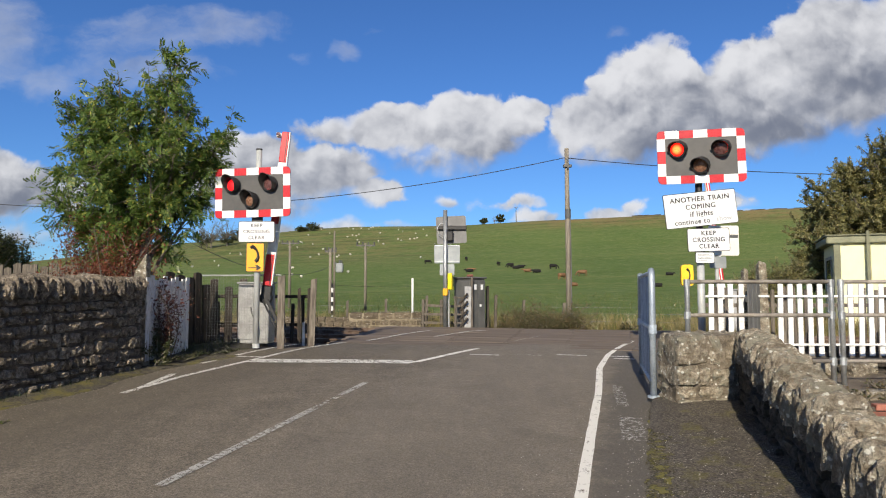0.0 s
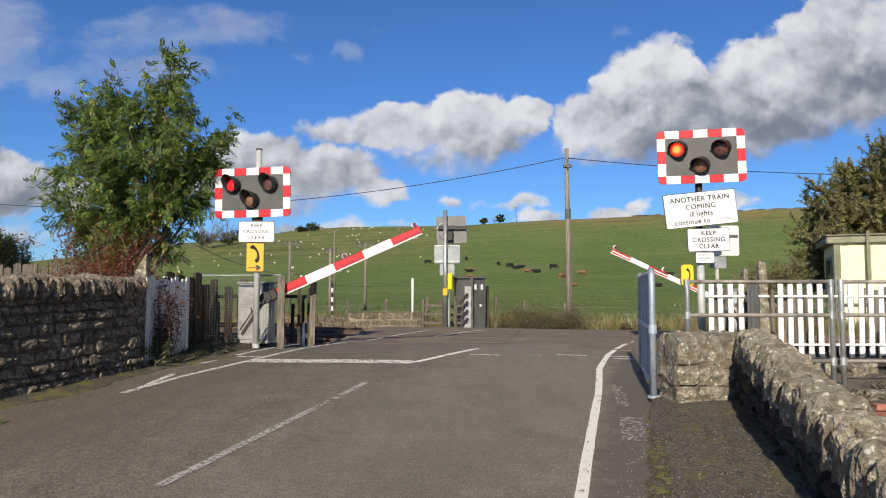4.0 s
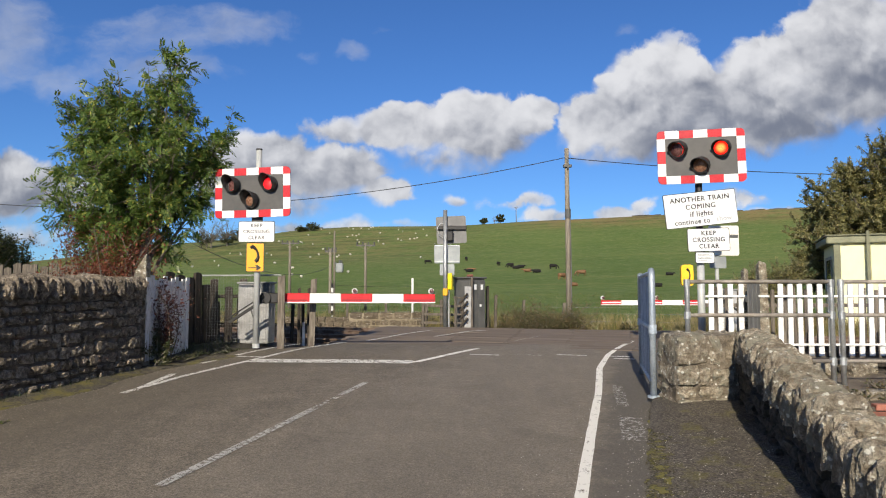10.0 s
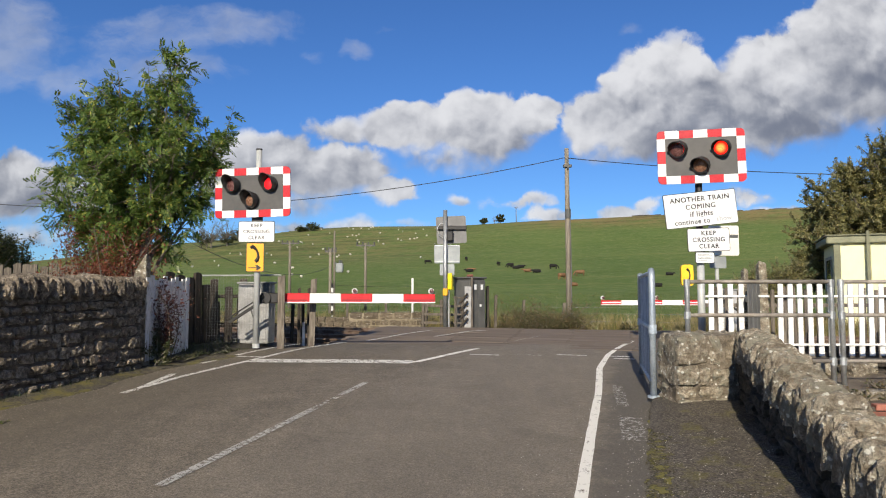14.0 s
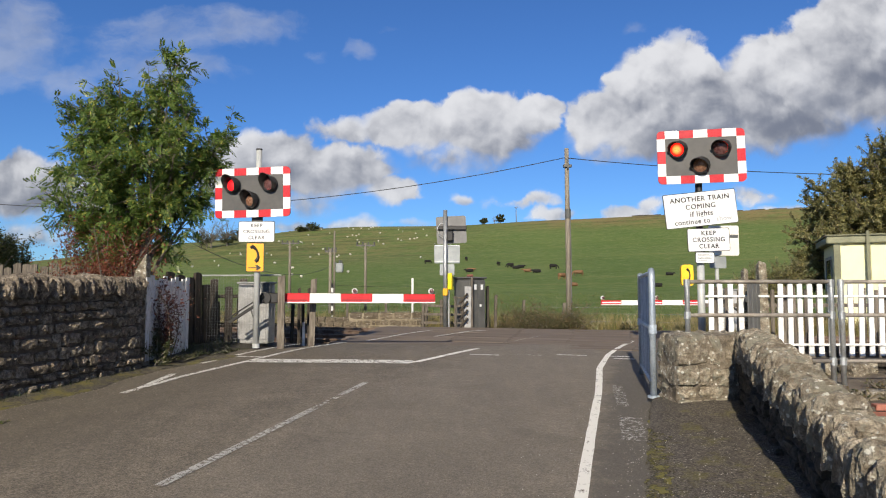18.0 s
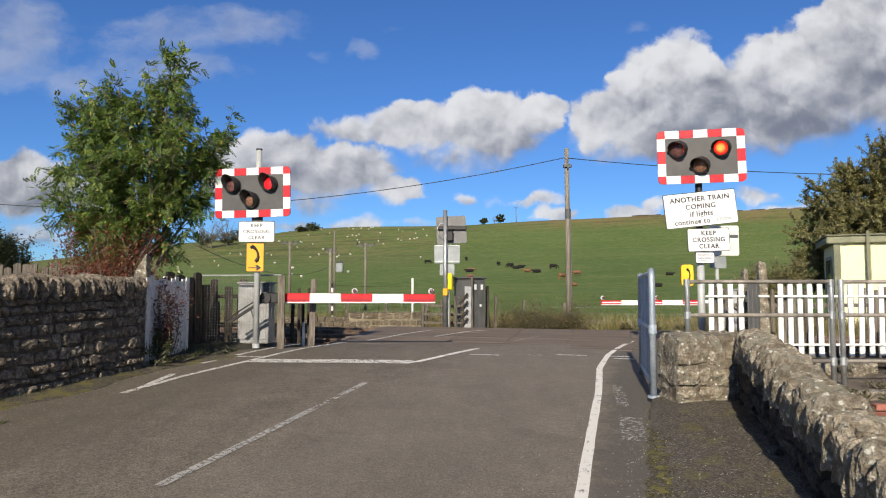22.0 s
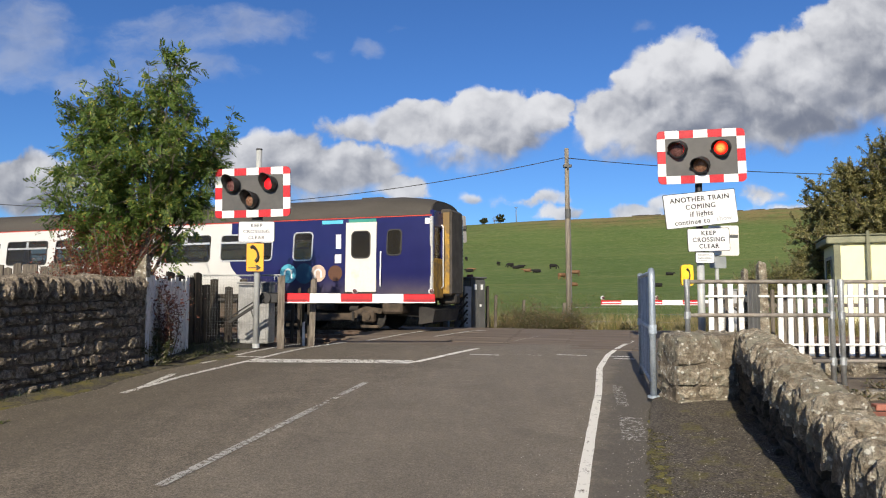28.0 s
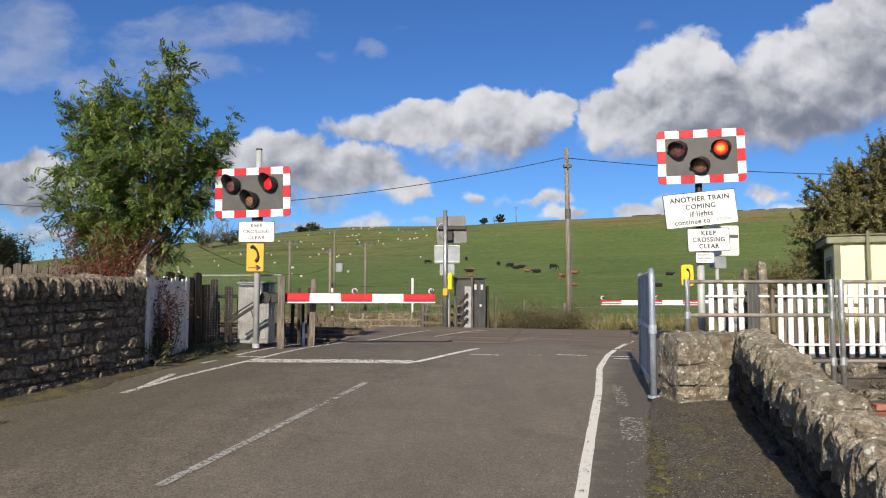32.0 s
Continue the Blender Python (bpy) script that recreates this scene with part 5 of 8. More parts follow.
# ---- barriers ----
def barrier_machine(name, m, label, flip=1):
    mc = thing(name, m, label, "barrier machine")
    part("cabinet", Shell().box(-0.30, 0.34, 0.06, 0.45, 0, 1.20, 0.02), CABLIGHT, mc, "pale grey weathered cabinet")
    part("door", Shell().box(-0.26, 0.30, 0.045, 0.058, 0.08, 1.12, 0.006), CABLIGHT, mc)
    part("lid", Shell().box(-0.32, 0.36, 0.03, 0.47, 1.20, 1.24, 0.012), CABLIGHT, mc)
    part("drive_box", Shell().box(flip * 0.34 - 0.09, flip * 0.34 + 0.09, -0.12, 0.04, 0.95, 1.22, 0.015), CABGREY, mc)
    part("cable", Shell().tube([(flip * (0.1 + 0.06 * math.sin(i * 0.6)), -0.1, 0.1 + 0.08 * i) for i in range(9)], 0.012, 6), BLACK, mc)
    return mc


def boom(machine, m, length, label, flip, lamp_at, first, striped=False):
    """A barrier arm along local x, banded red and white, with lamps along its top, on its machine."""
    root = Shell().box(*sorted((flip * -0.1, flip * first)), -0.05, 0.05, -0.10, 0.10, 0.02)
    root.tube([(0, -0.09, 0), (0, 0.09, 0)], 0.11, 16)
    b = part("arm", root, BLACK, machine, label, machine.matrix_basis.inverted() @ m)
    edges = [first]
    while edges[-1] < length - 0.2:
        edges.append(min(length, edges[-1] + (0.58 if striped else 0.605)))
    edges[-1] = length
    n = len(edges) - 1
    for i in range(n):
        h0 = (0.070 if striped else 0.095) - (0.012 if striped else 0.025) * edges[i] / length
        x0, x1 = sorted((flip * edges[i], flip * edges[i + 1]))
        red = (n - 1 - i) % 2 == 0
        part("band", Shell().box(x0 + 0.001, x1 - 0.001, -0.03, 0.03, -h0, h0, 0.012), RED if red else WHITE, b, "red reflective band" if red else "white band")
        if red and striped:
            part("stripe", Shell().box(x0 + 0.02, x1 - 0.02, -0.034, 0.034, -0.020, 0.016, 0.004), WHITE, b, "white stripe inside the red band")
        elif red:
            part("seam", Shell().box(x0 + 0.02, x1 - 0.02, -0.033, -0.029, -0.045, -0.033), BLACK, b)
    part("lower_lip", Shell().box(*sorted((flip * (first + 0.01), flip * length)), -0.04, 0.04, *((-0.078, -0.056) if striped else (-0.098, -0.074)), 0.006), WHITE, b, "white edging strip")
    for dz, half in ((0.0, 0.03), (0.09, 0.012)):
        part("counterweight_bar", Shell().box(*sorted((flip * -0.80, flip * -0.02)), -0.14, -0.10, -half, half, 0.006), BLACK, b, "dark counterweight bar", pose(0, 0, -0.03 + dz, 0, -33 * flip, 0))
    for a in lamp_at:
        part("lamp", Shell().box(-0.062, 0.045, -0.03, 0.05, 0, 0.11, 0.03), WHITE, b, "small pale lamp housing", pose(flip * a, 0, 0.075))
        part("lamp_lens", Shell().tube([(0, -0.045, 0.06), (0, -0.062, 0.06)], 0.040, 14), LENSDARK, b, "red lamp lens", pose(flip * a, 0, 0.075))
    return b


mach = barrier_machine("level_crossing_barrier", pose(-3.85, 13.75, 0.05, 0, 0, -6), "half barrier with a pale grey machine cabinet and a red-and-white arm")
BOOM_L = boom(mach, pose(-3.42, 13.25, 0.965), 3.27, "red-and-white banded arm", 1, (1.72, 3.2), 0.24)
mach = barrier_machine("level_crossing_barrier", pose(8.36, 19.9, -0.05, 0, 0, 4), "half barrier with a red-and-white arm beyond the line", -1)
BOOM_R = boom(mach, pose(8.02, 19.5, 0.80), 3.53, "red-and-white banded arm", -1, (1.95, 3.47), 0.05, True)

# ---- the train: four diesel railcars, coupled in two pairs ----
L = 22.31


def livery(name, inner=False):
    """White body with a dark blue cab end that sweeps down in a curve, dusty towards the sole."""
    m, nt, bs = material(name)
    tc = nt.nodes.new("ShaderNodeTexCoord")
    sep = nt.nodes.new("ShaderNodeSeparateXYZ")
    nt.links.new(tc.outputs["Object"], sep.inputs[0])
    c, z = calc(nt, "SUBTRACT", L / 2, sep.outputs[0]), sep.outputs[2]
    # upper edge at 6.9 m from the cab, lower edge a quarter ellipse
    u = calc(nt, "DIVIDE", calc(nt, "SUBTRACT", 6.4, c), 3.0)
    edge = calc(nt, "MULTIPLY_ADD", calc(nt, "POWER", calc(nt, "MAXIMUM", calc(nt, "SUBTRACT", 1.0, calc(nt, "MULTIPLY", u, u)), 0.0), 0.5), -1.02, 3.05)
    ring = calc(nt, "POWER", calc(nt, "MAXIMUM", calc(nt, "SUBTRACT", 1.0, calc(nt, "POWER", calc(nt, "MINIMUM", calc(nt, "MAXIMUM", calc(nt, "DIVIDE", calc(nt, "SUBTRACT", c, 3.6), 2.75), 0.0), 1.0), 2.0)), 0.0), 0.5)
    low = calc(nt, "SUBTRACT", 2.05, calc(nt, "MULTIPLY", ring, 1.05))
    blue = calc(nt, "MULTIPLY", calc(nt, "LESS_THAN", c, 6.35), calc(nt, "GREATER_THAN", z, low))
    big, small = grain(nt, tc.outputs["Object"], 1.5, 5), grain(nt, tc.outputs["Object"], 30, 3)
    white = mixed(nt, span(nt, big, 0.3, 0.7), (0.58, 0.58, 0.57), (0.62, 0.62, 0.605))
    navy = mixed(nt, span(nt, big, 0.3, 0.7), (0.011, 0.013, 0.085), (0.015, 0.017, 0.10))
    col = mixed(nt, blue, white, navy)
    grime = calc(nt, "MULTIPLY", span(nt, z, 1.65, 0.95, 0, 0.55), span(nt, big, 0.3, 0.7, 0.5, 1))
    col = mixed(nt, grime, col, (0.17, 0.14, 0.11))
    nt.links.new(col, bs.inputs["Base Color"])
    bs.inputs["Roughness"].default_value = 0.28
    bs.inputs["Coat Weight"].default_value = 0.3
    bs.inputs["Coat Roughness"].default_value = 0.12
    bp = nt.nodes.new("ShaderNodeBump")
    bp.inputs["Strength"].default_value, bp.inputs["Distance"].default_value = 0.12, 0.02
    nt.links.new(big, bp.inputs["Height"])
    nt.links.new(bp.outputs[0], bs.inputs["Normal"])
    return m


BODY = livery("railcar_paint")
ROOFMAT = surf("railcar_roof", (0.050, 0.045, 0.039), (0.066, 0.059, 0.052), 0.8, 0.75, 0, 0.05, 20, (0.4, 2, 2), vary=0.04, speck=0.04)
SKIRT = surf("grey_skirt", (0.035, 0.033, 0.031), (0.06, 0.056, 0.052), 2, 0.7, 0, 0.1, 30, speck=0.04)
GRIME = surf("brake_dust_brown", (0.045, 0.034, 0.025), (0.105, 0.078, 0.055), 3, 0.85, 0, 0.4, 25, vary=0.2)
GRIMEDARK = surf("oily_black", (0.015, 0.013, 0.012), (0.036, 0.032, 0.028), 3, 0.75, 0, 0.4, 25)
COPPER = surf("heat_browned_steel", (0.085, 0.05, 0.032), (0.15, 0.095, 0.062), 4, 0.5, 0.3, 0.2, 25)
GREENTANK = surf("faded_green_engine", (0.07, 0.16, 0.13), (0.12, 0.20, 0.16), 4, 0.7, 0, 0.2, 25)
NAVY = surf("navy_door", (0.014, 0.017, 0.095), (0.017, 0.020, 0.105), 2, 0.3, 0, 0.0, 1.5, vary=0.02, speck=0.0)
DOORWHITE = surf("white_door", (0.70, 0.68, 0.62), (0.74, 0.72, 0.67), 2, 0.35, 0, 0.05, 30, vary=0.02, stain=((0.5, 0.43, 0.33), 2, 0.62, 0.4), speck=0.04)
ORANGE = surf("red_cant_stripe", (0.42, 0.045, 0.03), (0.47, 0.06, 0.04), 3, 0.4, 0, 0.0, speck=0.04)
RUBBER = surf("window_rubber", (0.02, 0.02, 0.02), (0.035, 0.035, 0.035), 5, 0.7, 0, 0.0, speck=0.04)
ALU = surf("window_alloy", (0.62, 0.62, 0.60), (0.7, 0.7, 0.68), 5, 0.35, 0.5, 0.0, speck=0.04)
TRAINGLASS = glass("tinted_glass", (0.42, 0.41, 0.39), sheen_film=0.05)
SEATMAT = surf("seat_moquette", (0.03, 0.035, 0.09), (0.05, 0.06, 0.13), 8, 0.9, 0, 0.2, 60)
INNER = surf("saloon_lining", (0.17, 0.165, 0.15), (0.22, 0.21, 0.195), 3, 0.7, 0, 0.1, 30)
LINO = surf("saloon_floor", (0.05, 0.05, 0.055), (0.08, 0.08, 0.085), 3, 0.8, 0, 0.1, 30)
YELLOWEND = surf("yellow_cab_end", (0.27, 0.155, 0.02), (0.36, 0.21, 0.03), 2, 0.6, 0, 0.1, 30, stain=((0.14, 0.095, 0.045), 3, 0.46, 0.8))
PALEBLUE = surf("pale_blue_disc", (0.10, 0.45, 0.62), (0.13, 0.5, 0.66), 3, 0.35, 0, 0, speck=0.04)
TEAL = surf("dark_teal_disc", (0.010, 0.065, 0.14), (0.013, 0.08, 0.16), 3, 0.35, 0, 0, speck=0.04)
PINK = surf("pale_pink_disc", (0.62, 0.46, 0.36), (0.68, 0.52, 0.42), 3, 0.35, 0, 0, speck=0.04)
BROWN = surf("brown_disc", (0.10, 0.05, 0.03), (0.12, 0.06, 0.036), 3, 0.35, 0, 0, speck=0.04)
MINT = surf("mint_label", (0.045, 0.28, 0.22), (0.06, 0.32, 0.26), 3, 0.4, 0, 0, speck=0.04)
LOGODARK = surf("dark_print", (0.05, 0.045, 0.04), (0.07, 0.06, 0.055), 3, 0.4, 0, 0, speck=0.04)
LOGOGREY = surf("grey_print", (0.42, 0.40, 0.37), (0.48, 0.46, 0.43), 3, 0.4, 0, 0, speck=0.04)
BELLOWS = surf("black_gangway_rubber", (0.05, 0.043, 0.036), (0.08, 0.07, 0.06), 3, 0.85, 0, 0.3, 20)

# openings along the side, as distances from the cab end: start, end, sill, head, kind
OPENINGS = [(0.84, 1.28, 2.08, 2.80, "cab")] + [(1.59, 2.52, 1.10, 3.02, "door")] + [(3.57, 4.20, 1.98, 2.80, "small")]
OPENINGS += [(4.89 + 2.172 * i, 4.89 + 2.172 * i + 1.81, 2.0, 2.80, "window") for i in range(6)]
OPENINGS += [(17.86, 18.40, 2.0, 2.78, "small"), (19.08, 19.62, 2.0, 2.78, "small"), (20.72, 21.57, 1.10, 3.02, "door2")]
SOLE, CANT, HALF = 1.04, 3.14, 1.365


def side_x(z):
    """Half width of the body at a height: a slight tumblehome."""
    return HALF - 0.05 * ease(1.8, 1.0, z) - 0.09 * ease(2.1, 3.2, z)


def railcar():
    car = thing("railcar", Matrix(), "white diesel railcar with a navy blue cab end and dark windows", "railcar", group="cars of the passing train")
    for side in (-1, 1):
        wall = Shell()

        def face(c0, c1, z0, z1):
            if c1 - c0 < 1e-4 or z1 - z0 < 1e-4:
                return
            zs = [z0] + [z for z in (1.3, 1.6, 2.1, 2.5, 2.8) if z0 + 0.01 < z < z1 - 0.01] + [z1]
            for a, b in zip(zs, zs[1:]):
                ya, yb = side * side_x(a), side * side_x(b)
                wall.add([(L / 2 - c0, ya, a), (L / 2 - c1, ya, a), (L / 2 - c1, yb, b), (L / 2 - c0, yb, b)], [(0, 1, 2, 3)])

        at = 0.0
        for c0, c1, z0, z1, kind in OPENINGS:
            face(at, c0, SOLE, CANT)
            face(c0, c1, SOLE, z0)
            face(c0, c1, z1, CANT)
            for za, zb, ca, cb in ((z0, z0, c0, c1), (z1, z1, c0, c1)):
                y = side * side_x(za)
                wall.add([(L / 2 - ca, y, za), (L / 2 - cb, y, za), (L / 2 - cb, y - side * 0.07, za), (L / 2 - ca, y - side * 0.07, za)], [(0, 1, 2, 3)])
            for ca in (c0, c1):
                ya, yb = side * side_x(z0), side * side_x(z1)
                wall.add([(L / 2 - ca, ya, z0), (L / 2 - ca, yb, z1), (L / 2 - ca, yb - side * 0.07, z1), (L / 2 - ca, ya - side * 0.07, z0)], [(0, 1, 2, 3)])
            if "door" not in kind:  # rounded corners of the opening
                for sx, sz in ((1, 1), (-1, 1), (-1, -1), (1, -1)):
                    r = 0.12
                    cx, cz = (c0 + c1) / 2 + sx * ((c1 - c0) / 2 - r), (z0 + z1) / 2 + sz * ((z1 - z0) / 2 - r)
                    fan = [(cx + sx * r, cz + sz * r)] + [(cx + sx * r * math.cos(radians(15 * i)), cz + sz * r * math.sin(radians(15 * i))) for i in range(7)]
                    wall.add([(L / 2 - a, side * side_x(b), b) for a, b in fan], [tuple(range(8))])
            at = c1
        face(at, L, SOLE, CANT)
        part("body_side", wall, BODY, car, smooth=True)
        part("cant_stripe", Shell().box(-L / 2, L / 2, *sorted((side * (side_x(CANT) - 0.01), side * (side_x(CANT) + 0.008))), CANT, CANT + 0.028), ORANGE, car, "thin red stripe")
        part("skirt", Shell().box(-L / 2 + 0.1, L / 2 - 0.1, *sorted((side * 1.20, side * 1.30)), 0.84, SOLE, 0.01), SKIRT, car)
        for c0, c1, z0, z1, kind in OPENINGS:
            xc, w, h, zc = L / 2 - (c0 + c1) / 2, c1 - c0, z1 - z0, (z0 + z1) / 2
            yw = side * (side_x(zc) - 0.02)
            lean = math.degrees(math.atan2(side_x(z0) - side_x(z1), h)) * side
            m = pose(xc, yw, zc, lean, 0, 0)
            if kind in ("door", "door2"):
                wz, ww, wh, wr = 2.40 - zc, min(w - 0.34, 0.52), 0.70, 0.11
                hole = rounded(ww, wh, wr, 5, 0, wz)
                rim = []
                for k, (sx, sz) in enumerate(((1, 1), (-1, 1), (-1, -1), (1, -1))):
                    arc = hole[k * 6:k * 6 + 6]
                    ends = ((sx * w / 2, arc[0][1]), (arc[5][0], sz * h / 2)) if k % 2 == 0 else ((arc[0][0], sz * h / 2), (sx * w / 2, arc[5][1]))
                    rim += [ends[0]] + [(sx * w / 2, sz * h / 2)] * 4 + [ends[1]]
                door = part("door", Shell().ring(rim, hole, -0.02, 0.02), DOORWHITE if kind == "door" else NAVY, car, "white sliding door" if kind == "door" else "navy sliding door", m)
                part("window_frame", Shell().ring(rounded(ww + 0.07, wh + 0.07, wr + 0.035, 5, 0, wz), rounded(ww - 0.006, wh - 0.006, wr, 5, 0, wz), -0.03, 0.03), WHITE if kind == "door2" else RUBBER, door)
                part("pane", Shell().slab(hole, -0.004, 0.004), TRAINGLASS, door)
                part("step", Shell().box(-w / 2, w / 2, *sorted((0, side * 0.07)), -h / 2 - 0.05, -h / 2 - 0.01), RUBBER, door)
            else:
                t = 0.03
                alloy = kind != "cab" and c0 < 5.2
                win = part("window", Shell().ring(rounded(w + 0.012, h + 0.012, 0.126), rounded(w - 2 * t, h - 2 * t, 0.095), -0.03, 0.03), ALU if alloy else RUBBER, car, m=m)
                part("pane", Shell().slab(rounded(w - 2 * t + 0.004, h - 2 * t + 0.004, 0.097), -0.004, 0.004), TRAINGLASS, win)
                if kind == "window":
                    part("transom", Shell().box(-w / 2 + t, w / 2 - t, *sorted((0.006 * side, side * 0.03)), 0.125, 0.185), ALU, win)
                    part("mullion", Shell().box(-0.045, 0.045, *sorted((0.006 * side, side * 0.028)), 0.187, h / 2 - t), ALU, win)
        # prints on the side
        yf = lambda z: side * (side_x(z) + 0.006)

        def disc(c, z, r, mat, lbl=""):
            part("roundel", Shell().slab(circle(r, 28), *sorted((-0.002, 0.003))), mat, car, lbl, pose(L / 2 - c, yf(z), z))

        def arch(c, z, r, mat):
            pts = [(r * 0.42 * math.cos(a), 0, r * (0.05 + 0.42 * math.sin(a))) for a in [math.pi * i / 8 for i in range(9)]]
            sh = Shell()
            for (x0, _, z0), (x1, _, z1) in zip([(pts[0][0], 0, -r * 0.5)] + pts, pts + [(pts[-1][0], 0, -r * 0.5)]):
                sh.tube([(x0, 0, z0), (x1, 0, z1)], r * 0.11, 6)
            part("arch_mark", sh, mat, car, "", pose(L / 2 - c, yf(z) + side * 0.004, z) @ Matrix.Diagonal((1, 0.15, 1, 1)))

        if side < 0:
            spots = ((4.35, 1.62, 0.27, PALEBLUE, WHITE), (3.83, 1.62, 0.29, TEAL, None), (4.75, 1.50, 0.13, NAVY, WHITE), (3.38, 1.62, 0.24, PINK, WHITE), (2.84, 1.62, 0.22, BROWN, None))
            mark, start, way = 9.40, 9.02, -1
        else:
            spots = ((3.30, 1.62, 0.24, PINK, WHITE), (3.78, 1.62, 0.24, BROWN, None), (4.85, 1.62, 0.28, TEAL, None), (4.27, 1.62, 0.28, PALEBLUE, WHITE), (4.68, 1.50, 0.13, NAVY, WHITE))
            mark, start, way = 7.57, 7.95, 1
        for c, z, r, mat, mk in spots:
            disc(c, z, r, mat)
            if mk:
                arch(c, z, r, mk)
        disc(mark, 1.58, 0.30, LOGODARK, "dark round emblem")
        arch(mark, 1.58, 0.30, WHITE)
        c = start
        for w, h in ((0.16, 0.18), (0.18, 0.18), (0.09, 0.18), (0.10, 0.26), (0.16, 0.30), (0.18, 0.18), (0.09, 0.18), (0.16, 0.18)):
            sh = Shell()
            for a in ((0, w, h - 0.034, h), (0, 0.034, 0.0, h - 0.034), (w - 0.034, w, 0.0, h - 0.034)):
                sh.box(a[0] - w / 2, a[1] - w / 2, -0.002, 0.003, a[2], a[3])
            part("print_bar", sh, LOGODARK, car, "", pose(L / 2 - (c + way * w / 2), yf(1.5), 1.47))
            c += way * (w + 0.065)
        part("label_plate", Shell().box(-0.3, 0.3, -0.002, 0.004, -0.03, 0.03), LOGOGREY, car, "", pose(L / 2 - (c - way * 0.3), yf(1.36), 1.36))
        for c, z, w, h, mat in ((14.3, 1.55, 1.9, 0.10, LOGOGREY), (17.9, 1.56, 1.0, 0.06, LOGODARK), (21.8, 1.5, 0.4, 0.09, NAVY), (18.9, 1.55, 0.35, 0.1, LOGODARK), (20.35, 2.15, 0.22, 0.26, RUBBER), (2.75, 2.45, 0.16, 0.5, WHITE), (2.75, 2.02, 0.2, 0.24, WHITE), (0.12, 2.98, 0.14, 0.2, WHITE), (9.0, 3.0, 0.1, 0.1, RUBBER)):
            part("label_plate", Shell().box(-w / 2, w / 2, -0.002, 0.004, -h / 2, h / 2), mat, car, "", pose(L / 2 - c, yf(z), z))
        part("label_plate", Shell().box(-0.42, 0.42, -0.002, 0.004, -0.05, 0.05), MINT, car, "", pose(L / 2 - 2.05, yf(3.08), 3.07))
        part("label_plate", Shell().box(-0.33, 0.33, -0.002, 0.004, -0.05, 0.05), PALEBLUE, car, "", pose(L / 2 - 2.98, yf(3.06), 3.06))
        part("grab_rail", Shell().tube([(L / 2 - 1.44, side * 1.40, 1.25), (L / 2 - 1.44, side * 1.42, 1.3), (L / 2 - 1.44, side * 1.40, 2.15), (L / 2 - 1.44, side * 1.37, 2.2)], 0.02, 8), WHITE, car, "white grab rail")
        # bogie side frames, wheels and boxes under the floor
        for bc in (3.25, 19.05):
            bx = L / 2 - bc
            bog = part("bogie", Shell().slab([(-1.75, 0.55), (-1.2, 0.62), (-0.7, 0.42), (0.7, 0.42), (1.2, 0.62), (1.75, 0.55), (1.7, 0.42), (1.3, 0.45), (0.8, 0.24), (-0.8, 0.24), (-1.3, 0.45), (-1.7, 0.42)], -0.06, 0.06), GRIME, car, "brown dusty bogie frame", pose(bx, side * 1.02, 0.08))
            part("air_spring", Shell().tube([(-0.28, 0, 0.62), (0.28, 0, 0.62)], 0.13, 12), GRIMEDARK, bog)
            part("damper", Shell().tube([(-0.95, -side * 0.04, 0.62), (-0.35, -side * 0.04, 0.74)], 0.04, 8), GRIMEDARK, bog)
            part("traction_rod", Shell().tube([(-0.6, side * 0.02, 0.2), (0.75, side * 0.02, 0.27)], 0.035, 8), GRIME, bog)
            part("brake_cylinder", Shell().tube([(0.72, -side * 0.02, 0.55), (0.98, -side * 0.02, 0.55)], 0.09, 12), GRIMEDARK, bog)
            for wx in (-1.3, 1.3):
                part("brake_block", Shell().box(wx + (0.42 if wx < 0 else -0.5), wx + (0.5 if wx < 0 else -0.42), -0.1, 0.02, 0.2, 0.48, 0.02), GRIMEDARK, bog)
                part("axle_end", Shell().tube([(wx, side * 0.10, 0.34), (wx, side * 0.14, 0.34)], 0.10, 14), GRIME, bog)
                wh = part("wheel", Shell().tube([(wx, -0.28 * side, 0.34), (wx, -0.20 * side, 0.34)], 0.42, 24), GRIMEDARK, bog)
                part("axlebox", Shell().box(wx - 0.19, wx + 0.19, -0.10, 0.10, 0.18, 0.5, 0.04), GRIME, bog)
                part("wheel_guard", Shell().box(wx - 0.3, wx + 0.3, -0.03, 0.05, 0.02, 0.10, 0.01), GRIME, bog)
                part("coil_spring", Shell().tube([(wx + 0.3 * (1 if wx < 0 else -1), 0.02, 0.2), (wx + 0.3 * (1 if wx < 0 else -1), 0.02, 0.5)], 0.08, 10), GRIMEDARK, bog)
        for c0, c1, z0, z1, mat in ((6.0, 7.9, 0.32, 0.82, GRIME), (8.1, 9.9, 0.30, 0.84, GRIME), (10.1, 11.0, 0.4, 0.82, GRIMEDARK), (13.1, 14.6, 0.42, 0.8, GREENTANK), (11.3, 12.8, 0.36, 0.80, GRIMEDARK), (0.9, 1.5, 0.5, 0.86, GRIME), (16.2, 16.9, 0.42, 0.84, GRIME)):
            part("underfloor_box", Shell().box(L / 2 - c1, L / 2 - c0, *sorted((side * 0.5, side * 1.18)), z0, z1, 0.06 if mat is not GREENTANK else 0.16), mat, car)
        for c0, c1, z, rr_ in ((5.2, 17.4, 0.80, 0.028), (5.6, 16.8, 0.72, 0.018), (8.0, 13.0, 0.30, 0.022)):
            part("pipe", Shell().tube([(L / 2 - c1, side * 1.14, z), (L / 2 - c0, side * 1.14, z)], rr_, 8), GRIME, car, smooth=True)
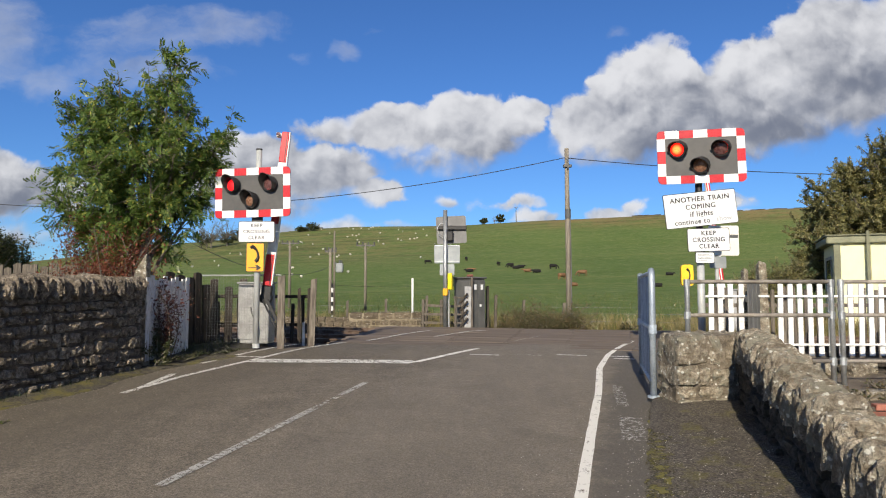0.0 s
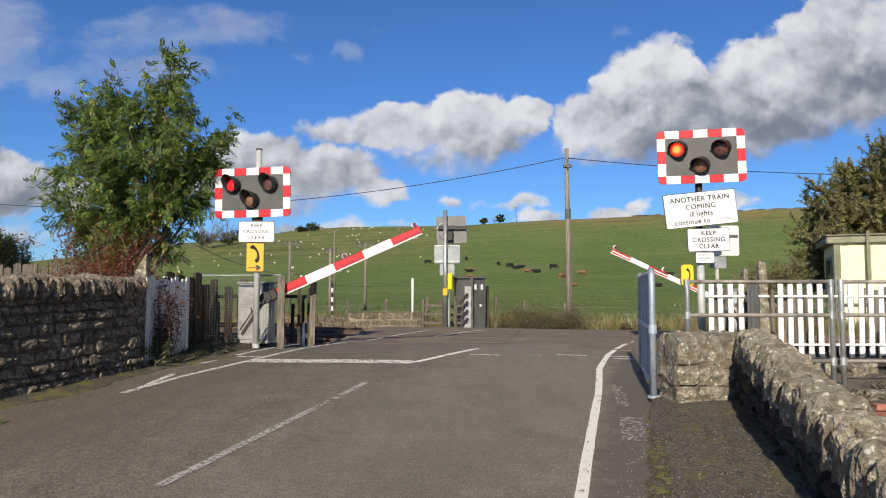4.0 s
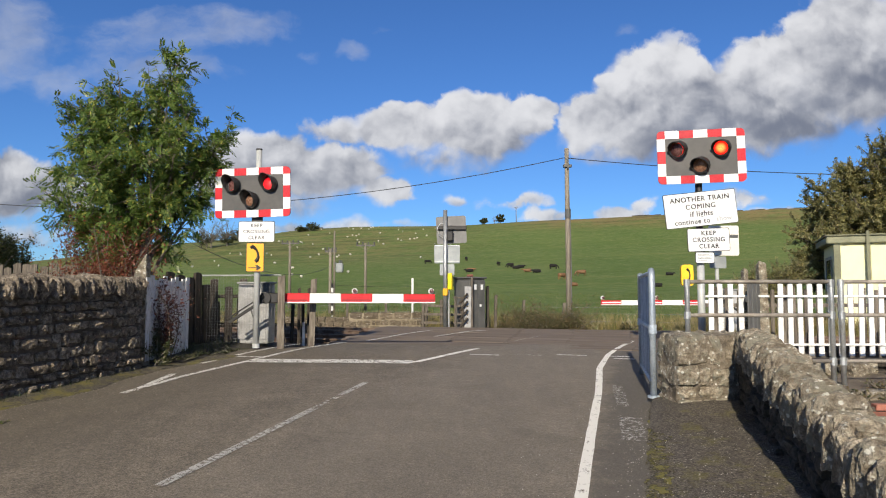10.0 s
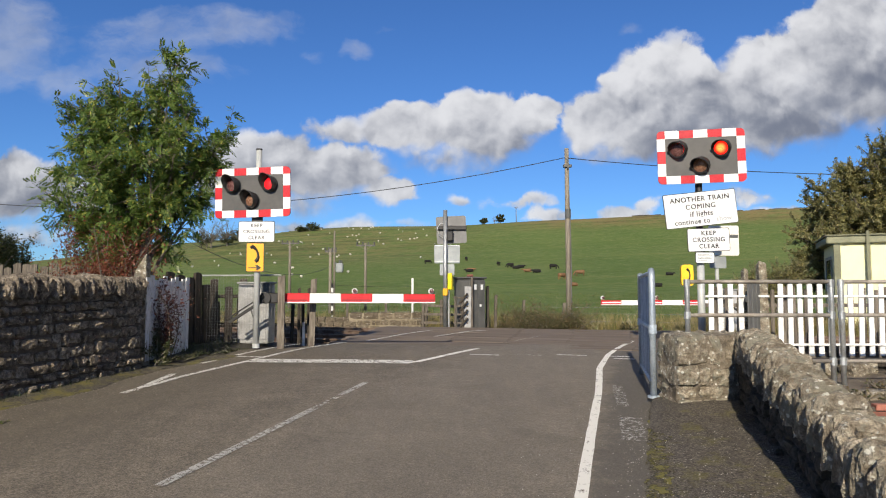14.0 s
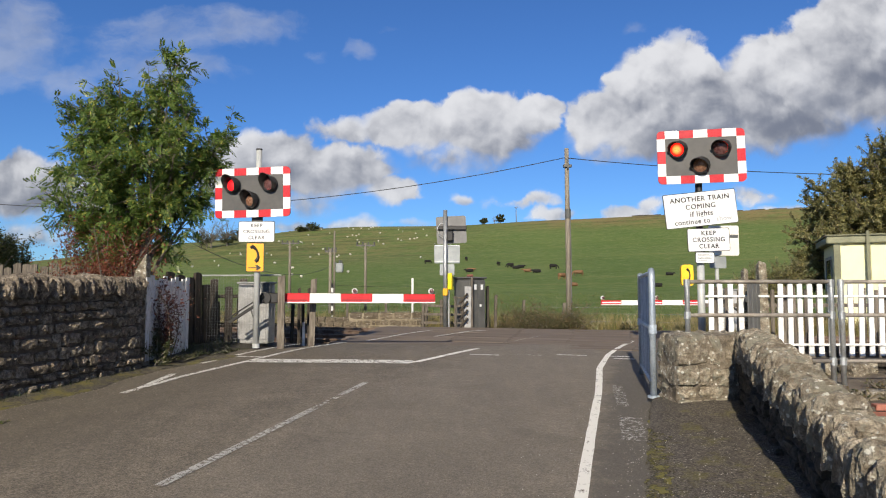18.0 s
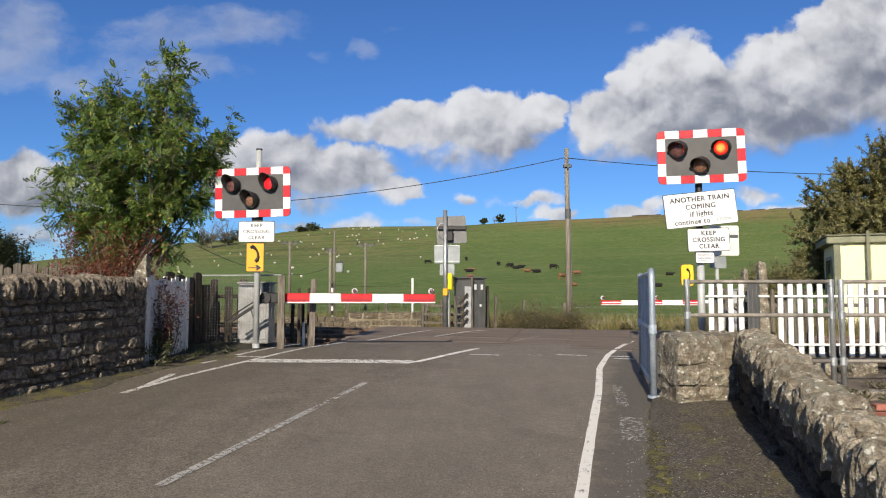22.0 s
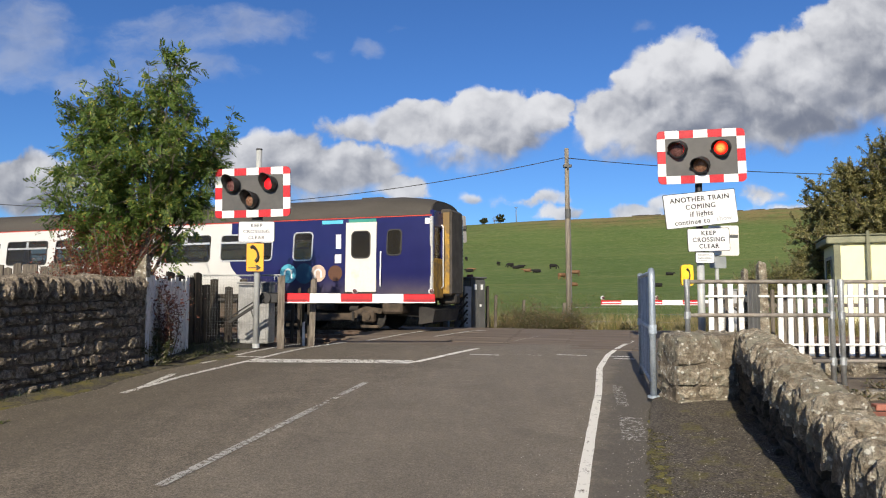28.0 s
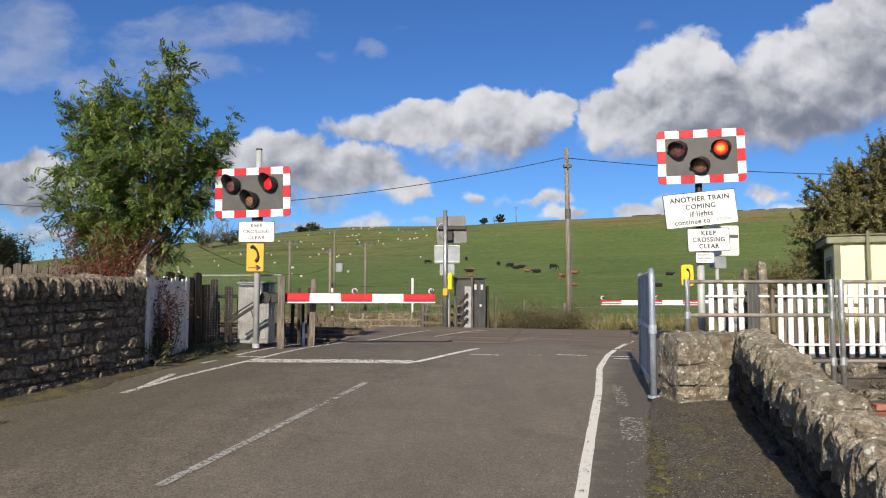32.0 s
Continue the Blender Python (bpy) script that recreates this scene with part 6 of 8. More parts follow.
        for c, w in ((5.5, 0.10), (7.95, 0.12), (10.0, 0.10), (11.15, 0.12), (12.95, 0.10), (14.7, 0.10), (16.1, 0.08), (17.1, 0.12)):
            part("hanger", Shell().box(L / 2 - c - w / 2, L / 2 - c + w / 2, *sorted((side * 1.10, side * 1.19)), 0.34, 0.88, 0.01), GRIMEDARK, car)
        for c in (5.35, 17.3):
            part("air_reservoir", Shell().tube([(L / 2 - c - 0.3, side * 0.95, 0.5), (L / 2 - c - 0.26, side * 0.95, 0.5), (L / 2 - c + 0.26, side * 0.95, 0.5), (L / 2 - c + 0.3, side * 0.95, 0.5)], [0.1, 0.17, 0.17, 0.1], 14), GRIME, car, smooth=True)
        for c, z in ((6.4, 0.6), (7.3, 0.55), (8.8, 0.6)):
            part("hatch", Shell().box(L / 2 - c - 0.26, L / 2 - c + 0.26, *sorted((side * 1.18, side * 1.20)), z - 0.16, z + 0.16, 0.008), GRIME, car)
        part("exhaust_tank", Shell().tube([(L / 2 - 16.3, side * 1.0, 0.58), (L / 2 - 16.25, side * 1.0, 0.58), (L / 2 - 14.85, side * 1.0, 0.58), (L / 2 - 14.8, side * 1.0, 0.58)], [0.12, 0.2, 0.2, 0.12], 18), COPPER, car, "rusty brown silencer drum", smooth=True)
        part("downpipe", Shell().tube([(-L / 2 + 0.9, side * 1.1, 0.62), (-L / 2 + 0.1, side * 1.1, 0.62), (-L / 2 - 0.06, side * 1.1, 0.75), (-L / 2 - 0.06, side * 1.12, 3.3)], 0.06, 10), GRIME, car, smooth=True)
    part("underframe", Shell().box(-L / 2 + 0.5, L / 2 - 0.5, -0.55, 0.55, 0.42, 0.92), GRIMEDARK, car, "dark underframe")
    for c0, c1 in ((4.9, 9.0), (9.6, 13.4), (13.8, 17.2)):
        part("underframe", Shell().box(L / 2 - c1, L / 2 - c0, -0.5, 0.5, 0.12, 0.42, 0.05), GRIMEDARK, car, "dark engine and tanks under the floor")
    # roof
    prof = [(math.cos(a), math.sin(a)) for a in [math.pi * i / 18 for i in range(19)]]
    rows = []
    for x, k in ((L / 2 - 0.02, 0.72), (L / 2 - 0.35, 0.86), (L / 2 - 1.1, 1.0), (0, 1.0), (-L / 2 + 1.0, 1.0), (-L / 2 + 0.3, 0.88), (-L / 2, 0.76)):
        rows.append([(x, 1.275 * (abs(c) ** 0.8) * (1 if c > 0 else -1), CANT + 0.035 + 0.64 * k * (s ** 0.75)) for c, s in prof])
    roof = Shell().sheet(rows)
    part("roof", roof, ROOFMAT, car, "dark grey-brown curved roof", smooth=True)
    for x, w in ((L / 2 - 2.2, 0.7), (-L / 2 + 1.6, 0.7), (-1.0, 0.35), (4.5, 0.3)):
        part("roof_vent", Shell().box(x - w / 2, x + w / 2, -0.35, 0.35, 3.76, 3.86, 0.03), ROOFMAT, car)
    # ends
    part("inner_end", Shell().box(-L / 2, -L / 2 + 0.05, -1.27, 1.27, SOLE, 3.2), GRIMEDARK, car)
    part("gangway", Shell().box(-L / 2 - 0.36, -L / 2, -0.62, 0.62, 1.05, 3.45, 0.05), BELLOWS, car, "black rubber gangway")
    for y0, y1 in ((-1.28, -0.52), (0.52, 1.28)):
        for ya, yb, za, zb in ((y0, y1, SOLE - 0.1, 2.0), (y0, y1, 2.85, 3.3), (y0, y0 + 0.08, 2.0, 2.85), (y1 - 0.08, y1, 2.0, 2.85)):
            part("cab_panel", Shell().box(L / 2 - 0.06, L / 2 + 0.06, ya, yb, za, zb, 0.02), YELLOWEND if zb == 2.0 else NAVY, car, "dirty yellow cab end panel" if zb == 2.0 else "navy cab end panel")
    for x0, k in ((L / 2 - 0.06, 0.72), (-L / 2, 0.76)):
        cap = [(1.26 * (abs(math.cos(a)) ** 0.8) * (1 if math.cos(a) > 0 else -1), CANT + 0.03 + 0.62 * k * (abs(math.sin(a)) ** 0.75)) for a in [math.pi * i / 18 for i in range(19)]]
        part("roof_end", Shell().slab(cap, 0, 0.05, pose(x0 + 0.05, 0, 0, 0, 0, 90)), ROOFMAT, car)
    for y in (-0.66, 0.66):
        part("cab_handrail", Shell().tube([(L / 2 + 0.05, y, 1.2), (L / 2 + 0.11, y, 1.25), (L / 2 + 0.11, y, 2.9), (L / 2 + 0.05, y, 2.95)], 0.02, 8), ALU, car, "pale handrail")
    for y0, y1 in ((-1.2, -0.6), (0.6, 1.2)):
        part("windscreen", Shell().box(L / 2 - 0.02, L / 2 + 0.02, y0, y1, 2.0, 2.85), TRAINGLASS, car)
    part("cab_gangway", Shell().box(L / 2 - 0.05, L / 2 + 0.30, -0.52, 0.52, 1.0, 3.4, 0.06), BELLOWS, car, "black gangway door between the windscreens")
    for y in (-0.53, 0.53):
        part("gangway_side", Shell().box(L / 2 + 0.06, L / 2 + 0.25, y - 0.012, y + 0.012, 1.05, 3.3, 0.006), YELLOWEND, car, "dirty yellow gangway side")
    for y in (-1.3, 1.3):
        part("cab_pillar", Shell().box(L / 2 - 0.03, L / 2 + 0.05, y - 0.05, y + 0.05, 1.1, 3.12, 0.01), ALU, car, "pale corner pillar")
    part("snow_plough", Shell().slab([(-0.1, 0.22), (0.30, 0.28), (0.36, 0.62), (0.1, 0.70), (-0.1, 0.68)], -1.05, 1.05, pose(L / 2 - 0.35, 0, 0)), GRIMEDARK, car)
    part("coupler", Shell().box(L / 2 - 0.2, L / 2 + 0.33, -0.18, 0.18, 0.75, 1.05, 0.05), GRIMEDARK, car)
    part("coupler", Shell().box(-L / 2 - 0.36, -L / 2 + 0.2, -0.15, 0.15, 0.7, 0.95, 0.05), GRIMEDARK, car)
    # saloon
    part("floor", Shell().box(-L / 2 + 0.05, L / 2 - 0.05, -1.24, 1.24, 0.92, 1.06), LINO, car)
    part("ceiling", Shell().box(-L / 2 + 0.05, L / 2 - 0.05, -1.15, 1.15, 3.1, 3.14), INNER, car)
    seat = Shell().box(-0.23, 0.23, -0.45, 0.45, 0.0, 0.14, 0.03).box(-0.25, -0.14, -0.46, 0.46, 0.1, 0.78, 0.04).mesh("seat", SEATMAT)
    for i in range(13):
        for y in (-0.72, 0.72):
            part("seat", seat, SEATMAT, car, m=pose(L / 2 - 5.2 - 1.02 * i, y, 1.40, 0, 0, 180 if i % 2 else 0))
    for x in (L / 2 - 1.45, L / 2 - 2.65, L / 2 - 17.7, L / 2 - 20.5):
        part("partition", Shell().box(x - 0.02, x + 0.02, -1.2, 1.2, 1.06, 3.1), INNER, car)
    return car


CARS = [railcar()]
for k in range(3):
    CARS.append(copy_thing(CARS[0], Matrix()))
# the near flank of each car runs on n = 0; odd cars are turned end for end
CAR_OFFSET = [L / 2 + 23.03 * k for k in range(4)]
TRAIN_ROWS = ((0.0, -739.0), (27.5, -13.5), (28.0, -0.35), (28.5, 12.85), (29.0, 26.1), (29.5, 39.35), (30.0, 52.6), (31.0, 79.0), (31.5, 92.2), (32.0, 105.4))

# ---- railings, picket fence and yard beyond the near wall ----
YARD = surf("trodden_cinder", (0.10, 0.08, 0.06), (0.17, 0.14, 0.11), 1.5, 0.95, 0, 0.8, 18, vary=0.0, dist=0.03, stain=((0.07, 0.08, 0.03), 1.2, 0.58, 0.7))
rows = []
for i in range(21):
    y = 0.6 + 0.54 * i
    x0 = 1.35 + 0.305 * (y - 0.9) if y < 8 else 3.45 + 0.42 * (y - 8)
    rows.append([(x0 + q, y, road_z(y) - 0.02 + (0 if q else -0.03)) for q in (0, 1.0, 2.5, 5, 9, 16)])
single("yard", Shell().sheet(rows), YARD, Matrix(), "brown trodden cinder ground beside the line", "ground", kind="structure", smooth=True)
rows = []
for i in range(20):
    y = 0.0 + 0.7 * i
    rows.append([(-6.85 + 0.231 * (min(y, 10.3) - 1.2) - q, y, road_z(y) - 0.03) for q in (0, 1.0, 2.5, 5, 9, 16)])
single("yard", Shell().sheet(rows), VERGEMAT, Matrix(), "rough mossy ground behind the wall", "ground", kind="structure", smooth=True)
rows = []
for i in range(14):
    y = 10.3 + 0.33 * i
    w = 1.32 + 0.13 * (y - 10.3) + 0.04 * math.sin(5 * y)
    rows.append([(-5.4 + q * w, y, road_z(y) + (0.07 * (1 - q ** 4) - (0.03 if q == 1 else 0)) - (0.06 if q == 0 else 0) - 0.12 * ease(11.0, 10.3, y)) for q in (0, 0.3, 0.55, 0.75, 0.9, 1.0)])
single("verge", Shell().sheet(rows), SOILSHADE, Matrix(), "weedy soil verge at the barrier's foot, coloured darker for shade", "verge", kind="structure", smooth=True)

panel = thing("guard_panel", pose(2.407, 7.9, road_z(7.9) + 0.01, 0, 0, 77.3), "blue-grey steel guard panel of upright bars beside the footway", "railing")
H = 1.45
for x in (0.0, 2.15):
    part("post", Shell().tube([(x, 0, 0), (x, 0, H - 0.05), (x + (0.05 if x == 0 else -0.05), 0, H)], 0.038, 12), GALVBLUE, panel, smooth=True)
    part("base_flange", Shell().tube([(x, 0, -0.01), (x, 0, 0.015)], 0.07, 12), GALVBLUE, panel)
    part("collar", Shell().tube([(x, 0, 0.72), (x, 0, 0.82)], 0.048, 12), GALVBLUE, panel)
for z in (0.15, 0.77, H - 0.03):
    part("rail", Shell().tube([(0, 0, z), (2.15, 0, z)], 0.028, 10), GALVBLUE, panel)
for i in range(1, 18):
    part("bar", Shell().tube([(i * 0.12, 0, 0.15), (i * 0.12, 0, H - 0.03)], 0.011, 6), GALVBLUE, panel)

for x0, x1, group_z in ((3.17, 5.04, 0), (5.17, 7.4, 1)):
    r = thing("pipe_railing", pose(x0, 8.9, -0.12), "galvanised tubular railing with two rails and clamp fittings", "railing", group="pipe railings")
    w = x1 - x0
    posts = (0.0, w) if not group_z else (0.0, 1.6)
    for x in posts:
        part("post", Shell().tube([(x, 0, -0.1), (x, 0, 1.28), (x, 0, 1.33)], [0.033, 0.033, 0.028], 10), GALV, r, smooth=True)
        for z in (1.31, 0.89, 0.30):
            part("clamp", Shell().tube([(x, 0, z - 0.05), (x, 0, z + 0.045)], 0.043, 10), GALV, r)
    for z in (1.325, 0.89, 0.30):
        part("rail", Shell().tube([(0, 0, z), (w, 0, z)], 0.026, 10), PIPERAIL, r, smooth=True)

pk = Shell().slab([(0, 0), (0.08, 0), (0.08, 1.14), (0.04, 1.155), (0, 1.14)], -0.012, 0.012).mesh("picket", PICKET)
for name, x0, n in (("picket_fence", 4.25, 6), ("picket_fence", 5.36, 24)):
    f = thing(name, pose(x0, 11.0, 0.06, 0, 0, 0), "white wooden picket fence along the line", "fence", group="white picket fences")
    rr = random.Random(n)
    for i in range(n):
        part("picket", pk, PICKET, f, m=pose(0.162 * i, 0, 0, rr.uniform(-1, 1), rr.uniform(-0.8, 0.8), 0))
    for z in (0.16, 0.93):
        part("rail", Shell().box(-0.05, 0.162 * n, -0.045, -0.014, z, z + 0.036, 0.006), PICKET, f)
    for x in range(0, n, 10):
        part("post", Shell().box(0.162 * x + 0.1, 0.162 * x + 0.19, 0.05, 0.13, -0.1, 1.1, 0.01), WOODGREY, f)
back = thing("paling_fence", pose(4.75, 12.6, 0.0), "brown weathered palings behind the pickets", "fence")
for i in range(19):
    part("board", Shell().box(0, 0.07, -0.012, 0.012, 0, 1.12, 0.005), WOODGREY, back, m=pose(0.21 * i, 0, 0.02 * (i % 3), 0, (i % 4 - 1.5), 0))
part("rail", Shell().box(-0.05, 4.0, 0.012, 0.05, 0.8, 0.87), WOODGREY, back)
gate2 = thing("dark_gate", pose(4.80, 10.8, 0.02, 0, 0, 35), "dark narrow wicket gate standing open", "gate")
for i in range(5):
    part("board", Shell().box(0, 0.1, -0.012, 0.012, 0, 1.2, 0.005), CABGREY, gate2, m=pose(0.12 * i, 0, 0.02))
part("rail", Shell().box(0, 0.6, 0.012, 0.04, 0.9, 0.98), CABGREY, gate2)
for x, y, h, w in ((5.15, 11.05, 1.58, 0.17), (4.99, 11.3, 1.48, 0.12)):
    single("stone_gatepost", Shell().add([(-w / 2, -0.08, 0), (w / 2, -0.08, 0), (w / 2, 0.08, 0), (-w / 2, 0.08, 0), (-w / 2 + 0.01, -0.07, h), (w / 2 - 0.04, -0.06, h - 0.04), (w / 2 - 0.02, 0.06, h - 0.2), (-w / 2 + 0.02, 0.07, h - 0.07)],
           [(0, 3, 2, 1), (4, 5, 6, 7), (0, 1, 5, 4), (1, 2, 6, 5), (2, 3, 7, 6), (3, 0, 4, 7)]), STONE_R, pose(x, y, 0), "rough-topped weathered stone gatepost", "gatepost")

edge_ = thing("timber_edging", pose(4.2, 11.75, -0.06, 0, 0, -3), "brown stacked timber edging behind the pickets", "edging", kind="structure")
for i, (z, y) in enumerate(((0.0, 0.0), (0.13, 0.03), (0.02, -1.4))):
    part("timber", Shell().box(0, 5.5, y, y + 0.22, z, z + 0.12, 0.015), WOODDARK if i == 2 else WOODGREY, edge_)
low = thing("timber_edging", pose(4.9, 10.55, -0.14, 0, 0, -2), "dark baulks laid along the foot of the pickets", "edging", kind="structure")
part("timber", Shell().box(0, 5.0, 0, 0.24, 0, 0.15, 0.015), WOODGREY, low)
part("timber", Shell().box(-0.4, 4.6, -0.5, -0.28, -0.06, 0.07, 0.015), WOODDARK, low)
single("kerb_block", STONES_R[2], STONE_R, scaled(5.05, 8.0, -0.16, 0.62, 0.28, 0.2, 0, 0, 4), "rough stone kerb block on the bare ground", "stone")
# low red brick edge and stones by the yard
bw = thing("brick_edging", pose(4.26, 7.0, -0.36, 0, 0, -4), "low red brick edging", "brick edging", kind="structure")
part("core", Shell().box(0.02, 2.2, 0.02, 0.2, -0.1, 0.26), MORTAR, bw)
bk = Shell().box(0.004, 0.216, 0, 0.1, 0.004, 0.068, 0.006).mesh("brick", BRICK)
for j in range(4):
    for i in range(10):
        part("brick", bk, BRICK, bw, m=pose(0.22 * i + 0.11 * (j % 2), -0.005, 0.075 * j))
rr = random.Random(21)
for i in range(9):
    single("boulder", rr.choice(STONES_R), STONE_R, scaled(4.1 + 0.3 * i + rr.uniform(-0.1, 0.1), 9.6 + rr.uniform(-0.5, 0.5), -0.02, rr.uniform(0.2, 0.4), 0.3, rr.uniform(0.12, 0.22), 0, 0, rr.uniform(0, 90)), "loose grey-brown stone on the bare ground", "stone", "loose stones")

# sign backs facing the far lane
sb = thing("road_sign", pose(5.65, 14.1, 0.0), "backs of two sign plates on a thin grey post", "road sign")
part("post", Shell().tube([(0, 0, 0), (0, 0, 2.45)], 0.04, 10), GREYPOST, sb)
part("sign_back", Shell().slab(rounded(0.62, 0.62, 0.04), -0.01, 0.01), DOORWHITE, sb, "pale sign back", pose(0.13, -0.06, 2.14))
part("clip", Shell().box(-0.2, 0.42, -0.085, -0.07, 2.2, 2.26), CABGREY, sb)
part("sign_back", Shell().slab(rounded(0.34, 0.24, 0.03), -0.01, 0.01), SIGNBACK, sb, "small grey sign back", pose(0.0, -0.06, 1.69))

# ---- beyond the line ----
hut = thing("relay_hut", pose(11.76, 20.5, -0.1, 0, 0, -23), "cream-clad equipment hut with an olive flat roof", "hut")
part("wall", Shell().box(0.0, 3.6, 0.0, 2.6, 0, 2.66), CREAM, hut, "cream cladding")
for i in range(4):
    part("cladding_panel", Shell().box(0.05 + 0.88 * i, 0.88 * (i + 1) - 0.02, -0.03, -0.004, 0.15, 2.58, 0.008), CREAM, hut)
for i in range(2, 5):
    part("cover_strip", Shell().box(-0.02 + 0.88 * i, 0.05 + 0.88 * i, -0.055, -0.03, 0.1, 2.66 + (0.18 if i == 1 else 0), 0.006), OLIVE, hut)
part("drainpipe", Shell().box(0.80, 0.89, -0.20, -0.145, 0.1, 3.0, 0.01), OLIVE, hut)
part("corner_trim", Shell().box(-0.03, 0.15, -0.06, -0.03, 0.08, 2.64, 0.01), OLIVE, hut)
part("roof", Shell().box(-0.22, 3.8, -0.14, 2.8, 2.64, 2.86, 0.03), OLIVE, hut, "olive roof fascia")
part("roof_edge", Shell().box(-0.26, 3.84, -0.18, 2.84, 2.86, 2.91, 0.015), OLIVE, hut)
part("side_window", Shell().box(-0.02, 0.0, 0.7, 1.9, 1.3, 2.2), TRAINGLASS, hut)
part("side_frame", Shell().box(-0.035, -0.02, 0.6, 0.7, 1.2, 2.3).box(-0.035, -0.02, 1.9, 2.0, 1.2, 2.3).box(-0.035, -0.02, 0.7, 1.9, 2.2, 2.3).box(-0.035, -0.02, 0.7, 1.9, 1.2, 1.3), CABLIGHT, hut)
part("plinth", Shell().box(-0.05, 3.65, -0.05, 2.65, -0.2, 0.08), MORTAR, hut)

fs = thing("crossing_signal", pose(0.074, 22.3, -0.2), "back of a crossing signal with sign plates on galvanised post", "traffic signal", group="crossing signals")
part("post", Shell().tube([(0, 0, 0), (0, 0, 3.98)], 0.07, 12), GALV, fs, smooth=True)
part("board_back", Shell().slab(rounded(0.98, 0.90, 0.06), 0.07, 0.1), BOARDBACK, fs, "grey back of the signal board", pose(0.2, 0, 3.34, 0, -3, 0))
part("lamp_rail", Shell().box(-0.28, 0.70, -0.02, 0.06, 3.33, 3.47, 0.02), BLACK, fs)
part("lamp_case", Shell().box(0.05, 0.26, -0.08, 0.06, 2.96, 3.3, 0.03), BLACK, fs)
part("cable", Shell().tube([(-0.05, -0.07, 3.05), (-0.2, -0.06, 3.15), (-0.26, -0.05, 3.4), (-0.15, -0.06, 3.55), (0.0, -0.06, 3.5)], 0.014, 6), GALV, fs)
part("sign_back", Shell().slab(rounded(0.84, 0.60, 0.03), 0.07, 0.085), SIGNBACK, fs, "pale grey sign back", pose(0.06, 0, 2.54))
part("sign_rail", Shell().box(-0.34, 0.46, 0.05, 0.07, 2.80, 2.84).box(-0.34, 0.46, 0.05, 0.07, 2.28, 2.32), GALV, fs)
part("sign_back", Shell().slab(rounded(0.48, 0.36, 0.03), 0.07, 0.085), SIGNBACK, fs, "small grey sign back", pose(0.06, 0, 2.03))
part("clip", Shell().box(-0.08, 0.08, -0.085, 0.0, 1.18, 1.42, 0.02), YELLOW, fs)
telephone_box(0.24, 22.45, 1.45, 0.22, 0.55, "yellow telephone box seen from the side", 70)

cb = thing("equipment_cabinet", pose(0.92, 22.3, -0.2, 0, 0, 40), "tall dark grey lineside equipment cabinet with double doors", "cabinet")
part("body", Shell().box(0.0, 0.62, 0, 0.86, 0.05, 1.74, 0.02), CABGREY, cb)
for x in (0.02, 0.315):
    d = part("door", Shell().box(x, x + 0.285, -0.025, -0.002, 0.10, 1.68, 0.006), CABGREY, cb)
    part("label_plate", Shell().box(x + 0.08, x + 0.19, -0.032, -0.026, 1.38, 1.55), SIGNWHITE, d)
part("handle", Shell().box(0.33, 0.41, -0.06, -0.026, 0.82, 0.9, 0.01), SIGNWHITE, cb)
part("side_panel", Shell().box(-0.022, -0.002, 0.06, 0.8, 0.12, 1.66, 0.006), CABGREY, cb)
part("roof", Shell().box(-0.05, 0.67, -0.06, 0.92, 1.74, 1.80, 0.02), CABGREY, cb)
part("roof_vent", Shell().box(0.05, 0.2, 0.1, 0.3, 1.80, 1.88, 0.02), BRICK, cb)
single("gate_board", Shell().box(-0.11, 0.11, -0.035, 0.035, 0, 1.5, 0.01), CABLIGHT, pose(0.78, 22.05, -0.22, 0, 1.0, 6), "pale weathered upright board before the cabinet", "post")
fence_post(0.93, 22.12, 1.68, 0.07, WOODGREY, "slim square timber post")
fence_post(1.50, 23.2, 1.42, 0.10, WOODDARK, "square dark timber post")
stile = thing("cattle_guard", pose(0.36, 21.95, -0.2, 0, 0, -6), "brown timber frame with slanting slats beside the crossing", "fence")
for k, x in enumerate((0.0, 0.22)):
    part("upright", Shell().box(x, x + 0.07, 0.03, 0.10, 0, 1.16 - 0.04 * k, 0.008), WOODGREY, stile)
for i in range(4):
    part("slat", Shell().box(0.0, 0.42, -0.03, 0.03, -0.03, 0.03, 0.008), WOODDARK, stile, m=pose(0.16, 0.0, 0.16 + 0.26 * i, 0, -50, 0))
    part("rail", Shell().box(-0.04, 0.44, 0.10, 0.14, 0.28 + 0.27 * i, 0.34 + 0.27 * i, 0.008), WOODGREY, stile)
for x, y, h in ((1.78, 23.4, 1.12), (2.75, 23.5, 0.95), (4.15, 23.6, 0.85)):
    fence_post(x, y, h, 0.09, WOODGREY, "weathered field fence post", 1.5, "field fence posts")
for k in range(9):
    x, y, _ = along(-1.2 - 1.6 * k, 6.2)
    fence_post(x, y, 1.0 + 0.1 * math.sin(k * 1.7), 0.09, WOODGREY, "weathered field fence post", 2 * math.sin(k * 3), "field fence posts")
fw = Shell()
for z in (0.35, 0.6, 0.8):
    fw.tube([along(-16, 6.2, z - 0.2), along(-1, 6.2, z - 0.2)], 0.004, 4)
    fw.tube([along(1, 5.6, z - 0.2), along(16, 5.6, z - 0.2)], 0.004, 4)
single("fence_wire", fw, MESHWIRE, Matrix(), "thin strands of field fence wire", "wire")
rf = thing("rail_fence", pose(-0.75, 23.9, -0.25, 0, 0, -12), "grey timber post and rail fence by the field", "fence")
for z in (0.25, 0.55, 0.85):
    part("rail", Shell().box(0, 1.3, -0.02, 0.02, z, z + 0.09, 0.006), WOODGREY, rf, m=pose(0, 0, 0, 0, 2 * z, 0))
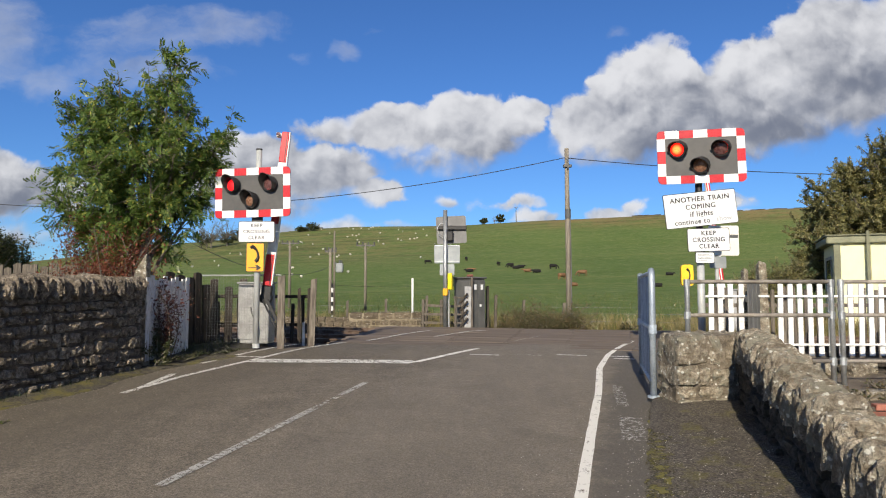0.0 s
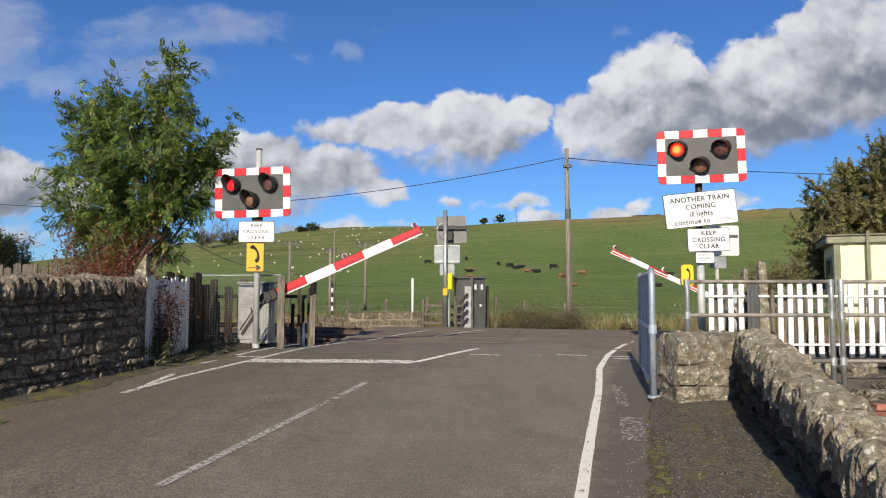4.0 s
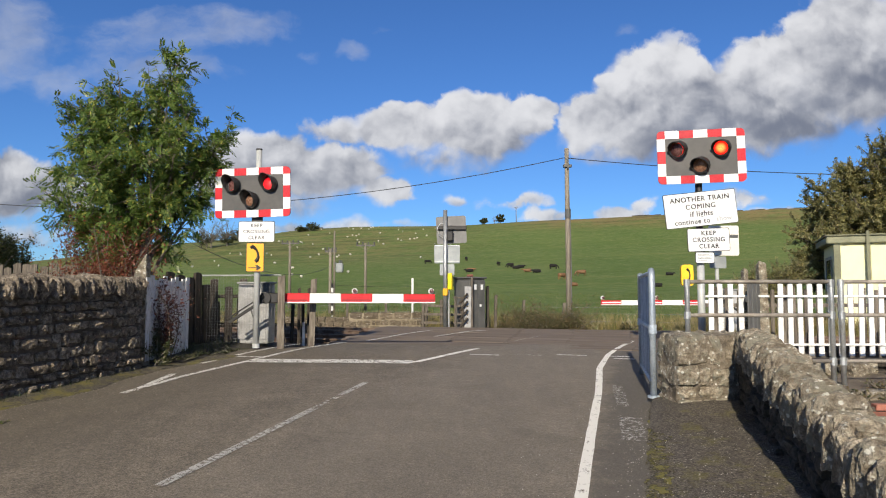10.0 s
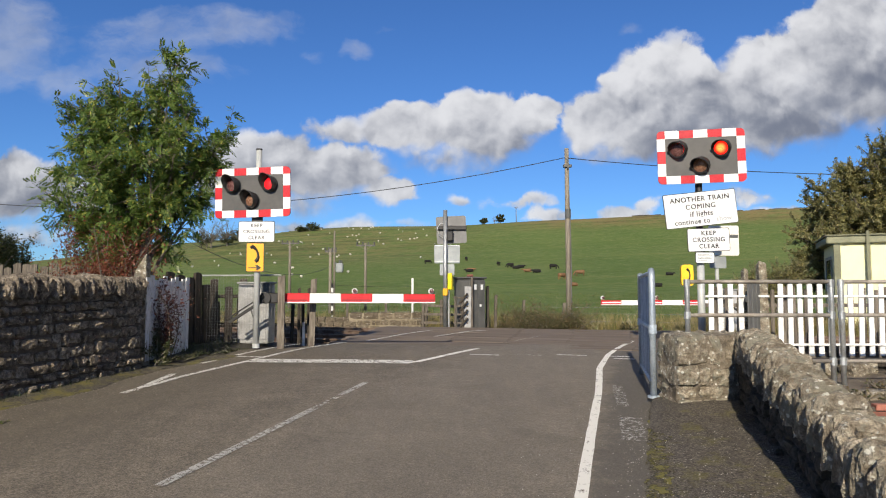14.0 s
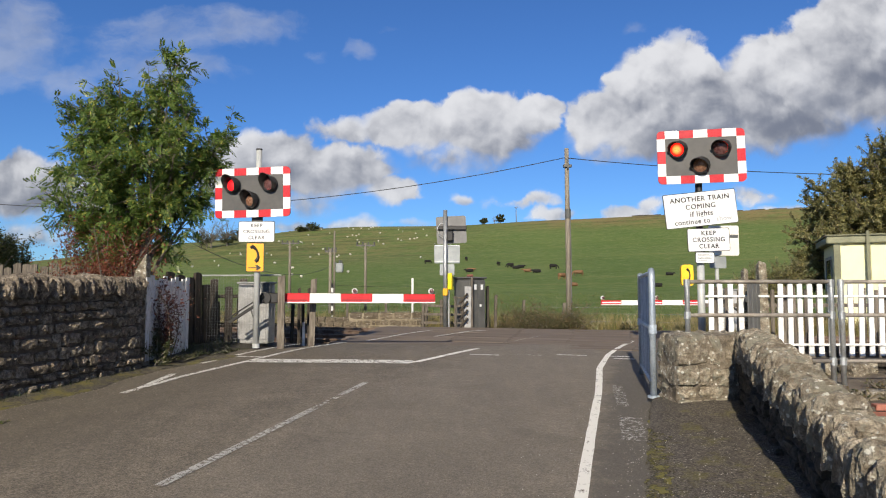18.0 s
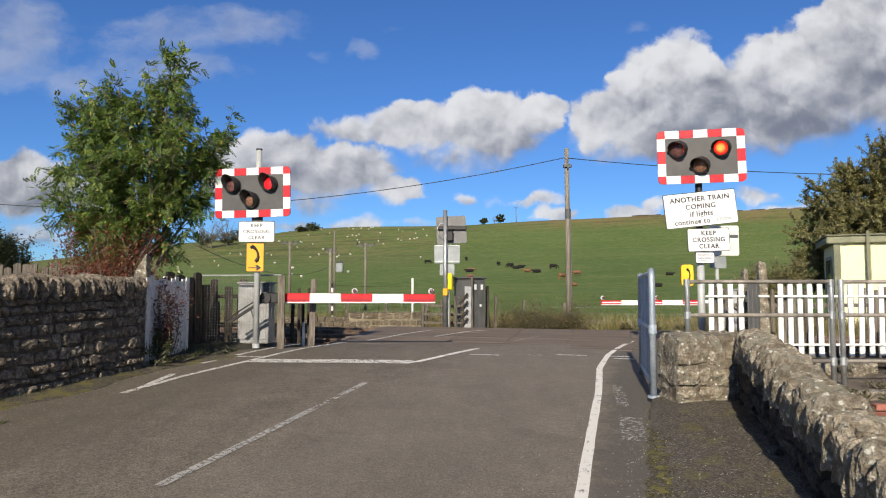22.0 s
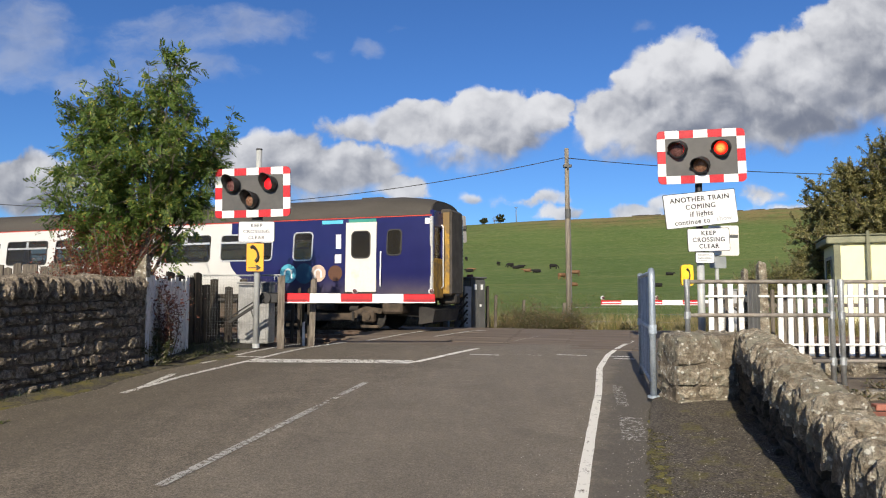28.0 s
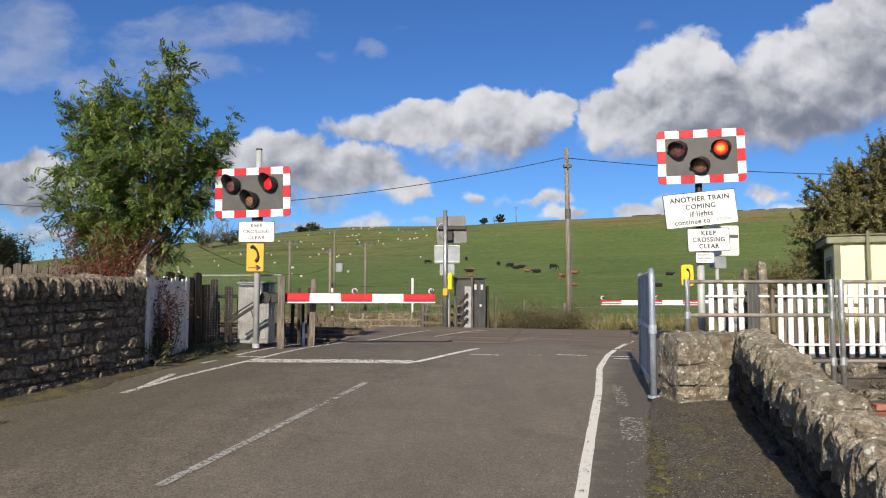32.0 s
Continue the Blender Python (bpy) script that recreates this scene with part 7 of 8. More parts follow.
for x in (0.0, 0.65, 1.25):
    part("post", Shell().box(x, x + 0.1, 0.02, 0.11, 0, 1.1, 0.008), WOODGREY, rf)

# squared stone wall end and tumbled stones by the far verge
ruin = thing("field_wall", pose(-4.75, 25.2, -0.33, 0, 0, 0), "low cream and brown field wall, tumbling at one end", "stone wall", kind="structure")
part("core", Shell().box(1.3, 3.95, -0.035, 0.4, 0, 0.66), surf("lime_pointing", (0.22, 0.185, 0.13), (0.31, 0.265, 0.19), 5, 0.95, 0, 0.5, 40, world=True), ruin, "pale lime pointing")
part("core", Shell().box(-1.2, 1.3, 0.06, 0.4, 0, 0.48), MORTAR, ruin)
rr = random.Random(17)
FIELDSTONE = surf("brown_field_stone", (0.085, 0.066, 0.044), (0.17, 0.138, 0.098), 5, 0.9, 0, 0.7, 30, vary=0.35, spots=((0.6, 0.58, 0.52), 9, 0.3), dist=0.03)
STONES_F = [stone_mesh("stone", rr, FIELDSTONE, 0.07, 0, 0.03) for _ in range(6)]
for j in range(3):
    x = -1.2
    while x < 3.9:
        built = x > 1.3
        w = (rr.uniform(0.45, 0.75) if j == 2 else rr.uniform(0.24, 0.5)) if built else rr.uniform(0.25, 0.6)
        h = (0.28 if j == 2 else 0.20) if built else rr.uniform(0.14, 0.24)
        z = (0.10, 0.315, 0.565)[j] if built else 0.09 + 0.165 * j
        w = min(w, 3.97 - x)
        part("stone", rr.choice(STONES_F), FIELDSTONE, ruin, m=scaled(x + w / 2, (0.065 if built else 0.04) + rr.uniform(-0.015, 0.015), z, w * (0.95 if built else 0.98), 0.25, h * (0.93 if built else 1.0), 0, rr.uniform(-2, 2) * (1 if built else 4), rr.uniform(-4, 4)))
        x += w
single("marker_post", Shell().tube([(0, 0, 0), (0, 0, 2.0)], 0.045, 10), PICKET, pose(-1.2, 27, -0.35), "plain white marker post at the field edge", "post", smooth=True)
banded = thing("marker_post", pose(-4.85, 30.0, -0.3), "slim black-and-white banded marker post", "post")
for i in range(9):
    part("band", Shell().tube([(0, 0, 0.2 * i), (0, 0, 0.2 * i + 0.198)], 0.05, 8), PICKET if i % 2 else BLACK, banded)


# ---- utility poles and wires ----
def pole(x, y, h, r, label, arm=None, fit_out=()):
    z = land_z(x, y)
    p = thing("utility_pole", pose(x, y, z - 0.1), label, "utility pole")
    part("pole", Shell().tube([(0, 0, 0), (-0.01 * h / 6, 0, h / 2), (-0.02 * h / 6, 0, h)], [r, r * 0.9, r * 0.75], 12), POLEWOOD, p, smooth=True)
    if arm:
        part("crossarm", Shell().box(-arm / 2, arm / 2, -0.07, 0.07, h - 0.21, h - 0.10, 0.01), DARKGREY, p, "dark crossarm")
        part("brace", Shell().tube([(-0.32 * arm, -0.08, h - 0.15), (0, -0.08, h - 0.50)], 0.018, 6).tube([(0.32 * arm, -0.08, h - 0.15), (0, -0.08, h - 0.50)], 0.018, 6), POLEWOOD, p)
        for k in (-0.45, -0.15, 0.15, 0.45):
            part("insulator", Shell().tube([(k * arm, 0, h - 0.10), (k * arm, 0, h - 0.02), (k * arm, 0, h + 0.08)], [0.022, 0.06, 0.042], 8), DARKGREY, p)
    return p


p1 = pole(4.5, 24.5, 6.75, 0.10, "tall weathered timber pole with a cable strapped down it")
part("cable", Shell().tube([(0.09, -0.09, 0), (0.08, -0.08, 3.6), (0.06, -0.07, 4.2)], 0.016, 6), CABGREY, p1)
part("bracket", Shell().box(-0.16, 0.14, -0.13, 0.02, 6.05, 6.15, 0.01).box(-0.03, 0.03, -0.14, -0.09, 6.0, 6.35), CABGREY, p1)
part("strap", Shell().tube([(0, 0, 4.2), (0, 0, 4.55)], 0.105, 12), CABGREY, p1)
for x, y, h, r, arm in ((-5.1, 45, 4.55, 0.10, 1.25), (-11.2, 50, 5.0, 0.11, 1.3), (-6.35, 40, 5.0, 0.07, None), (-6.75, 41, 4.0, 0.11, 0.7)):
    pole(x, y, h, r, "grey timber pole with a small crossarm" if arm else "slim grey timber pole", arm)
tr_ = thing("transformer", pose(-6.05, 40, 2.28), "grey pole-mounted transformer box", "transformer")
part("tank", Shell().box(-0.2, 0.2, -0.2, 0.2, 0, 0.55, 0.05), SIGNBACK, tr_)
part("bushing", Shell().tube([(0, 0, 0.55), (0, 0, 0.75)], 0.05, 8).tube([(0.12, 0, 0.55), (0.12, 0, 0.72)], 0.04, 8), CABGREY, tr_)
part("bracket", Shell().box(-0.32, -0.2, -0.05, 0.05, 0.15, 0.25).box(-0.32, -0.2, -0.05, 0.05, 0.5, 0.6), CABGREY, tr_)
for x, y, h in ((35.5, 330, 7.6),):
    pole(x, y, h, 0.2, "pole with a crossarm on the hill crest", 1.9)


def wire(a, b, sag, r, label):
    pts = []
    for i in range(41):
        t = i / 40
        pts.append(tuple(a[k] + (b[k] - a[k]) * t - (4 * sag * t * (1 - t) if k == 2 else 0) for k in range(3)))
    return single("overhead_wire", Shell().tube(pts, r, 5), BLACK, Matrix(), label, "wire", kind="structure")


wire((4.38, 24.45, 5.95), (-34, 29, 7.6), 2.35, 0.014, "black overhead cable sagging from the pole")
wire((4.40, 24.45, 5.95), (40, 22.5, 7.3), 1.35, 0.014, "black overhead cable sagging from the pole")
wire((-6.6, 40, 2.65), (-7.5, 14.5, 3.4), 1.1, 0.010, "black service cable")
wire((-6.4, 40, 1.55), (-2, 44, 1.5), 0.05, 0.010, "thin dark service cable")

# ---- plants ----
def leaves(points, size, rng, aspect=0.38, droop=0.4, fold=True, per=1):
    """Many small leaf blades, one at each point, as one mesh's faces (numpy)."""
    pts = np.array(points, dtype=float)
    n = len(pts)
    d = rng.normal(size=(n, 3))
    d[:, 2] = d[:, 2] * 0.6 - droop
    d /= np.linalg.norm(d, axis=1)[:, None]
    up = rng.normal(size=(n, 3)) * 0.6 + np.array((0, 0, 1.0))
    s = np.cross(d, up)
    s /= np.linalg.norm(s, axis=1)[:, None] + 1e-9
    ln = size * rng.uniform(0.65, 1.25, n)[:, None]
    w = ln * aspect
    a, b = pts - d * ln / 2, pts + d * ln / 2
    m1, m2 = pts + s * w / 2, pts - s * w / 2
    v = np.stack([a, m1, b, m2], axis=1).reshape(-1, 3)
    f = np.arange(4 * n).reshape(-1, 4)
    return v, f


def leaf_mesh(name, chunks, mat):
    vs, fs, o = [], [], 0
    for v, f in chunks:
        vs.append(v)
        fs.append(f + o)
        o += len(v)
    me = bpy.data.meshes.new(name)
    me.from_pydata(np.concatenate(vs).tolist(), [], np.concatenate(fs).tolist())
    me.materials.append(mat)
    return me


def compound(points, dirs, rng, length=0.19, pairs=5, leaflet=0.062):
    """Feathered leaves: leaflets in pairs along a drooping stalk."""
    out_v, out_f, o = [], [], 0
    n = len(points)
    pts, dd = np.array(points), np.array(dirs)
    dd = dd * 0.6 + rng.normal(size=(n, 3)) * 0.75 + np.array((0, 0, -0.25))
    dd /= np.linalg.norm(dd, axis=1)[:, None]
    side = np.cross(dd, np.array((0, 0, 1.0)) + rng.normal(size=(n, 3)) * 0.35)
    side /= np.linalg.norm(side, axis=1)[:, None] + 1e-9
    nor = np.cross(side, dd)
    scale = rng.uniform(0.75, 1.2, n)[:, None]
    chunks = []
    for k in range(2 * pairs + 1):
        t = (k // 2 + 1) / (pairs + 1)
        sg = 0 if k == 2 * pairs else (1 if k % 2 else -1)
        base = pts + dd * length * scale * (1.0 if sg == 0 else t) - np.array((0, 0, 1.0)) * 0.04 * t * t
        d = dd * 0.75 + side * sg * 0.85 - nor * 0.25
        d /= np.linalg.norm(d, axis=1)[:, None]
        s = np.cross(d, nor)
        s /= np.linalg.norm(s, axis=1)[:, None] + 1e-9
        ln = leaflet * scale
        a, b = base, base + d * ln
        mid = base + d * ln * 0.5
        v = np.stack([a, mid + s * ln * 0.21, b, mid - s * ln * 0.21], axis=1).reshape(-1, 3)
        f = np.arange(4 * n).reshape(-1, 4)
        chunks.append((v, f))
    return chunks


def bend(a, b, rng, wob=0.12, n=6):
    a, b = np.array(a, float), np.array(b, float)
    ln = np.linalg.norm(b - a)
    off = rng.normal(size=3) * wob * ln
    off[2] = abs(off[2]) * 0.6
    return [tuple(a + (b - a) * t + off * 4 * t * (1 - t) * 0.5) for t in [i / n for i in range(n + 1)]]


def tree(name, base, trunk_top, targets, rng_seed, leaf_mat, label, category="tree", r0=0.11, twigs=22, leaf=9, mode="compound", twig_len=(0.25, 0.7), leaf_size=0.062, length=0.19, spread_=0.5):
    rng = np.random.default_rng(rng_seed)
    t = thing(name, pose(*base), label, category)
    off = np.array(base)
    wood = Shell()
    top = np.array(trunk_top, float) - off
    wood.tube(bend((0, 0, -0.1), top, rng, 0.05), [r0 * (1 - 0.09 * i) for i in range(7)], 9)
    tips, dirs = [], []
    for tgt in targets:
        g = np.array(tgt, float) - off
        start = top * rng.uniform(0.35, 1.0)
        limb = bend(start, g, rng)
        wood.tube(limb, [r0 * 0.5 * (1 - 0.14 * i) for i in range(7)], 6)
        for k in range(twigs):
            u = rng.uniform(0.25, 1.0) ** 0.7
            i = min(int(u * 6), 5)
            p = np.array(limb[i]) * (1 - (u * 6 - i)) + np.array(limb[i + 1]) * (u * 6 - i)
            d = rng.normal(size=3) * spread_ + (g - start) / np.linalg.norm(g - start) * 0.45 + np.array((0, 0, 0.25))
            d /= np.linalg.norm(d)
            tl = rng.uniform(*twig_len)
            e = p + d * tl
            wood.tube([tuple(p), tuple((p + e) / 2 + rng.normal(size=3) * 0.02), tuple(e)], [0.010, 0.007, 0.003], 4, False)
            for q in range(leaf):
                w = rng.uniform(0.15, 1.05)
                tips.append(p + (e - p) * w + rng.normal(size=3) * 0.03)
                dirs.append(d + rng.normal(size=3) * 0.5)
    part("trunk", wood, BARK, t, "grey-brown trunk with limbs and twigs")
    if mode == "compound":
        chunks = compound(tips, dirs, rng, length, 4, leaf_size)
    else:
        chunks = [leaves(tips, leaf_size, rng, 0.3 if mode == "narrow" else 0.55)]
    part("crown", leaf_mesh("crown", chunks, leaf_mat), leaf_mat, t, "leafy crown with gaps")
    return t


ROWAN = [(-5.02, 13.0, 5.92), (-5.08, 12.8, 5.45), (-6.8, 13.3, 5.2), (-5.6, 13.2, 5.3), (-6.5, 12.6, 5.15), (-7.2, 13.4, 4.75), (-6.05, 12.4, 5.1), (-5.0, 13.5, 5.0), (-4.65, 12.7, 4.65), (-4.25, 13.2, 4.2), (-4.05, 12.9, 3.85), (-4.2, 13.3, 3.3),
         (-7.35, 12.8, 3.95), (-7.55, 13.2, 3.3), (-7.45, 12.6, 2.75), (-7.25, 13.3, 2.1), (-6.85, 12.2, 4.2), (-5.85, 13.8, 4.5), (-6.25, 12.0, 3.4), (-5.2, 12.1, 3.6),
         (-7.0, 13.7, 3.1), (-5.9, 12.4, 4.3), (-4.75, 12.3, 3.9), (-6.4, 13.8, 4.0), (-5.3, 13.7, 4.2), (-6.9, 13.0, 1.8), (-6.2, 12.7, 1.8)]
ROWAN = [(-5.82 + (x + 5.85) * 0.84, y, 3.3 + (z - 3.3) * (0.84 if z > 3.3 else 1.0)) for x, y, z in ROWAN]
ROWAN += [(-6.72, 13.0, 4.85), (-6.9, 12.7, 4.5), (-4.35, 13.3, 3.95), (-4.25, 13.3, 4.2), (-5.28, 13.0, 5.6), (-6.0, 12.5, 2.2), (-5.45, 12.6, 2.5), (-6.6, 12.8, 2.3), (-5.6, 13.3, 1.9), (-4.75, 13.2, 2.7), (-6.9, 13.2, 2.6), (-5.2, 13.0, 2.9), (-6.3, 13.3, 2.9)]
tree("rowan_tree", (-5.8, 13.05, -0.05), (-5.75, 13.0, 2.4), ROWAN, 3, LEAFASH, "young rowan tree in full green leaf with a ragged top", r0=0.085, twigs=22, leaf=9, leaf_size=0.078, length=0.17)
rr = random.Random(31)
WILLOW = []
for i in range(95):
    a, b = rr.uniform(0, 2 * math.pi), rr.uniform(-0.35, 1.0)
    k = math.sqrt(max(0.05, 1 - b * b)) * rr.uniform(0.5, 1.02)
    WILLOW.append((16.3 + 4.1 * k * math.cos(a), 23.9 + 2.6 * k * math.sin(a), 2.6 + 4.3 * b * rr.uniform(0.8, 1.05)))
WILLOW += [(rr.uniform(12.4, 14.0), 23.9 + rr.uniform(-1.0, 1.0), rr.uniform(1.2, 4.4)) for i in range(16)]
tree("willow_tree", (16.2, 23.9, -0.4), (16.2, 23.9, 2.2), WILLOW, 5, LEAFWILLOW, "broad olive-green willow with small dusty leaves", r0=0.2, twigs=44, leaf=66, mode="narrow", twig_len=(0.25, 0.75), leaf_size=0.125, spread_=0.8)
BUSHES = [(10.9 + rr.uniform(-1.2, 1.0), 22.6 + rr.uniform(-0.5, 0.5), rr.uniform(1.0, 2.0)) for i in range(12)]
tree("willow_tree", (10.9, 22.7, -0.4), (10.9, 22.7, 0.6), BUSHES, 8, LEAFWILLOW, "low olive-green willow scrub beside the hut", r0=0.06, twigs=36, leaf=40, mode="narrow", leaf_size=0.10)


def shrub(name, c, r, n, mat, label, seed, size=0.06, stems=14, category="shrub", kind_="oval", z0=None):
    """Twigs from one foot, with leaves along them."""
    rng = np.random.default_rng(seed)
    t = thing(name, pose(c[0], c[1], c[2]), label, category)
    wood = Shell()
    tips = []
    for i in range(stems):
        e = rng.normal(size=3) * 0.55
        e[2] = abs(e[2]) * 0.7 + 0.45
        e = np.clip(e, -1, 1.15) * np.array(r)
        st = bend((rng.normal() * 0.1 * r[0], rng.normal() * 0.1 * r[1], 0), e, rng, 0.15, 4)
        wood.tube(st, [0.012, 0.01, 0.008, 0.006, 0.004], 4, False)
        for k in range(n // stems):
            u = rng.uniform(0.25, 1.0)
            j = min(int(u * 4), 3)
            p = np.array(st[j]) * (1 - (u * 4 - j)) + np.array(st[j + 1]) * (u * 4 - j)
            tips.append(p + rng.normal(size=3) * np.array(r) * 0.10)
    part("stem", wood, BARK, t)["kind"] = "stuff"
    part("foliage", leaf_mesh("foliage", [leaves(tips, size, rng, 0.45)], mat), mat, t)
    return t


shrub("berberis", (-5.25, 11.2, 0.0), (1.0, 0.5, 1.85), 15000, LEAFRED, "red autumn shrub leaning over the wall", 1, 0.058, 60)
shrub("berberis", (-5.9, 11.6, 0.2), (0.8, 0.4, 1.75), 9000, LEAFRED, "red autumn shrub behind the wall", 2, 0.058, 45)
shrub("climbing_shrub", (-4.44, 10.95, 0.0), (0.22, 0.5, 1.15), 2300, LEAFMAROON, "dark red straggling shrub against the white gate", 4, 0.05, 12)
shrub("climbing_shrub", (-4.42, 10.7, 0.0), (0.25, 0.5, 0.5), 900, LEAFDARK, "dark straggling shoots at the gate's foot", 5, 0.05, 8)
# extra dark weeds that stand in for shade on the ground by the gate
for i in range(9):
    shrub("weed_clump", (-4.32 + 0.05 * i + rr.uniform(-0.1, 0.12), 10.55 + 0.26 * i, -0.03), (0.2, 0.22, 0.10), 200, WEEDS, "dark low weeds added at the gate's foot to deepen its shade", 200 + i, 0.035, 9, "weeds")
for i in range(12):
    shrub("weed_clump", (4.15 + 0.16 * i + rr.uniform(-0.2, 0.2), 7.5 + rr.uniform(0.0, 2.6), -0.16), (0.2, 0.2, 0.14), 160, LEAFBRAMBLE, "withered brown weeds on the bare ground", 230 + i, 0.04, 8, "weeds")
shrub("weed_clump", (-4.28, 6.75, -0.24), (0.07, 0.07, 0.07), 60, GREENGRASS, "small green weed in the road edge", 215, 0.03, 6, "weeds")
for i in range(17):
    x, y, _ = along(0.5 + 0.19 * i + (0.9 * (i - 13) if i > 13 else 0) + rr.uniform(-0.25, 0.25), 4.9 + rr.uniform(-0.2, 1.0))
    s = rr.uniform(0.5, 1.05) if i < 13 else rr.uniform(0.22, 0.35)
    shrub("bramble", (x, y, land_z(x, y)), (0.95 * s, 0.6 * s, 0.95 * s), 2200, LEAFBRAMBLE, "tangled bramble with browning leaves by the field edge", 40 + i, 0.055, 16, "bramble")
for i in range(14):
    x, y, _ = along(-2.2 - 1.1 * i + rr.uniform(-0.3, 0.3), 7.9 + rr.uniform(-0.3, 1.2))
    s = rr.uniform(0.6, 1.0)
    shrub("bramble", (x, y, land_z(x, y)), (0.9 * s, 0.6 * s, 0.75 * s), 1700, LEAFBRAMBLE, "low bramble scrub behind the field wall", 70 + i, 0.07, 12, "bramble")


def grass_field(name, spots, h, mat, label, seed, lean=0.3, w=0.012):
    rng = np.random.default_rng(seed)
    p = np.array(spots)
    n = len(p)
    hh = h * rng.uniform(0.45, 1.2, n)
    d = rng.normal(size=(n, 2)) * lean * hh[:, None]
    a = rng.uniform(0, math.pi, n)
    wx, wy = np.cos(a) * w / 2, np.sin(a) * w / 2
    v = np.stack([np.stack([p[:, 0] - wx, p[:, 1] - wy, p[:, 2]], 1), np.stack([p[:, 0] + wx, p[:, 1] + wy, p[:, 2]], 1),
                  np.stack([p[:, 0] + d[:, 0], p[:, 1] + d[:, 1], p[:, 2] + hh], 1)], axis=1).reshape(-1, 3)
    me = bpy.data.meshes.new(name)
    me.from_pydata(v.tolist(), [], np.arange(3 * n).reshape(-1, 3).tolist())
    me.materials.append(mat)
    return single(name, me, mat, Matrix(), label, "grass", kind="stuff")


rng_ = np.random.default_rng(9)
sp = []
for i in range(85000):
    s, n = rng_.uniform(-22, 24), 3.9 + abs(rng_.normal()) * 4.5
    x, y, _ = along(s, n)
    if (abs(x - road_c(y)) < 3.3 and y < 26) or (-5.2 < x < -0.4 and y < 25.2):
        continue
    sp.append((x, y, land_z(x, y)))
grass_field("grass", sp, 0.55, DRYGRASS, "long dry grass along the far side of the line", 1, w=0.02)
sp2 = []
for i in range(9000):
    s, n = rng_.uniform(-3, 16), 4.2 + abs(rng_.normal()) * 1.6
    x, y, _ = along(s, n)
    if abs(x - road_c(y)) < 3.3 and y < 26:
        continue
    sp2.append((x, y, land_z(x, y)))
grass_field("grass", sp2, 0.28, GREENGRASS, "green verge grass beyond the crossing", 2, w=0.018)
sp3 = [(-5.3 + rng_.uniform(0, 1.2), 11.4 + rng_.uniform(0, 3.2), 0.06) for i in range(1500)]
sp3 += [(-6.53 + 0.231 * (y - 1.2) + abs(rng_.normal()) * 0.06, y, road_z(y) - 0.03) for y in rng_.uniform(6, 10.4, 160)]
grass_field("grass", sp3, 0.09, WEEDS, "weeds and grass at the fence foot", 3, w=0.010)
sp4 = []
for i in range(22000):
    s, n = rng_.uniform(-60, 60), rng_.uniform(9, 60)
    x, y, _ = along(s, n)
    sp4.append((x, y, land_z(x, y) - 0.02))
grass_field("grass", sp4, 0.22, GREENGRASS, "tufts of field grass", 4, w=0.05)


# far trees and hedges: clumps of leaves on bare limbs
def far_tree(x, y, h, w, mat, label, seed, n=900, size=0.5, bare=False, name="far_tree", z=None):
    rng = np.random.default_rng(seed)
    z = land_z(x, y) if z is None else z
    t = thing(name, pose(x, y, z - 0.2), label, "tree")
    wood = Shell().tube([(0, 0, 0), (0.02 * w, 0, h * 0.45)], [h * 0.03, h * 0.02], 6)
    tips = []
    for i in range(22):
        e = rng.normal(size=3)
        e /= np.linalg.norm(e)
        e = np.array((e[0] * w / 2, e[1] * w / 2, h * 0.62 + e[2] * h * 0.36))
        st = bend((0, 0, h * rng.uniform(0.15, 0.45)), e, rng, 0.1, 4)
        wood.tube(st, [h * 0.012 * (1 - 0.18 * k) for k in range(5)], 4, False)
        for k in range(n // 22):
            u = rng.uniform(0.45, 1.02)
            j = min(int(u * 4), 3)
            p = np.array(st[j]) * (1 - (u * 4 - j)) + np.array(st[j + 1]) * (u * 4 - j)
            tips.append(p + rng.normal(size=3) * w * 0.05)
            if bare and k % 4 == 0:
                wood.tube([tuple(p), tuple(p + rng.normal(size=3) * w * 0.09 + np.array((0, 0, 0.04 * w)))], [h * 0.003, h * 0.001], 3, False)
    part("trunk", wood, BARK, t)
    if not bare:
        part("crown", leaf_mesh("crown", [leaves(tips, size, rng, 0.6)], mat), mat, t)
    return t


for i, (x, y, h, w) in enumerate(((-40.3, 62, 7.4, 7.0), (-45, 66, 7.4, 7.5), (-42.6, 66, 6.6, 6.0), (-50, 62, 7.5, 7))):
    far_tree(x, y, h, w, LEAFDARK, "dark round-headed tree beyond the wall", 100 + i, 9000, 0.26)
for i, (x, y, h, w, bare) in enumerate(((-101, 297, 13, 13, True), (-107, 302, 11, 10, True), (-95, 300, 12, 11, True), (-104, 300, 8, 12, False), (-96, 302, 6, 9, False), (-99, 332, 5, 9, False))):
    far_tree(x, y, h, w, LEAFDARK, "bare grey tree at the hill's foot" if bare else "dark hedge bush at the hill's foot", 120 + i, 1200, 0.7, bare)
for i, (x, y, h, w, bare) in enumerate(((-64, 336, 4.4, 6.5, False), (-70, 338, 2.6, 7, False), (28.2, 332, 4.6, 4.6, False), (25.2, 332, 4.6, 3.0, True), (20.0, 331, 3.3, 4.2, False), (27.0, 333, 5.0, 3.6, True))):
    far_tree(x, y, h, w, LEAFDARK, "wind-bent bare tree on the crest" if bare else "dark wind-clipped tree on the skyline", 140 + i, 1000, 0.8, bare)

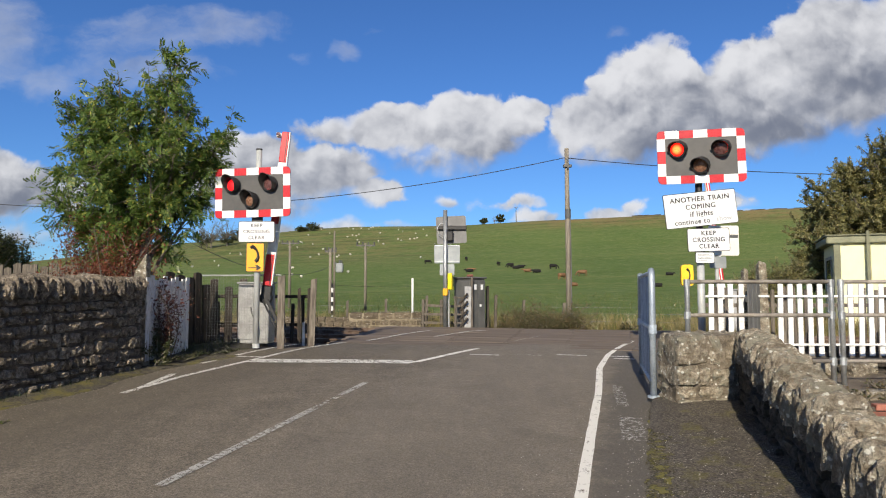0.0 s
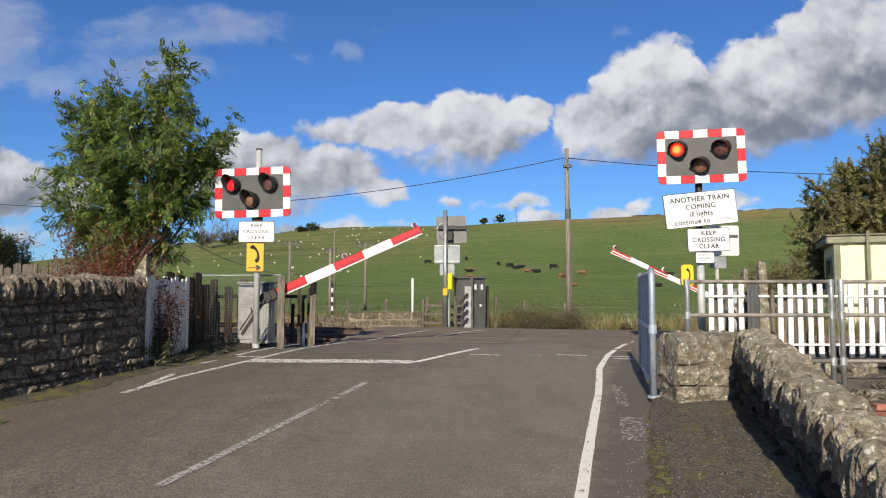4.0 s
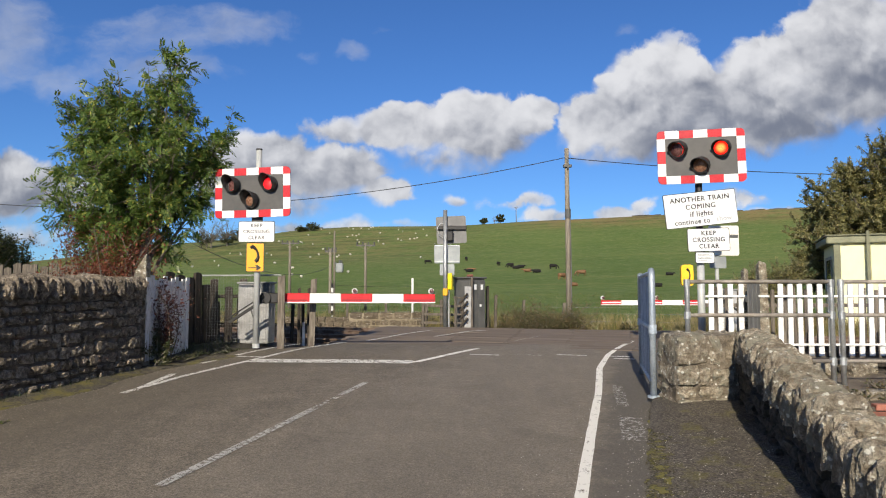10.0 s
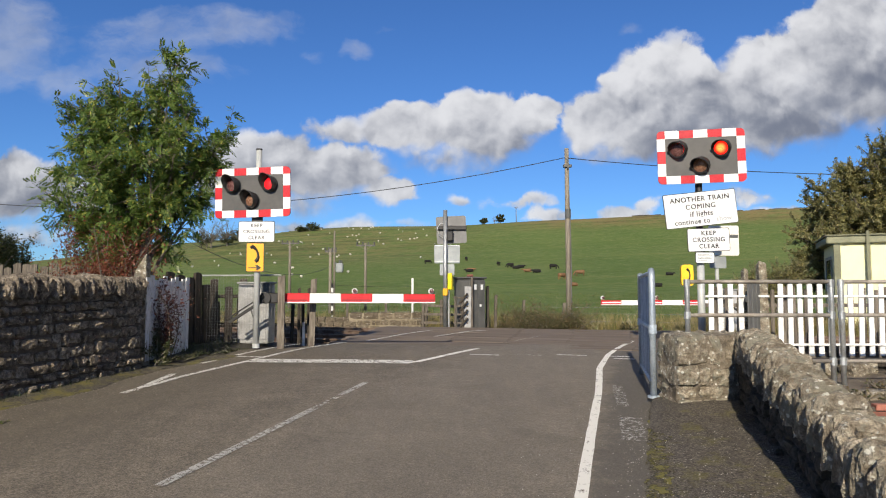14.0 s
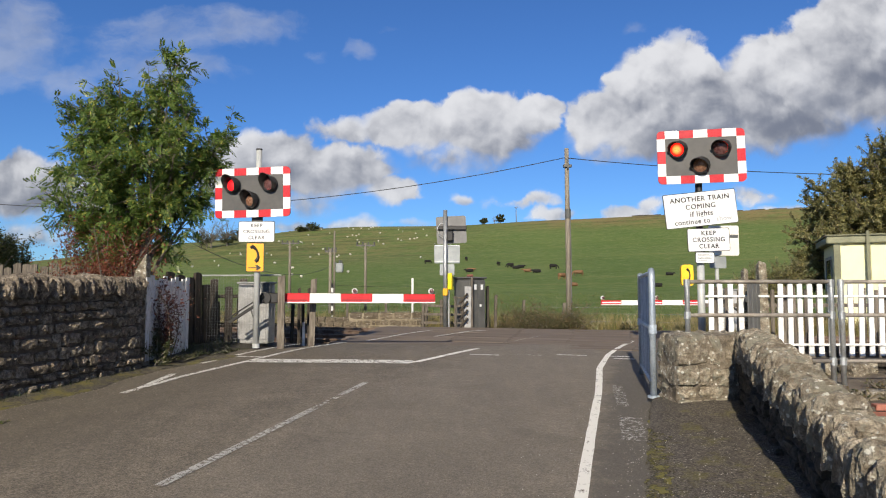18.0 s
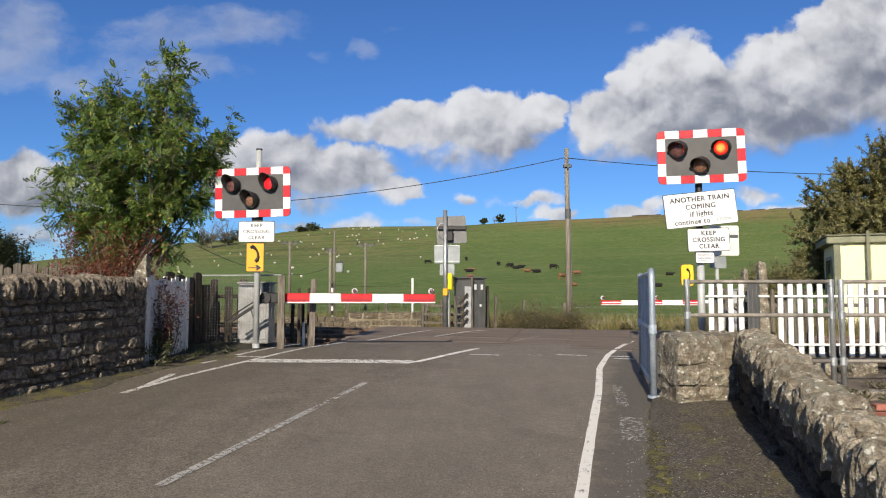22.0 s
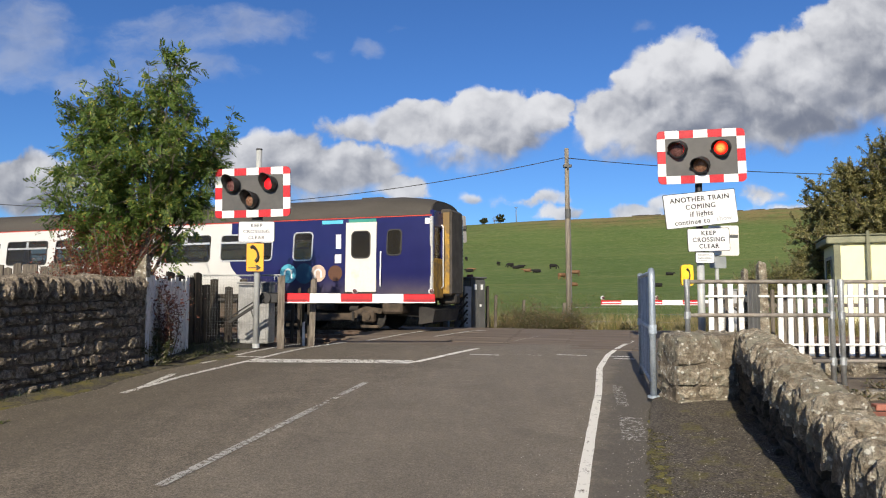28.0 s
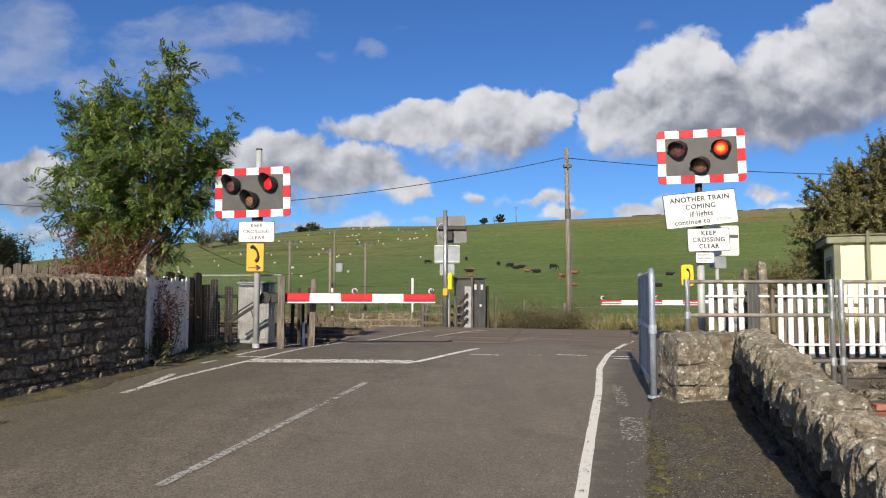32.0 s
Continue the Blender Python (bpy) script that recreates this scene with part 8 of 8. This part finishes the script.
# ---- grazing animals ----
def cow(x, y, turn, mat, label, lying=False, head_down=True):
    x, y = x * 0.945, y * 0.945
    k = 0.62 if lying and y < 125 else 0.80
    c = thing("cow", scaled(x, y, land_z(x, y) - (0.5 * k if lying else 0.0), k, k, k, 0, 0, turn), label, "cow", group="cattle on the hillside")
    body = Shell().tube([(-1.0, 0, 0.95), (-0.9, 0, 1.0), (-0.4, 0, 0.95), (0.3, 0, 0.95), (0.8, 0, 1.02), (1.0, 0, 1.05)], [0.18, 0.38, 0.44, 0.43, 0.36, 0.2], 10)
    part("body", body, mat, c, smooth=True)
    hz = 0.35 if head_down and not lying else 1.15
    part("head", Shell().tube([(0.9, 0, 1.08), (1.25, 0, (1.08 + hz) / 2 + 0.1), (1.45, 0, hz), (1.62, 0, hz - 0.16)], [0.2, 0.16, 0.15, 0.08], 8), mat, c, smooth=True)
    for lx in (-0.8, 0.75):
        for ly in (-0.22, 0.22):
            part("leg", Shell().tube([(lx, ly, 0.8), (lx + 0.03, ly, 0.45), (lx, ly, 0)], [0.15, 0.09, 0.07], 6), mat, c)
    part("tail", Shell().tube([(-1.0, 0, 1.15), (-1.1, 0, 0.8), (-1.08, 0, 0.4)], [0.04, 0.03, 0.05], 5), mat, c)
    return c


for x, y, turn, lying in ((-4.4, 196, 10, 0), (14.3, 176, 70, 0), (16.5, 167.5, 200, 0), (17.3, 162, 170, 1), (18.8, 165, 20, 1), (20.0, 146, 185, 1), (25.1, 155.5, 5, 0), (41.1, 124, 0, 1), (30.7, 98, 170, 1), (6.9, 202, 80, 0), (6.0, 156, 190, 1)):
    cow(x, y, turn, HIDEBLACK, "black cow lying in the grass" if lying else "black cow grazing on the hillside", lying)
BROWN_COWS = [cow(x, y, turn, HIDEBROWN, lb, ly) for x, y, turn, lb, ly in ((18.4, 149, 175, "chestnut cow lying in the grass", 1), (21.2, 122, 35, "chestnut cow grazing near the pole", 0), (26.3, 133, 8, "chestnut cow grazing on the hillside", 0), (19.8, 104, 190, "chestnut calf lying in the grass", 1), (6.4, 160, 0, "chestnut cow lying in the grass", 1))]
rr = random.Random(77)
sheep_me = Shell()
sheep_me.tube([(-0.55, 0, 0.55), (-0.45, 0, 0.6), (0, 0, 0.6), (0.4, 0, 0.62), (0.5, 0, 0.6)], [0.15, 0.30, 0.34, 0.30, 0.12], 8)
sheep_me.tube([(0.45, 0, 0.62), (0.65, 0, 0.5), (0.8, 0, 0.35)], [0.12, 0.11, 0.07], 6)
for lx in (-0.35, 0.3):
    for ly in (-0.13, 0.13):
        sheep_me.tube([(lx, ly, 0.5), (lx, ly, 0)], [0.07, 0.05], 5)
sheep_me = sheep_me.mesh("sheep", WOOL, True)
FLOCK = ((-73, 218), (-81, 270), (-74, 286), (-54, 230), (-55, 298), (-48, 315), (-40, 333), (-14, 273), (-10, 282), (-5, 248), (-56, 256), (-33, 243), (-19, 189), (-29, 170), (-21, 310), (-12, 272), (-47, 326), (-25, 300))
for cx, cy in FLOCK:
    for k in range(rr.choice((2, 3, 4, 6))):
        x, y = cx + rr.gauss(0, 11), cy + rr.gauss(0, 17)
        y = min(y, 338)
        single("sheep", sheep_me, WOOL, scaled(x, y, land_z(x, y), 0.68, 0.68, 0.68, 0, 0, rr.uniform(0, 360)), "white sheep grazing high on the hillside", "sheep", "sheep on the hillside")


# ---- loose grit and pebbles on verge and path ----
def pebbles(name, spots, size, mat, label, seed):
    rng = np.random.default_rng(seed)
    p = np.array(spots)
    n = len(p)
    r = size * rng.uniform(0.4, 1.3, n)
    base = np.array(((1, 0, 0), (0, 1, 0), (-1, 0, 0), (0, -1, 0), (0, 0, 0.8)))
    v = p[:, None, :] + base[None] * r[:, None, None] * rng.uniform(0.7, 1.2, (n, 5, 1))
    k = 5 * np.arange(n)[:, None]
    f = np.concatenate([k + np.array(q)[None] for q in ((0, 1, 4), (1, 2, 4), (2, 3, 4), (3, 0, 4))])
    me = bpy.data.meshes.new(name)
    me.from_pydata(v.reshape(-1, 3).tolist(), [], f.tolist())
    me.materials.append(mat)
    return single(name, me, mat, Matrix(), label, "gravel", kind="stuff")


GRIT = surf("pale_grit", (0.15, 0.13, 0.10), (0.36, 0.33, 0.28), 40, 0.9, 0, 0.2, 60)
sp = []
for y in rng_.uniform(3.0, 11.5, 2600):
    x0 = -6.5 + 0.231 * (min(y, 10.2) - 1.2)
    x = x0 + 0.1 + abs(rng_.normal()) * 0.75
    off = x - road_c(y)
    sp.append((x, y, road_z(y) - 0.004 * off * off * ease(16, 6, y) + 0.004))
pebbles("gravel", sp, 0.0065, GRIT, "loose pale grit swept to the road edge", 1)
sp = []
for y in rng_.uniform(2.5, 7.6, 2600):
    t = (y - 4.46) / 3.4
    x = 1.25 + 1.06 * t + rng_.uniform(-0.15, 1.05)
    off = min(x, 1.3 + 1.06 * t) - road_c(y)
    q = max(0, (x - 1.3 - 1.06 * t) / 1.25)
    sp.append((x, y, road_z(y) - (1 - min(1, q)) * 0.004 * off * off * ease(16, 6, y) + 0.009 + 0.03 * q * q))
pebbles("gravel", sp, 0.0042, GRIT, "loose pale grit on the footpath", 2)
CHIPS = surf("white_chips", (0.42, 0.40, 0.36), (0.62, 0.60, 0.55), 40, 0.9, 0, 0.2, 60)
pebbles("gravel", [(x, y, z + 0.001) for x, y, z in sp[::4]] + [(x - 0.5 + 0.9 * (i % 7) / 7 - 0.5, y + 0.03, road_z(y) - 0.004 * (x - 0.9 - road_c(y)) ** 2 * ease(16, 6, y) + 0.006) for i, (x, y, z) in enumerate(sp[::9])], 0.0052, CHIPS, "white stone chips strewn on path and road", 5)
sp = []
for i in range(5200):
    s, n = rng_.uniform(-16, 14), rng_.uniform(-4.6, 4.4)
    if -4.6 < s < 7.6:
        continue
    x, y, _ = along(s, n)
    sp.append((x, y, -0.185))
pebbles("gravel", sp, 0.035, BALLAST, "coarse brown ballast stones beside the rails", 3)

# ---- what moves ----
FLASH = "LRRLRRLRLLRRLLRRLRRLRRLLRLLRRLLRLRRLLRLLRRLRRLLRLLRLLRRLRRLLRLLRR"  # which red lamp shines, every half second


def lamp_changes():
    """The times at which the shining lamp changes over; it does so about every 0.36 s."""
    out = []
    for i in range(len(FLASH) - 1):
        t = 0.5 * i
        if FLASH[i] != FLASH[i + 1]:
            out.append(t + 0.25)
        else:
            out += [t + 0.15, t + 0.40]
    return out


def flash(lens, first_lit):
    """Turns the lamp insert between its shining and its dark face."""
    home = lens.matrix_basis.copy()
    angle = 0.0 if first_lit else 180.0
    rows = [(0.0, home @ pose(0, 0, 0, 0, 0, angle))]
    for t in lamp_changes():
        to = 180.0 - angle
        for k in range(4):
            rows.append((t + (k - 1) / 30, home @ pose(0, 0, 0, 0, 0, angle + (to - angle) * k / 3)))
        angle = to
    rows.append((32.0, home @ pose(0, 0, 0, 0, 0, angle)))
    walk(lens, rows)


def motions():
    for lenses in (LENS_LEFT, LENS_RIGHT):
        flash(lenses[0], True)
        flash(lenses[1], False)
    # barriers come down
    home = BOOM_L.matrix_basis.copy()
    walk(BOOM_L, [(t, home @ pose(0, 0, 0, 0, -a, 0)) for t, a in ((0, 84), (0.2, 81.5), (0.6, 76), (1.0, 70), (1.4, 64), (1.8, 57.5), (2.2, 51), (2.6, 44.5), (3.0, 38.5), (3.4, 32.5), (4.5, 17.5), (5.5, 7.3), (6.0, 4.2), (6.5, 0.6), (7.0, 0.0), (32.0, 0.0))])
    home = BOOM_R.matrix_basis.copy()
    walk(BOOM_R, [(t, home @ pose(0, 0, 0, 0, a, 0)) for t, a in ((0, 83), (0.5, 74.5), (1.0, 67), (1.5, 59), (2.0, 51.5), (2.5, 44.5), (3.0, 37.5), (3.5, 31), (4.5, 19), (5.5, 11), (6.0, 9), (6.5, 7.2), (7.0, 5), (7.5, 2.8), (8.0, 0.9), (8.5, 0.2), (9.0, 0), (32.0, 0))])
    # the train runs through from left to right
    for k, (car, off) in enumerate(zip(CARS, CAR_OFFSET)):
        walk(car, [(t, line_pose(s - off, HALF, 0, 180 * (k % 2))) for t, s in TRAIN_ROWS])
    # one chestnut cow grazes slowly along the slope
    walk(BROWN_COWS[2], [(t, pose(0.925 * x, 123, land_z(0.925 * x, 123), 0, 0, 176)) for t, x in ((0.0, 27.1), (10.0, 26.9), (20.0, 26.2), (32.0, 25.5))])
    # clouds drift
    walk(clouds, [(t, pose(0, 0, 1.05, 0.010 * (t - 16) , 0, -0.072 * (t - 16))) for t in (0.0, 16.0, 32.0)])


motions()
